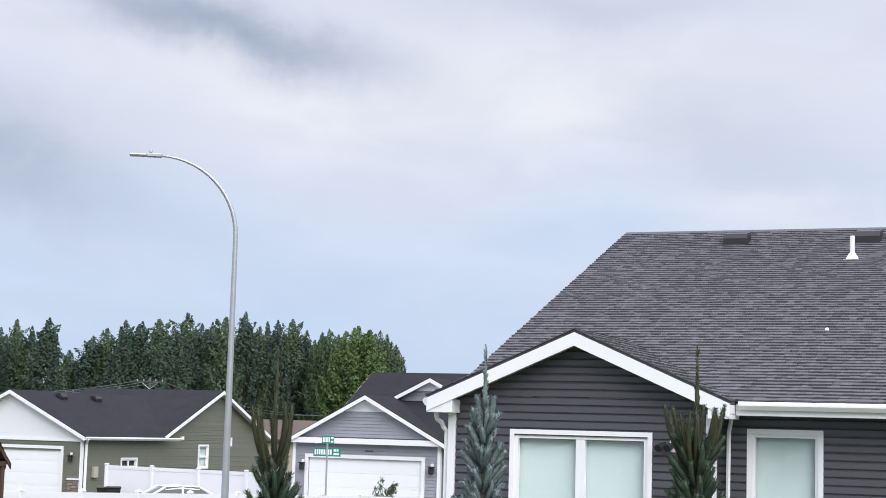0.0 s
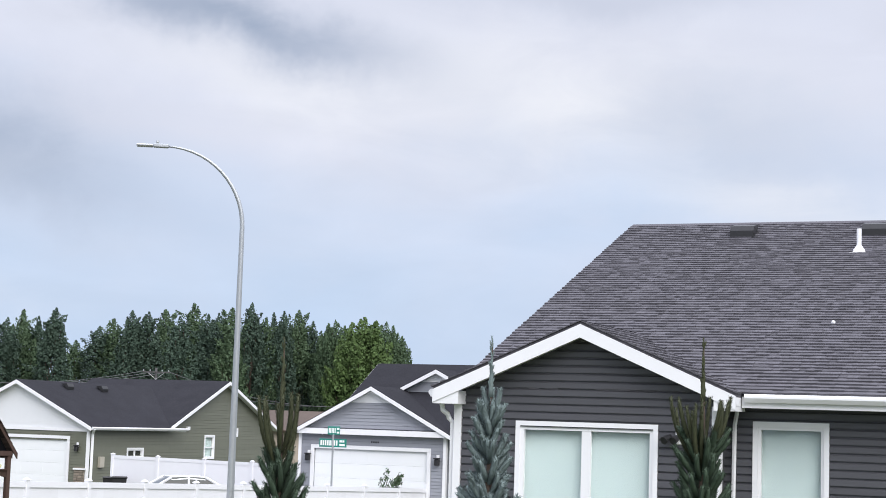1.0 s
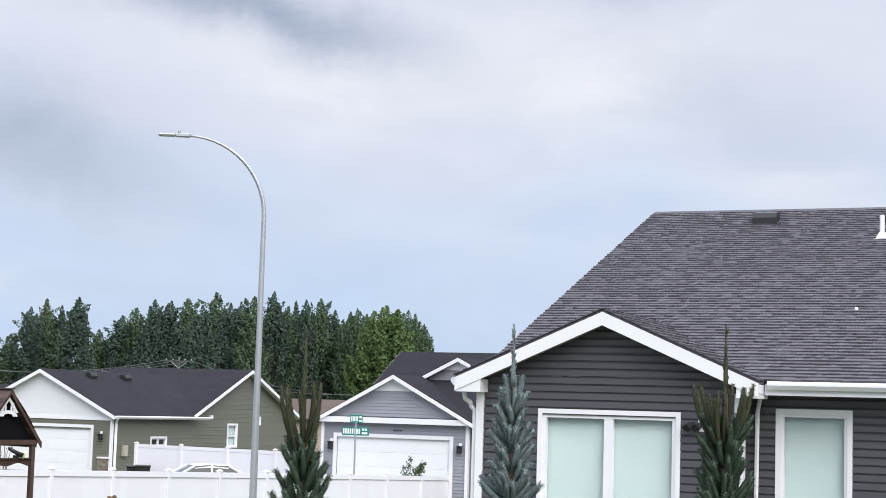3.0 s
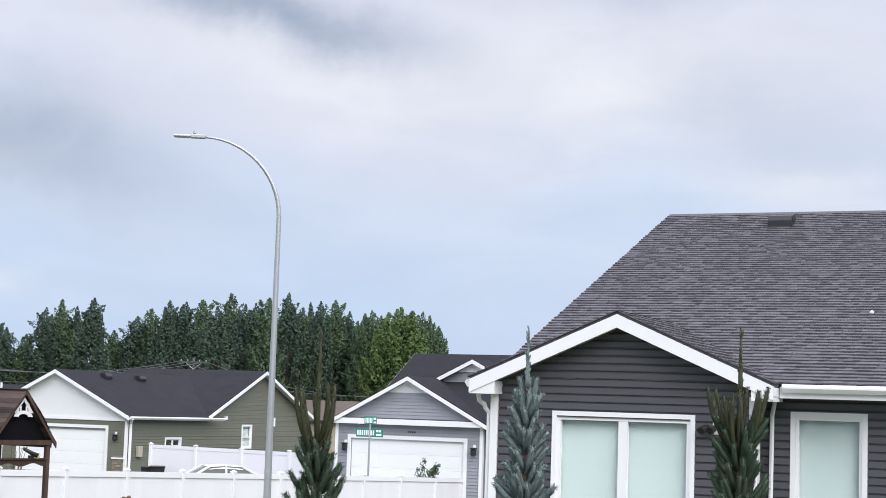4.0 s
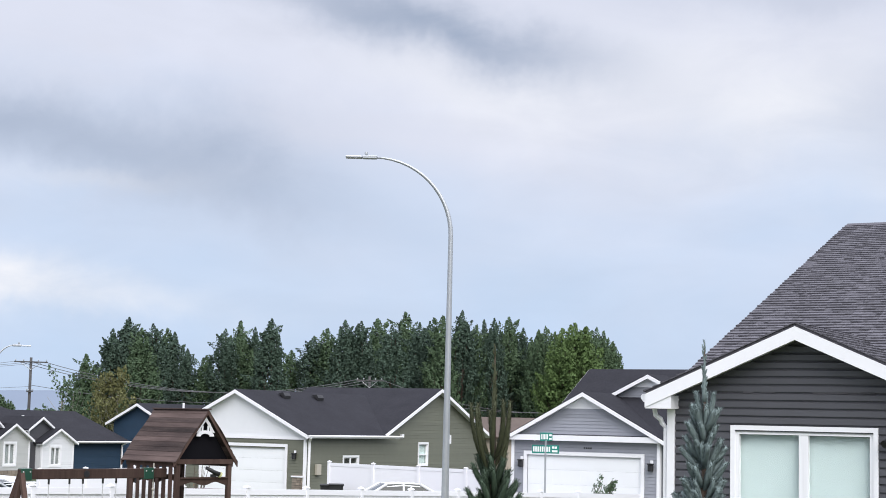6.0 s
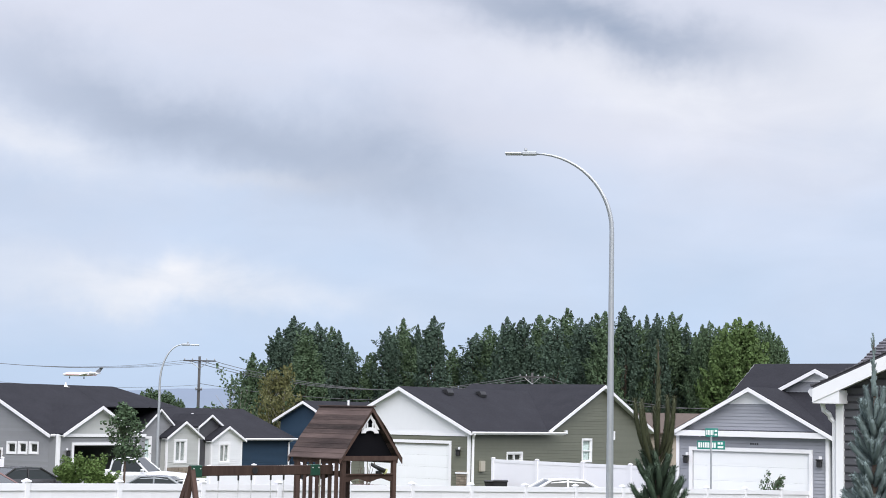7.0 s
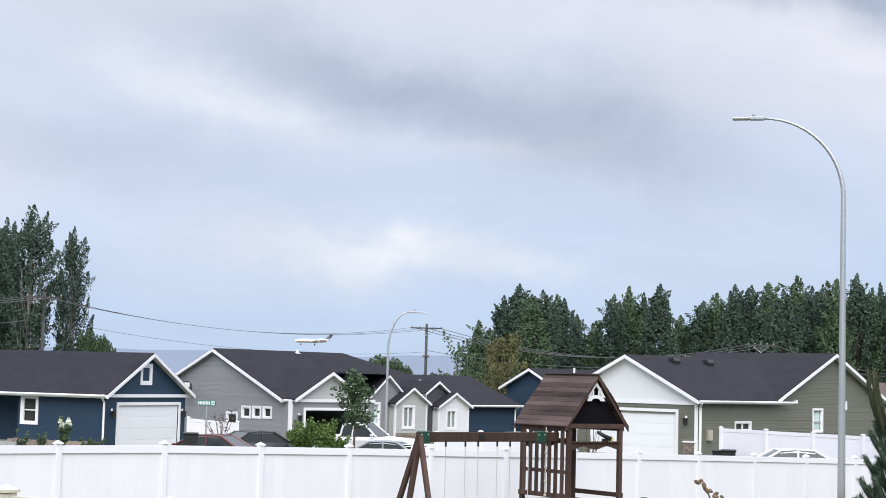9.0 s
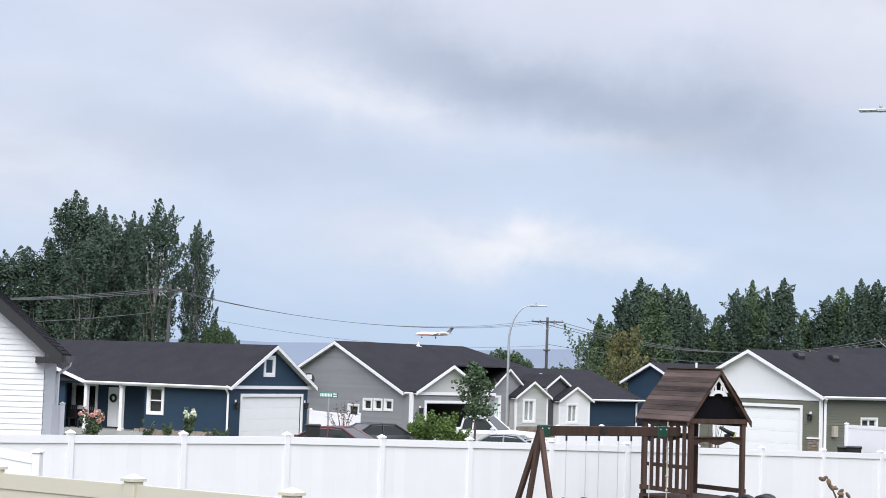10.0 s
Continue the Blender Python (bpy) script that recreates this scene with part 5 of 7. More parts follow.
NEEDLE = leaf_mat("green_needles", (0.052, 0.082, 0.058), (0.070, 0.098, 0.064))
NEEDLE_TIP = leaf_mat("young_needles", (0.068, 0.072, 0.040), (0.052, 0.062, 0.036))
NEEDLE_BLUE = leaf_mat("blue_needles", (0.145, 0.19, 0.19), (0.20, 0.245, 0.24))
BARK = mat("bark", (0.09, 0.065, 0.05), 0.9, vary=0.4, scale=20, bump=0.6)
BARK_PALE = mat("pale_bark", (0.27, 0.25, 0.22), 0.9, vary=0.35, scale=4, bump=0.4)
LEAF_DARK = leaf_mat("dark_poplar_leaves", (0.044, 0.072, 0.056), (0.070, 0.104, 0.072))
LEAF_MID = leaf_mat("poplar_leaves", (0.060, 0.098, 0.058), (0.088, 0.130, 0.066))
LEAF_BRIGHT = leaf_mat("bright_leaves", (0.095, 0.145, 0.05), (0.075, 0.12, 0.042))
LEAF_OLIVE = leaf_mat("yellowing_leaves", (0.15, 0.14, 0.06), (0.10, 0.115, 0.05))
LEAF_BUSH = leaf_mat("bush_leaves", (0.11, 0.17, 0.05), (0.08, 0.13, 0.04))
LEAF_DRY = leaf_mat("dry_leaves", (0.12, 0.08, 0.055), (0.17, 0.12, 0.08))
FLOWER_P = leaf_mat("pink_blossom", (0.68, 0.36, 0.33), (0.74, 0.52, 0.46))
FLOWER_W = leaf_mat("white_blossom", (0.75, 0.75, 0.66), (0.6, 0.68, 0.5))


def mesh_part(name, vs, fs, material, parent, label="", kind=""):
    me = bpy.data.meshes.new(name)
    me.from_pydata(vs, [], fs)
    me.materials.append(material)
    ob = new(name, me)
    ob.parent = parent
    BASES[ob.name] = BASES[parent.name]
    return tagged(ob, label, kind=kind)


def shoot_needles(rnd, pts, core, size, per_m, vs, fs):
    """Short needles that stand off all round a shoot, slanting to its tip."""
    for i, (a, b) in enumerate(zip(pts, pts[1:])):
        d = b - a
        L = d.length
        d = d / L
        s = d.orthogonal().normalized()
        o = d.cross(s)
        for _ in range(max(2, int(L * per_m))):
            t = rnd.random()
            ang = rnd.uniform(0, 6.283)
            rad = s * math.cos(ang) + o * math.sin(ang)
            base = a + d * (L * t) + rad * core * 0.8
            tip = base + (rad * rnd.uniform(0.55, 0.85) + d * rnd.uniform(0.7, 1.1)) * size
            w = d.cross(rad) * (size * 0.13)
            k = len(vs)
            vs += [base - w, base + w, tip]
            fs.append((k, k + 1, k + 2))


def spruce(name, az, dist, tip_el, seed, mat_needle, mat_top, label, lead, candles, tiers):
    """A young spruce of finger-like shoots.
    lead: length of the bare leader; candles: count, drop of their tips, reach, length, radius;
    tiers: drop of the first, half width there, widening a metre, finger length, finger radius, fingers a tier."""
    rnd = random.Random(seed)
    c = az_dir(az) * dist
    g = ground_z(c.x, c.y)
    H = 2.2 + dist * math.tan(radians(tip_el)) - g
    f = free_thing(name, pose(c.x, c.y, g), label, "tree", group="young spruces by the charcoal house")
    bm = bmesh.new()
    tube(bm, [(0, 0, -0.05), (0, 0, H * 0.5), (0.01, 0, H - 1.0), (0.0, 0, H - 0.02)], [0.05, 0.035, 0.018, 0.005], 8)
    part("trunk", bm, BARK, f)
    low, top = ([], []), ([], [])
    low_core, top_core = bmesh.new(), bmesh.new()

    def finger(drop, reach, length, a, r, upper, bow):
        out = Vector((math.cos(a), math.sin(a), 0))
        side = Vector((-out.y, out.x, 0)) * rnd.uniform(-0.12, 0.12) * length
        p0 = Vector((0, 0, H - drop - length))
        p2 = out * reach + Vector((0, 0, H - drop))
        p1 = out * reach * bow + side + Vector((0, 0, H - drop - length * 0.62))
        pts = [p0 * (1 - t) ** 2 + p1 * 2 * t * (1 - t) + p2 * t * t for t in (i / 7 for i in range(8))]
        vs, fs = top if upper else low
        tube(top_core if upper else low_core, pts, [r * k for k in (0.35, 0.6, 0.85, 0.95, 1.0, 0.95, 0.8, 0.3)], 6)
        shoot_needles(rnd, pts[1:], r, r * 0.8, 1400, vs, fs)

    # leader: thin tip over a thicker stem set with short buds
    pts = [Vector((0.006 * math.sin(3 * i), 0.004 * math.cos(2 * i), H - lead + lead * i / 8)) for i in range(9)]
    tube(top_core, pts, [0.024, 0.023, 0.021, 0.018, 0.014, 0.011, 0.009, 0.008, 0.005], 6)
    shoot_needles(rnd, pts[:5], 0.019, 0.018, 900, *top)
    shoot_needles(rnd, pts[4:], 0.009, 0.013, 800, *top)
    for i in range(14):
        drop = lead * rnd.uniform(0.02, 1.0)
        finger(drop, rnd.uniform(0.016, 0.02 + 0.03 * drop), 0.06, rnd.uniform(0, 6.28), 0.008, True, 0.8)
    n, drop, reach, length, r = candles
    for i in range(n):
        a = 6.283 * (i + rnd.uniform(-0.3, 0.3)) / n
        finger(drop + rnd.uniform(-0.05, 0.1), reach * rnd.uniform(0.5, 1.1), length * rnd.uniform(0.8, 1.1), a, r, True, 0.92)
    d, w0, widen, length, r, n = tiers
    first = d
    while d < H - 0.3:
        full = w0 + widen * (d - first)
        turn = rnd.uniform(0, 6.28)
        for i in range(n + int(2.5 * (d - first))):
            a = turn + 6.283 * (i + rnd.uniform(-0.35, 0.35)) / (n + int(2.5 * (d - first)))
            finger(d + rnd.uniform(-0.05, 0.05), full * rnd.uniform(0.55, 1.12), length * rnd.uniform(0.75, 1.15), a, r * rnd.uniform(0.85, 1.15), False, 0.62)
        d += 0.13
    part("upper_branchwork", top_core, mat_top, f, kind="stuff", smooth=True)
    part("branchwork", low_core, mat_needle, f, kind="stuff", smooth=True)
    mesh_part("crown", *low, mat_needle, f, kind="stuff")
    mesh_part("leader", *top, mat_top, f, "upright young leader shoots", kind="stuff")
    return f


spruce("spruce_tree", 11.06, 15.0, 2.74, 11, NEEDLE, NEEDLE_TIP, "young green spruce with bare upright leader shoots", 0.62, (9, 0.52, 0.23, 0.60, 0.023), (0.98, 0.15, 0.28, 0.32, 0.029, 8))
spruce("spruce_tree", 3.97, 16.0, 3.0, 12, NEEDLE_BLUE, NEEDLE_BLUE, "young silvery blue spruce before the charcoal house", 0.58, (5, 0.52, 0.11, 0.30, 0.028), (0.62, 0.14, 0.19, 0.26, 0.030, 7))
spruce("spruce_tree", -3.20, 16.0, 3.14, 13, NEEDLE, NEEDLE_TIP, "young dense green spruce before the charcoal house", 0.60, (16, 0.60, 0.29, 0.62, 0.022), (0.86, 0.24, 0.07, 0.32, 0.029, 9))


def plume(rnd, base, tip, r, n, size, vs, fs):
    """A leafy upright spray that tapers to its tip; leaves face outwards."""
    axis = tip - base
    d = axis.normalized()
    s = d.orthogonal().normalized()
    o = d.cross(s)
    for _ in range(n):
        t = rnd.random() ** 0.8
        prof = min(1.0, 0.35 + 2.2 * t) * (1.0 - t ** 2.2) + 0.05
        ang = rnd.uniform(0, 6.283)
        rad = s * math.cos(ang) + o * math.sin(ang)
        lump = 1.0 + 0.28 * math.sin(5 * ang + 9 * t + base.x * 7)
        p = base + axis * t + rad * (r * prof * lump * rnd.uniform(0.55, 1.08))
        nor = (rad + Vector((0, 0, 0.35)) + Vector((rnd.gauss(0, 1), rnd.gauss(0, 1), rnd.gauss(0, 1))) * 0.42).normalized()
        u = nor.orthogonal().normalized()
        w = nor.cross(u)
        a = rnd.uniform(0, 6.283)
        u, w = u * math.cos(a) + w * math.sin(a), w * math.cos(a) - u * math.sin(a)
        k = len(vs)
        q = size * rnd.uniform(0.6, 1.15)
        vs += [p - u * q, p + w * q * 0.65, p + u * q, p - w * q * 0.65]
        fs.append((k, k + 1, k + 2, k + 3))


def plume_tree(seed, height, radius, material, bark, style, name, plumes=34, per=190, size=0.15, trunk_r=0.18):
    """A tree whose limbs each end in an upright leafy plume. style: poplar, broad or cottonwood."""
    rnd = random.Random(seed)
    f = free_thing(name, Matrix(), "", "tree")
    bm = bmesh.new()
    sway = rnd.uniform(-0.25, 0.25)
    tube(bm, [(0, 0, -0.3), (sway, 0.05, height * 0.3), (0.3 * sway, 0.1, height * 0.6), (0, 0, height * 0.9)], [trunk_r, trunk_r * 0.75, trunk_r * 0.42, 0.02], 8)
    vs, fs = [], []
    for i in range(plumes):
        t = (i + rnd.random()) / plumes
        a = i * 2.39996 + rnd.uniform(-0.5, 0.5)
        out = Vector((math.cos(a), math.sin(a), 0))
        if style == "poplar":
            z = height * (0.20 + 0.80 * t ** 0.9)
            reach = radius * min(1.0, 1.25 * (1.02 - t) ** 0.62) * rnd.uniform(0.55, 1.0)
            length, r = height * rnd.uniform(0.20, 0.30), radius * rnd.uniform(0.24, 0.36)
            inner = 0.45
        elif style == "broad":
            z = height * (0.22 + 0.78 * t)
            reach = radius * math.sqrt(max(0.03, 1.0 - (max(t - 0.35, 0) / 0.66) ** 2)) * rnd.uniform(0.6, 1.0)
            length, r = height * rnd.uniform(0.15, 0.22), radius * rnd.uniform(0.2, 0.3)
            inner = 0.55
        else:
            z = height * (0.34 + 0.66 * t ** 0.95)
            reach = radius * min(1.0, 1.3 * (1.04 - t) ** 0.5) * rnd.uniform(0.3, 1.0)
            length, r = height * rnd.uniform(0.13, 0.22), radius * rnd.uniform(0.2, 0.3)
            inner = 0.5
        if i == plumes - 1:
            reach, z = 0.0, height
        tip = out * reach + Vector((0, 0, z))
        base = out * reach * inner + Vector((rnd.gauss(0, 0.1), rnd.gauss(0, 0.1), z - length))
        root = Vector((0, 0, max(height * 0.08, z - length - reach * (1.3 if style != "broad" else 0.7) - 0.4)))
        if style == "cottonwood":
            root.z = max(height * 0.1, z - length - reach * 2.0 - 2.0)
        thick = trunk_r * (0.5 - 0.3 * t)
        tube(bm, [root, root.lerp(base, 0.55) + out * reach * 0.12, base, base.lerp(tip, 0.85)], [thick, thick * 0.75, thick * 0.45, 0.012], 5, cap=False)
        plume(rnd, base, tip, r, per, size, vs, fs)
        # side sprays break the outline
        for j in range(3):
            b = base.lerp(tip, rnd.uniform(0.0, 0.55))
            d = Vector((out.x + rnd.gauss(0, 0.8), out.y + rnd.gauss(0, 0.8), rnd.uniform(1.2, 2.4))).normalized()
            plume(rnd, b, b + d * length * rnd.uniform(0.35, 0.55), r * 0.55, per // 4, size * 0.9, vs, fs)
    part("trunk", bm, bark, f)
    mesh_part("crown", vs, fs, material, f, kind="stuff")
    return f


def leaves(rnd, centre, n, spread, size, vs, fs, tall=1.2):
    for _ in range(n):
        while True:
            p = Vector((rnd.uniform(-1, 1), rnd.uniform(-1, 1), rnd.uniform(-1, 1)))
            if p.length < 1:
                break
        p = centre + Vector((p.x * spread, p.y * spread, p.z * spread * tall))
        d = Vector((rnd.gauss(0, 1), rnd.gauss(0, 1), rnd.gauss(0, 0.8))).normalized()
        s = d.orthogonal().normalized() * size * rnd.uniform(0.6, 1.1)
        o = d.cross(s).normalized() * size * 0.7
        k = len(vs)
        vs += [p - s, p + o, p + s, p - o]
        fs.append((k, k + 1, k + 2, k + 3))


def make_tree(seed, height, radius, material, bark, shape="round", clumps=150, per=26, size=0.17, clump_r=0.5, name="tree", trunk_r=0.16, low=0.12, label="", gaps=0.0):
    """A tree: tapered trunk, rising limbs and a crown of leaf clumps that follow them."""
    rnd = random.Random(seed)
    f = free_thing(name, Matrix(), label, "tree")
    bm = bmesh.new()
    tube(bm, [(0, 0, -0.3), (0.05, 0.02, height * 0.3), (0, 0.06, height * 0.6), (0.03, 0, height * 0.86)], [trunk_r, trunk_r * 0.75, trunk_r * 0.4, 0.02], 7)
    vs, fs = [], []
    nl = max(8, clumps // 7)
    for i in range(nl):
        t = low + (0.96 - low) * (i + rnd.random()) / nl
        if shape == "round":
            prof = max(0.25, math.sin(math.pi * min(1, 0.12 + 0.88 * t)) ** 0.6)
            rise = radians(rnd.uniform(20, 55))
        else:
            prof = max(0.3, math.sin(math.pi * (0.15 + 0.8 * t)) ** 0.7)
            rise = radians(rnd.uniform(35, 65))
        a = i * 2.39996 + rnd.uniform(-0.4, 0.4)
        R = radius * prof * rnd.uniform(0.7, 1.2)
        L = R / max(0.25, math.cos(rise))
        L = min(L, height * (1.04 - t) / max(0.2, math.sin(rise)) + 0.4)
        if shape == "round":
            L *= 1.0 - 0.5 * t
        b = Vector((0, 0, height * t * 0.92))
        e = b + Vector((math.cos(a) * math.cos(rise), math.sin(a) * math.cos(rise), math.sin(rise))) * L
        m = b.lerp(e, 0.5) + Vector((0, 0, -0.05 * L))
        tube(bm, [b, m, e], [trunk_r * 0.35 * (1.1 - t), trunk_r * 0.22 * (1.1 - t), 0.012], 5, cap=False)
        if rnd.random() < gaps:
            continue
        for j in range(7):
            q = b.lerp(e, 0.2 + 0.85 * j / 6) + Vector((rnd.gauss(0, 0.12), rnd.gauss(0, 0.12), rnd.gauss(0, 0.12))) * radius * (1.0 if shape == "round" else 0.55)
            fine = 1.0 if shape == "round" else 1.4 - 1.1 * j / 6
            leaves(rnd, q, max(6, int(per * (0.4 + 0.6 * fine))), clump_r * rnd.uniform(0.65, 1.1) * fine * (0.75 + 0.4 * prof), size, vs, fs, 1.2 if shape == "round" else 1.9)
    part("trunk", bm, bark, f)
    mesh_part("crown", vs, fs, material, f, kind="stuff")
    return f


def place(src, az, dist, top_el, width, spin, label, group):
    """A copy of a tree, sized so that its tip reaches the given elevation."""
    c = az_dir(az) * dist
    g = ground_z(c.x, c.y)
    H = 2.2 + dist * math.tan(radians(top_el)) - g
    src_h, src_r = SIZES[src.name]
    k, w = H / src_h, width / src_r
    ob = copy_thing(src, pose(c.x, c.y, g, 0, 0, spin))
    ob.scale = (w, w, k)
    return tagged(ob, label, "tree", group)


SIZES = {}


def variant(h, r, **kw):
    t = make_tree(height=h, radius=r, **kw)
    SIZES[t.name] = (h, r)
    return t


def build_trees():
    def grown(h, r, **kw):
        t = plume_tree(height=h, radius=r, **kw)
        SIZES[t.name] = (h, r)
        return t

    spires = [grown(12, 1.9, seed=20 + i, material=LEAF_DARK if i % 3 else LEAF_MID, bark=BARK, style="poplar", name="poplar_tree", plumes=30, per=300, size=0.115) for i in range(5)]
    rounds = [grown(11, 3.0, seed=40 + i, material=LEAF_BRIGHT if i == 0 else LEAF_MID, bark=BARK, style="broad", name="broadleaf_tree", plumes=70, per=190, size=0.125) for i in range(2)]
    talls = [grown(20, 3.3, seed=60 + i, material=LEAF_DARK, bark=BARK_PALE, style="cottonwood", name="cottonwood_tree", plumes=38, per=270, size=0.135, trunk_r=0.26) for i in range(3)]
    row = "row of poplars behind the houses"
    # azimuth, top elevation, half width in metres
    spots = ((24.85, 2.05, 1.3), (24.0, 2.9, 1.6), (23.48, 3.3, 1.7), (23.05, 2.95, 1.6), (22.68, 3.12, 1.6), (22.2, 3.0, 1.5), (21.95, 2.85, 1.5), (21.5, 2.3, 1.3), (20.85, 2.1, 1.6),
             (20.25, 3.02, 1.5), (19.75, 3.32, 1.5), (19.25, 3.1, 1.4), (18.7, 3.4, 1.6), (18.0, 2.35, 1.5),
             (17.25, 2.85, 1.8), (16.8, 3.15, 1.8), (16.2, 3.42, 1.7), (15.65, 3.4, 1.7), (15.1, 3.5, 1.8), (14.6, 3.3, 1.6), (14.15, 3.78, 1.8), (13.65, 3.4, 1.5), (13.3, 3.45, 1.5), (12.85, 3.65, 1.6), (12.2, 3.85, 1.6), (11.7, 3.4, 1.4),
             (11.45, 3.55, 1.3), (11.1, 3.6, 1.3), (10.6, 3.66, 1.6), (10.1, 3.3, 1.5), (9.6, 3.2, 1.7))
    rnd = random.Random(3)
    for i, (az, el, w) in enumerate(spots):
        place(spires[i % 5], az, 150 + rnd.uniform(-6, 8), el, w * 1.4, rnd.uniform(0, 360), "tall dark green poplar behind the houses", row)
    for i, (az, el, w) in enumerate(spots[14:]):
        place(spires[(i + 2) % 5], az - 0.28, 158 + rnd.uniform(-3, 5), el - 0.75, w * 1.25, rnd.uniform(0, 360), "dark green poplar behind the first row", row)
    for az, el, w, k in ((9.35, 3.35, 2.4, 1), (8.35, 3.5, 3.4, 0), (7.6, 3.35, 2.6, 1), (7.2, 3.0, 2.1, 1), (8.75, 2.9, 2.8, 0)):
        place(rounds[k], az, 146 + 6 * k, el, w, rnd.uniform(0, 360), "broad bright green tree behind the roofs" if k == 0 else "broad mid-green tree behind the roofs", "broad trees behind the houses")
    cot = "tall cottonwoods behind the navy house"
    for az, el, w in ((45.6, 3.7, 2.8), (44.6, 3.8, 2.9), (42.9, 5.75, 3.0), (42.1, 5.3, 2.6), (41.6, 5.0, 2.4), (40.95, 5.15, 2.3), (40.1, 5.6, 2.3), (38.75, 4.95, 1.7), (43.8, 4.1, 2.6), (42.4, 4.4, 2.6), (41.0, 4.2, 2.6)):
        place(talls[int(az * 10) % 3], az - 0.15, 112 + rnd.uniform(-5, 6), el - 0.18, w, rnd.uniform(0, 360), "tall dark cottonwood with pale limbs", cot)
    for az, el, w in ((38.0, 1.35, 1.6), (37.5, 1.2, 1.2)):
        place(rounds[1], az, 112, el, w, rnd.uniform(0, 360), "small dark tree behind the navy roof", cot)
    back = "trees behind the cottages"
    for az, el, w, k in ((28.2, 0.78, 1.9, 1), (27.75, 0.7, 1.6, 1), (27.3, 0.45, 1.0, 1), (25.9, 0.2, 2.6, 1), (26.4, 0.2, 2.2, 1), (25.2, 0.4, 2.2, 1)):
        place(rounds[k], az, 128, el, w, rnd.uniform(0, 360), "small dark green tree behind the cottages", back)
    olive = variant(8, 2.6, seed=71, material=LEAF_OLIVE, bark=BARK_PALE, shape="round", clumps=150, per=12, size=0.15, clump_r=0.42, name="willow_tree", low=0.2, gaps=0.15)
    for az, el, w in ((24.2, 1.5, 1.5), (23.75, 1.7, 1.7)):
        place(olive, az, 120, el, w, rnd.uniform(0, 360), "yellowing willow with thin limbs", back)
    thin = variant(8, 1.8, seed=72, material=LEAF_MID, bark=BARK_PALE, shape="tall", clumps=60, per=14, size=0.14, clump_r=0.4, name="young_tree", low=0.25, gaps=0.15)
    for az, el, w in ((25.55, 1.45, 1.6), (25.2, 1.1, 1.2)):
        place(thin, az, 122, el, w, rnd.uniform(0, 360), "thin light green young tree", back)
    street = variant(4.6, 1.1, seed=73, material=LEAF_MID, bark=BARK, shape="round", clumps=110, per=16, size=0.09, clump_r=0.26, name="street_tree", low=0.34, trunk_r=0.06)
    place(street, 29.02, 76, 0.42, 1.15, 30, "small leafy street tree on a thin trunk", "street planting")
    for o in (*spires, *rounds, *talls, olive, thin, street):
        for c in list(o.children):
            bpy.data.objects.remove(c)
        bpy.data.objects.remove(o)


build_trees()


def shrub(name, az, dist, top_el, radius, material, seed, label, n=26, per=26, size=0.05, blossom=None, category="shrub", stems=9, base=None):
    rnd = random.Random(seed)
    c = az_dir(az) * dist
    g = ground_z(c.x, c.y) if base is None else base
    H = 2.2 + dist * math.tan(radians(top_el)) - g
    f = free_thing(name, pose(c.x, c.y, g), label, category)
    bm = bmesh.new()
    vs, fs, bv, bf = [], [], [], []
    for i in range(stems):
        a = i * 2.4
        e = Vector((math.cos(a) * radius * rnd.uniform(0.2, 0.9), math.sin(a) * radius * rnd.uniform(0.2, 0.9), H * rnd.uniform(0.7, 1.0)))
        tube(bm, [(0, 0, -0.03), (e.x * 0.4, e.y * 0.4, e.z * 0.55), e], [0.02, 0.014, 0.006], 5)
        for j in range(max(1, n // stems)):
            leaves(rnd, Vector((0, 0, 0)).lerp(e, rnd.uniform(0.45, 1.02)), per, radius * 0.22, size, vs, fs)
        if blossom:
            leaves(rnd, e, 26, radius * 0.13, size * 1.1, bv, bf)
    part("stems", bm, BARK, f)
    if vs:
        mesh_part("foliage", vs, fs, material, f, kind="stuff")
    if blossom:
        mesh_part("blossom", bv, bf, blossom, f, "clustered blossoms", kind="stuff")
    return f


shrub("shrub", 7.18, 61.0, -1.62, 0.6, LEAF_MID, 1, "green shrub by the grey garage", 60, 22, 0.05, stems=13)
shrub("shrub", 30.75, 72.0, -1.62, 0.75, LEAF_BUSH, 2, "bright green leafy bush by the street", 70, 30, 0.07, stems=11)
shrub("shrub", 30.05, 71.0, -1.52, 0.8, LEAF_BUSH, 3, "bright green leafy bush by the street", 80, 30, 0.07, stems=12)
shrub("shrub", 29.6, 71.0, -1.85, 0.6, LEAF_BUSH, 4, "low green bush by the street", 50, 30, 0.07)
shrub("bare_shrub", 33.5, 74.0, -1.15, 0.9, LEAF_DRY, 5, "nearly bare shrub with dry red leaves", 22, 8, 0.05, stems=14)
shrub("bare_shrub", 21.0, 58.0, -1.55, 0.6, LEAF_DRY, 9, "bare thin shrub behind the fence", 6, 3, 0.04, stems=12)
shrub("flower_bush", 41.85, 68.0, -1.72, 0.6, LEAF_MID, 6, "bush with pink blossoms before the porch", 40, 24, 0.06, blossom=FLOWER_P, stems=14)
shrub("flower_bush", 38.7, 70.0, -1.62, 0.45, LEAF_MID, 7, "bush with white blossoms by the navy wall", 36, 24, 0.06, blossom=FLOWER_W, stems=11)
for k, (az, el) in enumerate(((40.0, -2.05), (39.4, -2.1), (37.9, -2.2), (37.5, -2.22))):
    shrub("shrub", az, 70.0, el, 0.35, LEAF_MID, 20 + k, "low dark shrub at the navy wall", 24, 20, 0.05)


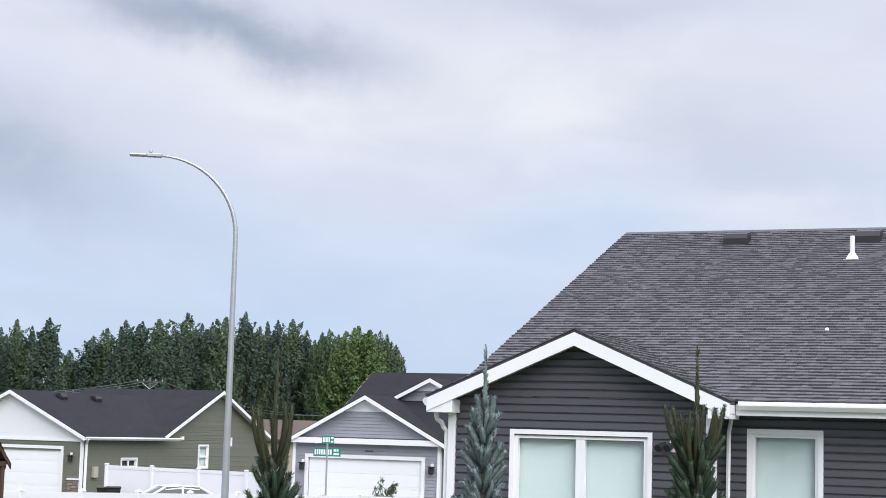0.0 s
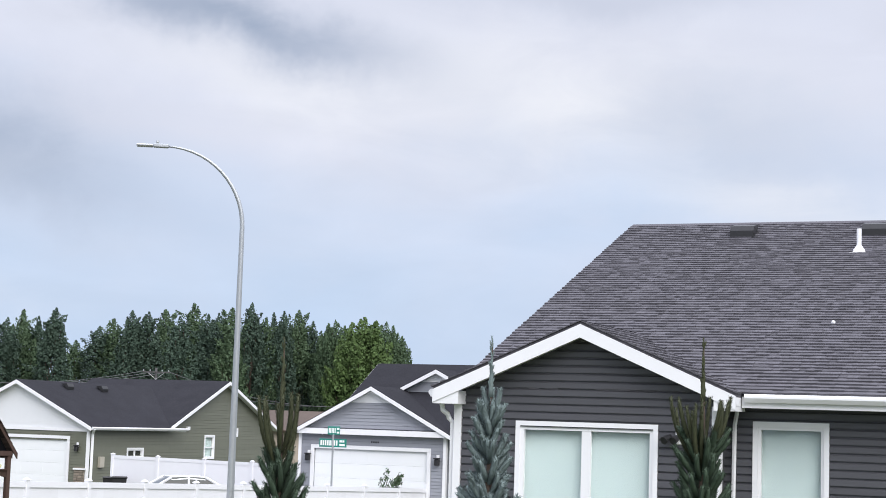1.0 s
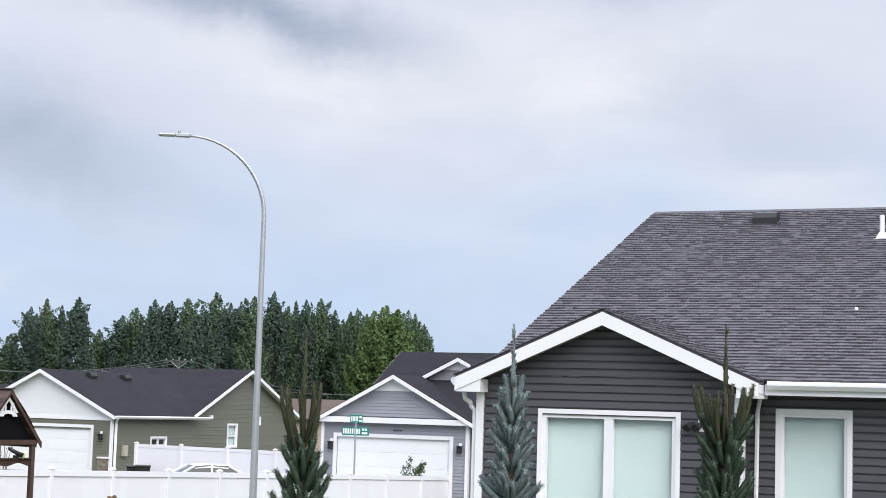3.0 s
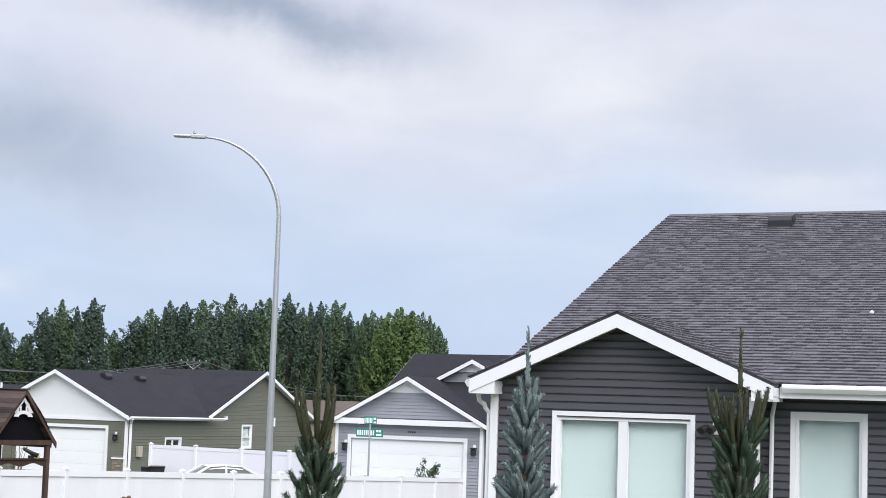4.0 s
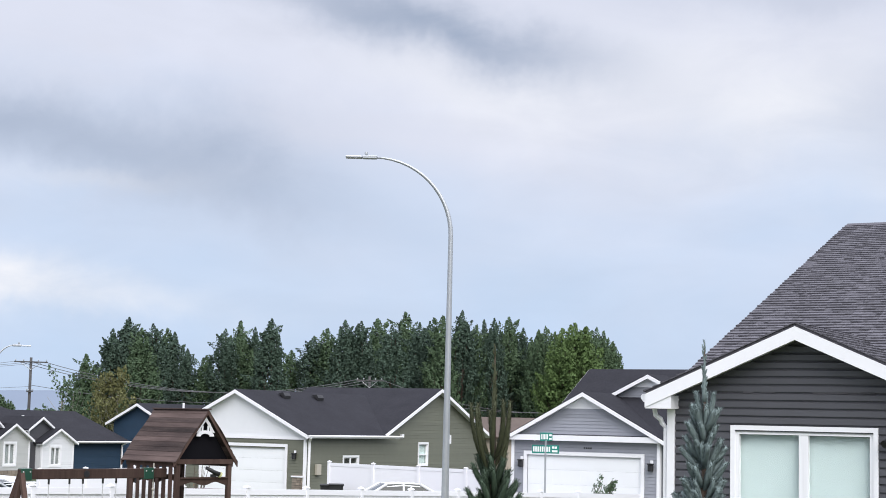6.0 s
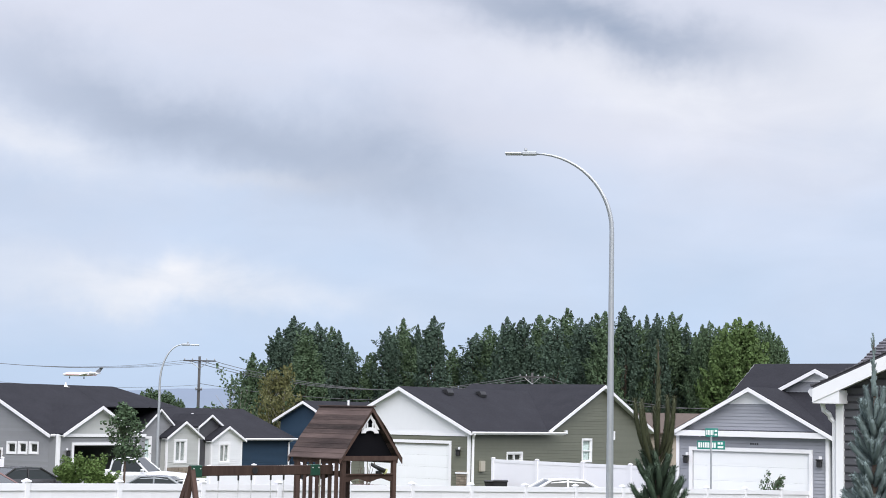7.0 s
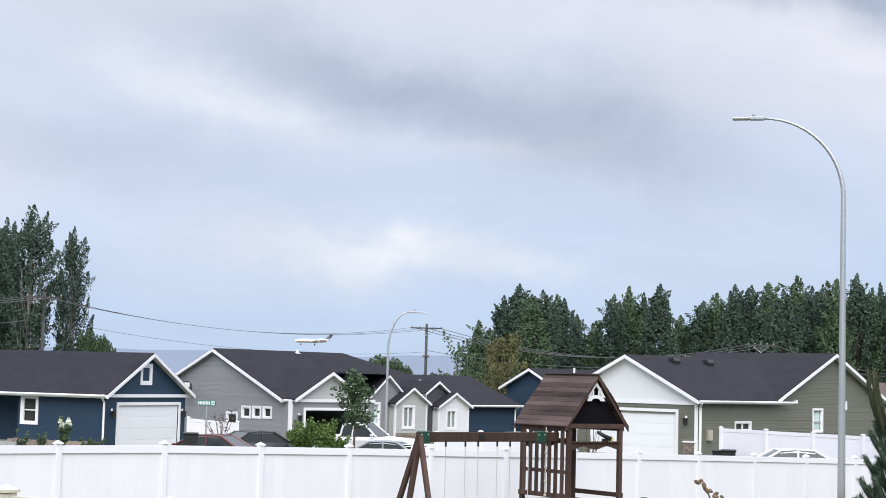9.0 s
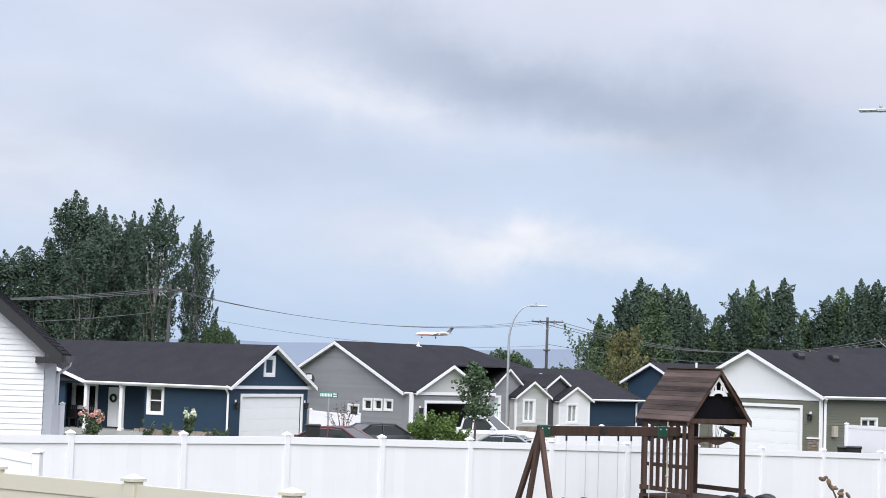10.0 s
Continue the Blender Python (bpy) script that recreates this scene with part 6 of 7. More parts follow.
def dry_plant():
    c = az_dir(17.0) * 13.0
    f = free_thing("dry_plant", pose(c.x, c.y, ground_z(c.x, c.y)), "dry brown seed heads on a stem", "plant")
    rnd = random.Random(31)
    H = 2.2 + 13 * math.tan(radians(-3.15)) - ground_z(c.x, c.y)
    bm = bmesh.new()
    tube(bm, [(0.16, 0, -0.05), (0.08, 0, H * 0.6), (0.02, 0, H * 0.9), (-0.05, 0, H)], [0.016, 0.012, 0.008, 0.004], 6)
    part("stem", bm, BARK, f)
    for i in range(15):
        t = i / 14
        p = Vector((-0.06 + 0.2 * t + rnd.uniform(-0.02, 0.02), rnd.uniform(-0.04, 0.04), H - 0.02 - 0.2 * t + rnd.uniform(-0.02, 0.03)))
        bm = bmesh.new()
        bmesh.ops.create_icosphere(bm, subdivisions=2, radius=1, matrix=Matrix.Translation(p) @ Euler((rnd.uniform(0, 3), rnd.uniform(0, 3), 0)).to_matrix().to_4x4() @ Matrix.Diagonal((0.028, 0.018, 0.012, 1)))
        part("seed_head", bm, LEAF_DRY, f)


dry_plant()


# ---------------------------------------------------------------- poles, wires, signs
WIRE = mat("wire_dark", (0.10, 0.10, 0.11), 0.6)
POLEWOOD = mat("pole_wood", (0.07, 0.068, 0.068), 0.9, vary=0.3, scale=6, stretch=(4, 4, 0.4))


def utility_pole(az, dist, top_el, arm=2.2, low_arm=False):
    c = az_dir(az) * dist
    g = ground_z(c.x, c.y)
    H = 2.2 + dist * math.tan(radians(top_el)) - g
    f = free_thing("utility_pole", pose(c.x, c.y, g, 0, 0, az), "brown wooden utility pole with a cross-arm", "utility pole")
    bm = bmesh.new()
    tube(bm, [(0, 0, -0.2), (0, 0, H)], [0.13, 0.10], 10)
    part("pole", bm, POLEWOOD, f, smooth=True)
    arms = [H - 0.35] + ([H - 2.6] if low_arm else [])
    for k, z in enumerate(arms):
        a = arm if k == 0 else 0.5
        arm_ob = part("cross_arm", boxbm(-a / 2, a / 2, -0.19, -0.08, z - 0.05, z + 0.05), POLEWOOD, f)
        for x in (-a * 0.46, -a * 0.22, a * 0.22, a * 0.46):
            bm = bmesh.new()
            tube(bm, [(x, -0.13, z + 0.06), (x, -0.13, z + 0.12), (x, -0.13, z + 0.2)], [0.025, 0.05, 0.03], 8)
            part("insulator", bm, GALV, arm_ob)
    for sx in (-1, 1):
        bm = bmesh.new()
        tube(bm, [(sx * arm * 0.3, -0.13, H - 0.4), (0, -0.13, H - 0.95)], 0.025, 5)
        part("brace", bm, GALV, f)
    return f


utility_pole(26.63, 132, 1.86, arm=2.5, low_arm=True)
utility_pole(15.32, 140, 1.53, arm=2.2)
utility_pole(39.5, 106, 2.55)
utility_pole(58.0, 100, 2.6)
utility_pole(5.0, 150, 1.4)


def wire(a, b, sag, r=0.022):
    """A sagging cable; ends as azimuth, distance, elevation."""
    p, q = (az_dir(x[0]) * x[1] + Vector((0, 0, 2.2 + x[1] * math.tan(radians(x[2])))) for x in (a, b))
    n = 28
    base = p
    f = free_thing("power_cable", Matrix.Translation(base), "thin dark overhead power cable", "cable", group="overhead cables")
    bm = bmesh.new()
    pts = []
    for i in range(n + 1):
        t = i / n
        w = p.lerp(q, t) - base
        w.z -= 4 * sag * t * (1 - t)
        pts.append(w)
    tube(bm, pts, r, 5)
    part("strand", bm, WIRE, f)


for off in (-0.5, 0.0, 0.45):
    wire((26.63 - off, 132, 1.72), (39.5 + 0.3 * off, 106, 2.38), 1.25 + 0.06 * off, 0.013)
    wire((39.5 + off, 106, 2.38), (58.0 + off, 100, 2.5), 1.3, 0.022)
wire((26.63, 132, 0.9), (39.5, 106, 1.66), 0.9, 0.012)
wire((39.5, 106, 1.66), (58.0, 100, 1.6), 1.3, 0.022)
for off in (-0.45, 0.0, 0.4):
    wire((26.63 + off, 132, 1.72), (15.32 + off, 140, 1.42), 1.7, 0.024)
wire((26.63, 132, 0.95), (15.32, 140, 0.9), 1.0, 0.02)
for off in (-0.4, 0.4):
    wire((15.32 + off, 140, 1.42), (5.0 + off, 150, 1.3), 2.4, 0.024)

SIGN_GREEN = mat("sign_green", (0.012, 0.20, 0.16), 0.4, vary=0.1)
SIGN_WHITE = mat("sign_white", (0.8, 0.82, 0.82), 0.4)


def street_sign(az, dist, blades, post_el=None):
    """A post with green blades; white plain bars stand for the lettering."""
    c = az_dir(az) * dist
    g = ground_z(c.x, c.y)
    f = free_thing("street_sign", pose(c.x, c.y, g, 0, 0, az), "green street name sign with white bars on a steel post", "sign")
    top = max(2.2 + dist * math.tan(radians(b[0])) - g for b in blades)
    bm = bmesh.new()
    tube(bm, [(0, 0, -0.1), (0, 0, top - 0.12)], 0.035, 8)
    part("post", bm, GALV, f)
    for el, w, h, turn, shift, bars in blades:
        z = 2.2 + dist * math.tan(radians(el)) - g
        m = pose(shift, 0, z, 0, 0, turn)
        bm = boxbm(-w / 2, w / 2, -0.008, 0.008, -h / 2, h / 2, bevel=0.004)
        bmesh.ops.transform(bm, matrix=m, verts=bm.verts)
        blade = part("blade", bm, SIGN_GREEN, f, "green sign blade with a pale edge")
        for x, bw, bz, bh in bars:
            bm = boxbm(-w / 2 + x * w, -w / 2 + (x + bw) * w, -0.014, -0.0085, bz * h - bh * h / 2, bz * h + bh * h / 2)
            bmesh.ops.transform(bm, matrix=m, verts=bm.verts)
            part("bar", bm, SIGN_WHITE, blade)


word = [(0.04 + i * 0.082, 0.055, 0.0, 0.62) for i in range(8)]
small = [(0.74, 0.09, 0.22, 0.26), (0.85, 0.07, 0.22, 0.26), (0.74, 0.2, -0.22, 0.24)]
short = [(0.06 + i * 0.12, 0.08, 0.0, 0.6) for i in range(5)] + [(0.72, 0.2, 0.2, 0.26), (0.72, 0.2, -0.24, 0.22)]
street_sign(9.28, 61.0, ((-0.38, 0.56, 0.30, 38, 0.02, short), (-0.80, 1.0, 0.30, -12, 0.0, word + small)))
street_sign(34.0, 73.5, ((-1.02, 0.85, 0.22, -20, 0.0, word + small),))


# ---------------------------------------------------------------- inner fences, near fence
def plain_fence(name, pts, height, material, label, bays, group="", cap=True):
    """A vinyl fence between two ends given as (x, y, top z)."""
    a, b = Vector(pts[0]), Vector(pts[1])
    d = b - a
    run = Vector((d.x, d.y, 0)).length
    f = free_thing(name, pose(a.x, a.y, a.z - height, 0, 0, math.degrees(math.atan2(d.y, d.x))), label, "fence", group)
    L = run / bays
    for i in range(bays + 1):
        t = height + d.z * i / bays
        x = i * L
        post = part("post", boxbm(x - 0.064, x + 0.064, -0.064, 0.064, t - height - 0.3, t + 0.03, bevel=0.008), material, f)
        bm = bmesh.new()
        box(bm, x - 0.08, x + 0.08, -0.08, 0.08, t + 0.03, t + 0.055)
        vs = [bm.verts.new((x + p * 0.078, q * 0.078, t + 0.055)) for p, q in ((-1, -1), (1, -1), (1, 1), (-1, 1))]
        tip = bm.verts.new((x, 0, t + 0.1))
        for k in range(4):
            bm.faces.new((vs[k], vs[(k + 1) % 4], tip))
        part("cap", bm, material, post)
        if i == bays:
            break
        t2 = height + d.z * (i + 1) / bays
        for lo, hi, nm in ((-0.14, 0.0, "top_rail"), (-height + 0.08, -height + 0.22, "bottom_rail")):
            bm = bmesh.new()
            prism(bm, [(x + 0.064, -0.025, t + lo), (x + L - 0.064, -0.025, t2 + lo), (x + L - 0.064, -0.025, t2 + hi), (x + 0.064, -0.025, t + hi)], (0, 0.05, 0))
            part(nm, bm, material, f)
        bm = bmesh.new()
        prism(bm, [(x + 0.064, -0.012, t - height + 0.2), (x + L - 0.064, -0.012, t2 - height + 0.2), (x + L - 0.064, -0.012, t2 - 0.13), (x + 0.064, -0.012, t - 0.13)], (0, 0.024, 0))
        part("panel", bm, material, f)
    return f


def spot(az, dist, el):
    p = az_dir(az) * dist
    return (p.x, p.y, 2.2 + dist * math.tan(radians(el)))


P1, P2 = Vector(spot(40.42, 15.0, 0)), Vector(spot(35.12, 13.82, 0))
P1.z = P2.z = 1.1
NEAR = (P1 + (P1 - P2) * 2, P2 + (P2 - P1) * 2)
plain_fence("fence", (spot(16.6, 73.5, -1.42), spot(10.3, 68.0, -1.58)), 1.75, VINYL, "white vinyl yard fence beside the sage house", 4)
plain_fence("fence", (spot(26.2, 66.0, -1.86), spot(21.5, 62.0, -1.64)), 1.75, VINYL, "white vinyl fence across the street", 3)
plain_fence("fence", (spot(34.6, 78.0, -1.55), spot(32.95, 78.5, -1.66)), 1.6, VINYL, "white vinyl fence by the pale grey house", 1)
plain_fence("fence", NEAR, 1.75, BEIGE, "beige vinyl garden fence close by", 5)
plain_fence("fence", (spot(45.4, 27.0, -2.98), spot(43.58, 26.5, -3.27)), 1.6, VINYL, "white vinyl fence end near the white house", 1)
plain_fence("fence", (spot(43.22, 47.0, -1.62), spot(42.86, 47.0, -1.62)), 2.0, VINYL, "short white vinyl screen beside the house", 1)


# ---------------------------------------------------------------- vehicles
TYRE = mat("tyre_rubber", (0.02, 0.02, 0.02), 0.8)
RIMM = mat("wheel_rim", (0.45, 0.45, 0.47), 0.35, 0.7)
CARGLASS = mat("car_glass", (0.02, 0.026, 0.027), 0.06, vary=0.1, spec=0.45)
LIGHTRED = mat("tail_lamp", (0.3, 0.02, 0.02), 0.25)
CLEARLAMP = mat("head_lamp", (0.6, 0.62, 0.64), 0.15)


def paint(name, c, rough=0.25):
    return mat(name, c, rough, vary=0.06, scale=2, spec=0.7)


def loft(bm, rings):
    vr = [[bm.verts.new(p) for p in r] for r in rings]
    for a, b in zip(vr, vr[1:]):
        n = len(a)
        for k in range(n):
            bm.faces.new((a[k], a[(k + 1) % n], b[(k + 1) % n], b[k]))
    bm.faces.new(vr[0][::-1])
    bm.faces.new(vr[-1])
    bmesh.ops.recalc_face_normals(bm, faces=bm.faces)


def car(name, az, dist, heading, color, label, kind="sedan", base=None):
    """A parked car, nose along +x: lofted body, cabin with separate glass, wheels, lamps."""
    c = az_dir(az) * dist
    g = ground_z(c.x, c.y) if base is None else base
    f = free_thing(name, pose(c.x, c.y, g, 0, 0, heading), label, "car")
    if kind == "truck":
        L, W, belt, roof = 5.7, 1.95, 1.2, 1.82
        lower = ((-L / 2, 0.55, 1.05), (-L / 2 + 0.06, 0.5, 1.08), (-0.6, 0.45, 1.16), (1.2, 0.42, 1.2), (L / 2 - 0.2, 0.42, 1.1), (L / 2, 0.5, 0.92))
        cabin = ((-0.75, belt), (-0.64, roof - 0.06), (-0.4, roof), (0.35, roof - 0.01), (1.08, belt + 0.02))
    elif kind == "suv":
        L, W, belt, roof = 4.6, 1.86, 1.0, 1.68
        lower = ((-L / 2, 0.5, 0.95), (-L / 2 + 0.1, 0.36, 1.0), (0, 0.3, 1.0), (1.1, 0.3, 1.02), (L / 2 - 0.25, 0.34, 0.92), (L / 2, 0.45, 0.75))
        cabin = ((-2.2, belt), (-1.75, roof - 0.08), (-0.9, roof), (0.3, roof - 0.02), (1.2, belt + 0.02))
    else:
        L, W, belt, roof = 4.75, 1.8, 0.93, 1.44
        lower = ((-L / 2, 0.5, 0.88), (-L / 2 + 0.12, 0.34, 0.96), (-1.2, 0.28, 0.95), (1.0, 0.28, 0.94), (L / 2 - 0.35, 0.32, 0.80), (L / 2, 0.42, 0.64))
        cabin = ((-1.75, belt), (-0.9, roof - 0.04), (-0.3, roof), (0.35, roof - 0.03), (1.25, belt))
    bm = bmesh.new()
    rings = []
    for x, z0, z1 in lower:
        k = W / 2 * (0.93 if abs(x) > L / 2 - 0.15 else 1.0)
        rings.append([(x, -k * 0.93, z0), (x, -k, z0 + 0.18), (x, -k, z1 - 0.16), (x, -k * 0.9, z1), (x, k * 0.9, z1), (x, k, z1 - 0.16), (x, k, z0 + 0.18), (x, k * 0.93, z0)])
    loft(bm, rings)
    body = part("body", bm, color, f, smooth=False)
    bm = bmesh.new()
    rings = []
    for x, z in cabin:
        t = (z - belt) / (roof - belt)
        k = W / 2 * (0.9 - 0.18 * t)
        rings.append([(x, -W / 2 * 0.88, belt - 0.05), (x, -k, z), (x, k, z), (x, W / 2 * 0.88, belt - 0.05)])
    loft(bm, rings)
    part("glasshouse", bm, CARGLASS, f, "dark car windows")
    # painted roof and pillars over the glass
    bm = bmesh.new()
    top = [q for q in cabin if q[1] > roof - 0.12]
    rings = []
    for x, z in top:
        k = W / 2 * 0.755
        rings.append([(x, -k - 0.01, z - 0.09), (x, -k + 0.06, z + 0.02), (x, k - 0.06, z + 0.02), (x, k + 0.01, z - 0.09)])
    loft(bm, rings)
    part("roof", bm, color, f)
    xs = (cabin[0][0], cabin[1][0]), (cabin[-1][0], cabin[-2][0])
    for sy in (-1, 1):
        for (xb, xt), zt in zip(xs, (cabin[1][1], cabin[-2][1])):
            bm = bmesh.new()
            tube(bm, [(xb, sy * W / 2 * 0.89, belt - 0.02), (xt, sy * W / 2 * 0.735, zt)], 0.05, 6)
            part("pillar", bm, color, f)
        bm = bmesh.new()
        mid = 0.5 * (cabin[1][0] + cabin[-2][0])
        tube(bm, [(mid, sy * W / 2 * 0.9, belt - 0.02), (mid, sy * W / 2 * 0.735, roof - 0.02)], 0.04, 6)
        part("pillar", bm, color, f)
        part("mirror", boxbm(cabin[-1][0] - 0.25, cabin[-1][0] - 0.1, sy * (W / 2 + 0.08) - 0.08, sy * (W / 2 + 0.08) + 0.08, belt, belt + 0.13, bevel=0.03), color, f)
        part("headlight", boxbm(L / 2 - 0.12, L / 2 + 0.005, sy * W * 0.36 - 0.16, sy * W * 0.36 + 0.16, 0.6, 0.74, bevel=0.02), CLEARLAMP, f, "clear headlight")
        part("tail_light", boxbm(-L / 2 - 0.005, -L / 2 + 0.12, sy * W * 0.4 - 0.12, sy * W * 0.4 + 0.12, 0.72, 0.9, bevel=0.02), LIGHTRED, f, "red tail light")
        for x in (-L * 0.29, L * 0.31):
            r = 0.38 if kind == "truck" else 0.32
            bm = bmesh.new()
            tube(bm, [(x, sy * (W / 2 - 0.2), r), (x, sy * (W / 2 - 0.18), r), (x, sy * (W / 2 + 0.0), r), (x, sy * (W / 2 + 0.02), r)], [r - 0.03, r, r, r - 0.03], 18)
            wh = part("wheel", bm, TYRE, f, "black tyre")
            bm = bmesh.new()
            tube(bm, [(x, sy * (W / 2 + 0.01), r), (x, sy * (W / 2 + 0.035), r)], [r * 0.62, r * 0.5], 14)
            part("rim", bm, RIMM, wh)
    if kind == "truck":
        for sy in (-1, 1):
            part("bed_side", boxbm(-L / 2 + 0.05, -0.75, sy * (W / 2 - 0.06) - 0.04, sy * (W / 2 - 0.06) + 0.04, 1.05, 1.2, bevel=0.02), color, f)
        part("tailgate", boxbm(-L / 2 + 0.01, -L / 2 + 0.08, -W / 2 + 0.1, W / 2 - 0.1, 0.7, 1.2, bevel=0.02), color, f)
        part("grille", boxbm(L / 2 - 0.02, L / 2 + 0.04, -0.6, 0.6, 0.62, 0.92, bevel=0.02), BLACK, f)
    return f


WHITEP, REDP, BLACKP, GREYP = paint("white_car_paint", (0.72, 0.73, 0.74)), paint("dark_red_paint", (0.10, 0.022, 0.022)), paint("black_car_paint", (0.02, 0.02, 0.022)), paint("grey_car_paint", (0.24, 0.26, 0.28))
car("sedan", 13.95, 62.0, 26, WHITEP, "white sedan parked behind the fence", base=-1.45)
car("sedan", 33.95, 72.0, 190, REDP, "dark red car parked by the navy house", base=-1.84)
car("sedan", 32.2, 77.0, 62, BLACKP, "black sedan parked on the drive", base=-1.82)
car("pickup_truck", 28.75, 80.0, 8, WHITEP, "white pickup truck parked by the cottages", "truck", base=-1.8)
car("sedan", 28.1, 74.5, 195, GREYP, "grey sedan parked by the street", base=-2.05)
car("sedan", 26.5, 74.0, -17, WHITEP, "white sedan with a sloping hood", base=-2.15)
car("suv", 20.3, 60.0, 15, REDP, "dark red car parked on the sage house drive", "suv", base=-1.98)


def wheelie_bin(az, dist, base, top_el):
    c = az_dir(az) * dist
    f = free_thing("rubbish_bin", pose(c.x, c.y, base, 0, 0, az), "black wheeled rubbish bin with a closed lid", "bin")
    H = 2.2 + dist * math.tan(radians(top_el)) - base
    bm = bmesh.new()
    loft(bm, [[(-0.24, -0.26, 0.05), (0.24, -0.26, 0.05), (0.24, 0.26, 0.05), (-0.24, 0.26, 0.05)], [(-0.3, -0.34, H - 0.08), (0.3, -0.34, H - 0.08), (0.3, 0.34, H - 0.08), (-0.3, 0.34, H - 0.08)]])
    body = part("bin_body", bm, BLACK, f)
    part("lid", boxbm(-0.33, 0.33, -0.38, 0.38, H - 0.079, H, bevel=0.03), BLACK, f)
    for sx in (-1, 1):
        bm = bmesh.new()
        tube(bm, [(sx * 0.26, 0.28, 0.12), (sx * 0.32, 0.28, 0.12)], 0.12, 12)
        part("wheel", bm, TYRE, f)


wheelie_bin(34.5, 70.0, -1.5, -2.02)
wheelie_bin(30.95, 82.0, -1.65, -2.0)
wheelie_bin(16.35, 72.0, -1.4, -2.12)
wheelie_bin(16.65, 72.5, -1.4, -2.14)


# ---------------------------------------------------------------- aeroplane, hills, road
def build_plane():
    d = 850.0
    p = az_dir(30.5) * d
    f = free_thing("airplane", pose(p.x, p.y, 2.2 + d * math.tan(radians(1.16)), 2, 0, 30.5 + 180), "small white business jet descending low", "airplane")
    white = mat("aircraft_white", (0.75, 0.75, 0.78), 0.3)
    stripe = mat("aircraft_red", (0.35, 0.08, 0.07), 0.4)
    grey = mat("aircraft_grey", (0.16, 0.17, 0.2), 0.4)
    bm = bmesh.new()
    tube(bm, [(9.5, 0, -0.3), (8.6, 0, -0.1), (6.5, 0, 0.1), (0, 0, 0.15), (-5, 0, 0.3), (-9.0, 0, 0.9)], [0.1, 0.65, 1.0, 1.05, 0.85, 0.2], 16)
    part("fuselage", bm, white, f, smooth=True)
    bm = bmesh.new()
    for sy in (-1, 1):
        prism(bm, [(2.0, sy * 0.5, -0.6), (-1.5, sy * 0.5, -0.6), (-3.0, sy * 8.2, 0.1), (-2.0, sy * 8.2, 0.1)], (0, 0, 0.18))
    part("wing", bm, white, f)
    bm = bmesh.new()
    prism(bm, [(-5.5, -0.1, 0.8), (-8.6, -0.1, 0.9), (-10.2, -0.1, 3.6), (-8.6, -0.1, 3.6)], (0, 0.2, 0))
    fin = part("tail_fin", bm, grey, f)
    bm = bmesh.new()
    prism(bm, [(-8.5, -3.2, 3.5), (-8.5, 3.2, 3.5), (-10.3, 3.2, 3.5), (-10.3, -3.2, 3.5)], (0, 0, 0.15))
    part("tailplane", bm, white, fin)
    for sy in (-1, 1):
        bm = bmesh.new()
        tube(bm, [(-3.2, sy * 1.6, 0.8), (-3.8, sy * 1.6, 0.8), (-6.5, sy * 1.6, 0.85)], [0.45, 0.6, 0.4], 12)
        part("engine", bm, white, f)
        part("stripe", boxbm(-7, 8.0, sy * 1.0 - 0.06, sy * 1.0 + 0.06, -0.35, -0.15), stripe, f)
    for x, y in ((6, 0), (-1, 1.6), (-1, -1.6)):
        bm = bmesh.new()
        tube(bm, [(x, y, -0.6), (x, y, -1.7)], 0.12, 6)
        tube(bm, [(x, y - 0.2, -1.75), (x, y + 0.2, -1.75)], 0.35, 10)
        part("landing_gear", bm, BLACK, f)


build_plane()


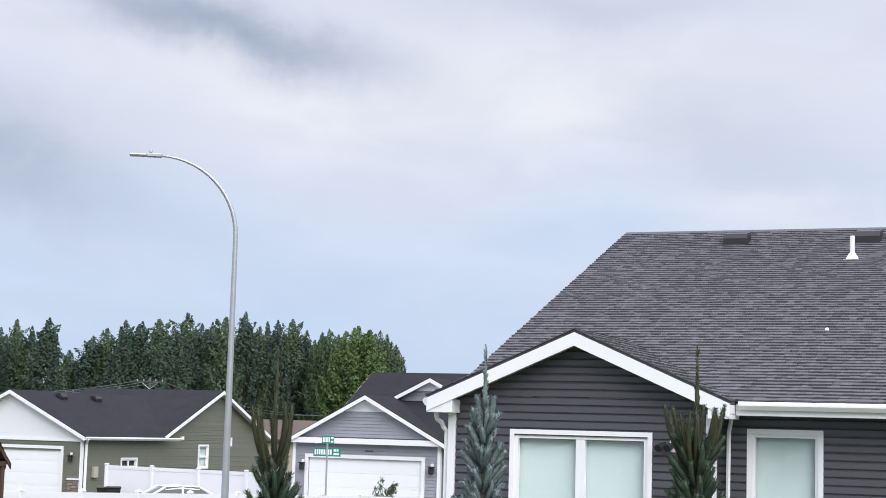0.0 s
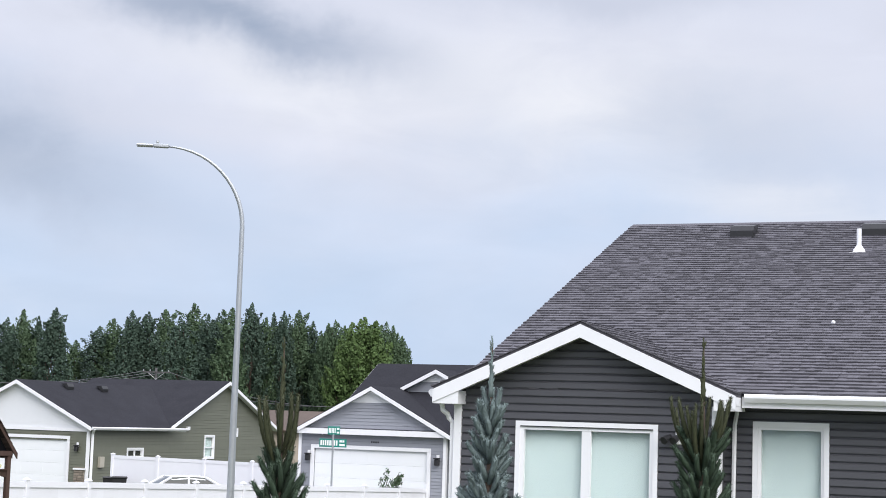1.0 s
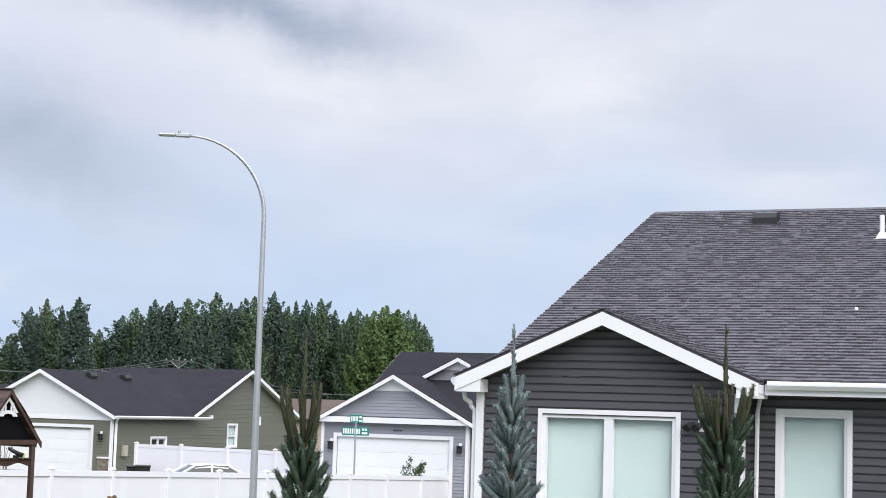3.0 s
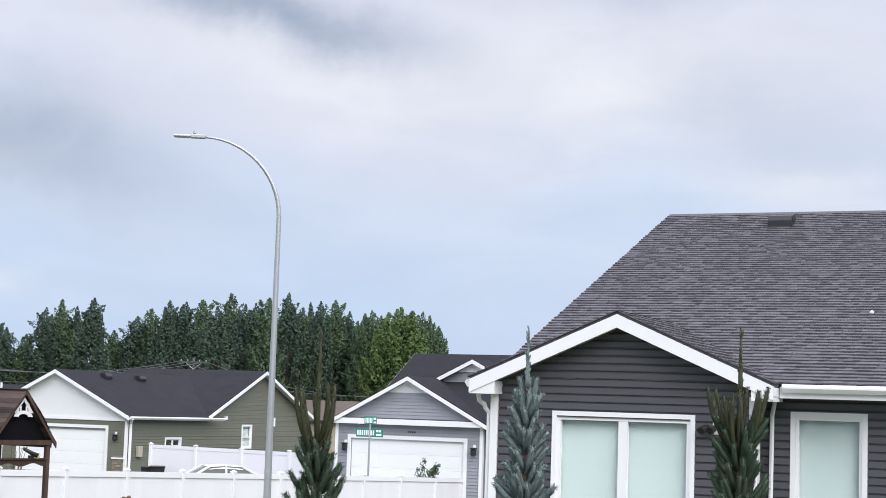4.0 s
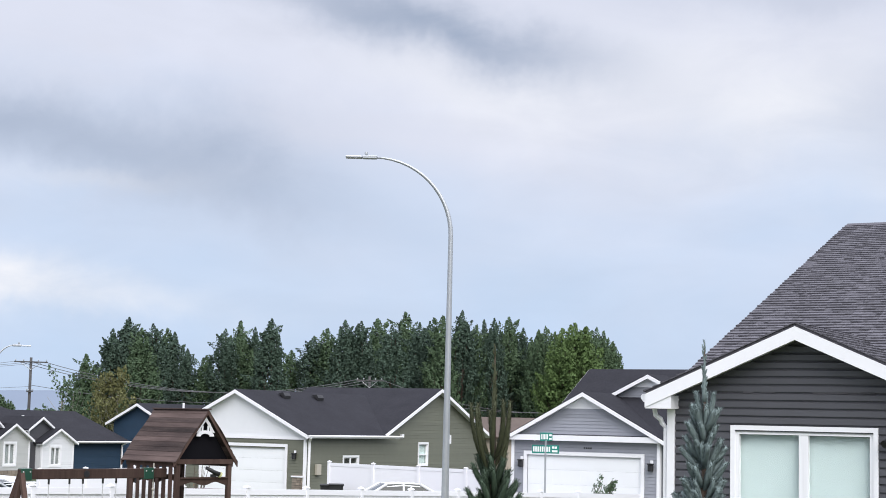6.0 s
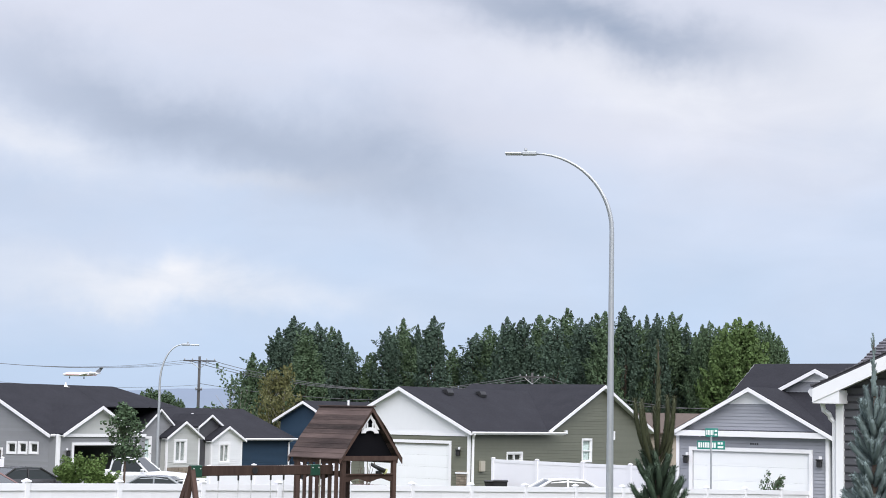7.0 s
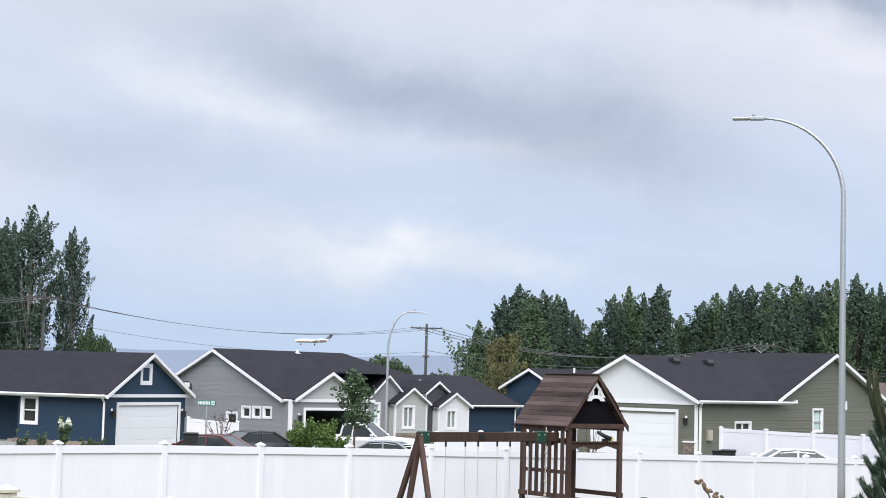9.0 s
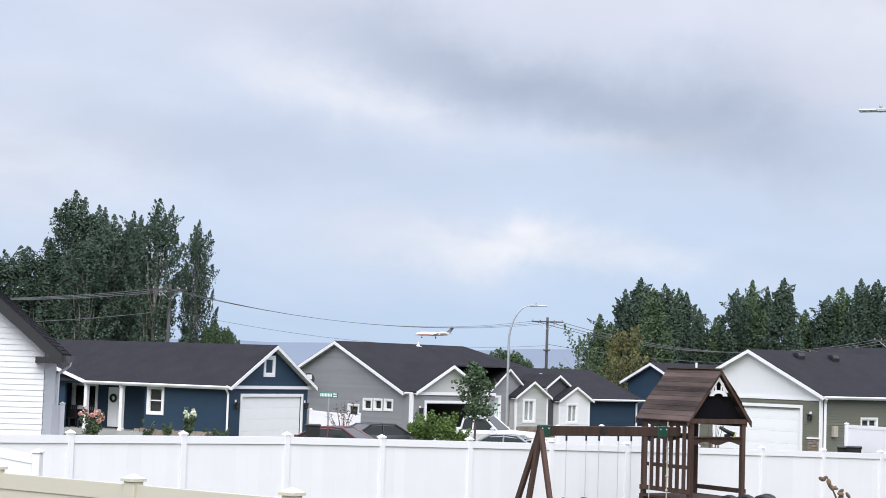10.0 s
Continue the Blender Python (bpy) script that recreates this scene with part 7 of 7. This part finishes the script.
def build_hills():
    # the haze of distance is mixed straight into this blue-grey base colour
    m = mat("haze_tinted_hills", (0.185, 0.22, 0.275), 1.0, vary=0.12, scale=0.004, spec=0.0)
    bm = bmesh.new()
    rows = []
    n = 220
    for j, (r, k) in enumerate(((3000, 0.0), (3300, 0.75), (3600, 1.0), (4000, 0.7))):
        row = []
        for i in range(n + 1):
            az = -60 + 150 * i / n
            e = 0.70 + 0.08 * noise.noise(Vector((az * 0.13, 3.1, 0))) + 0.12 * noise.noise(Vector((az * 0.45, 7.7, 0))) + 0.05 * noise.noise(Vector((az * 1.7, 1.7, j)))
            p = az_dir(az) * r
            row.append(bm.verts.new((p.x, p.y, -3 + k * (3600 * math.tan(radians(max(e, 0.1))) + 5))))
        rows.append(row)
    for a, b in zip(rows, rows[1:]):
        for i in range(n):
            bm.faces.new((a[i], a[i + 1], b[i + 1], b[i]))
    me = bpy.data.meshes.new("hills")
    for fc in bm.faces:
        fc.smooth = True
    bm.to_mesh(me)
    bm.free()
    me.materials.append(m)
    tagged(new("hills", me), "distant hills with blue-grey haze put into their colour", "hills", kind="structure")


build_hills()


def build_road():
    asphalt = mat("asphalt", (0.055, 0.055, 0.058), 0.9, vary=0.25, scale=4, bump=0.4)
    n = az_dir(67.5)
    along = Vector((n.y, -n.x, 0))
    for name, off0, off1, lift, m, lab in (("road", 34.5, 42.5, 0.03, asphalt, "grey asphalt street behind the fence"), ("pavement", 32.5, 34.3, 0.12, MATS["concrete"], "concrete pavement beside the street")):
        bm = bmesh.new()
        rows = []
        for i in range(40):
            s = -60 + i * 5.0
            r = []
            for o in (off0, off1):
                p = n * o + along * s
                r.append(p)
            rows.append(r)
        vs = [[bm.verts.new((p.x, p.y, ground_z(p.x, p.y) + lift)) for p in r] for r in rows]
        lo = [[bm.verts.new((p.x, p.y, ground_z(p.x, p.y) - 0.3)) for p in r] for r in rows]
        for k in range(39):
            bm.faces.new((vs[k][0], vs[k][1], vs[k + 1][1], vs[k + 1][0]))
            bm.faces.new((vs[k][0], vs[k + 1][0], lo[k + 1][0], lo[k][0]))
            bm.faces.new((vs[k][1], lo[k][1], lo[k + 1][1], vs[k + 1][1]))
        bmesh.ops.recalc_face_normals(bm, faces=bm.faces)
        me = bpy.data.meshes.new(name)
        bm.to_mesh(me)
        bm.free()
        me.materials.append(m)
        tagged(new(name, me), lab, name, kind="structure")


build_road()


def finish_walls():
    """Single lapped boards of the charcoal house, each a piece of its wall."""
    for h, face, s0, s1, z0, z1, holes, eave, slope in WALLS:
        w = part("wall", back_wall(face, s0, s1, z0, z1, holes, eave=eave, slope=slope), SID_DARK, h)
        for row in lap_rows(face, s0, s1, z0, z1, 0.118, [(a - 0.02, b + 0.02, c, d) for a, b, c, d in holes], eave, slope):
            bm = bmesh.new()
            lap_board(bm, face, row, 0.032)
            part("siding_board", bm, SID_DARK, w)


finish_walls()
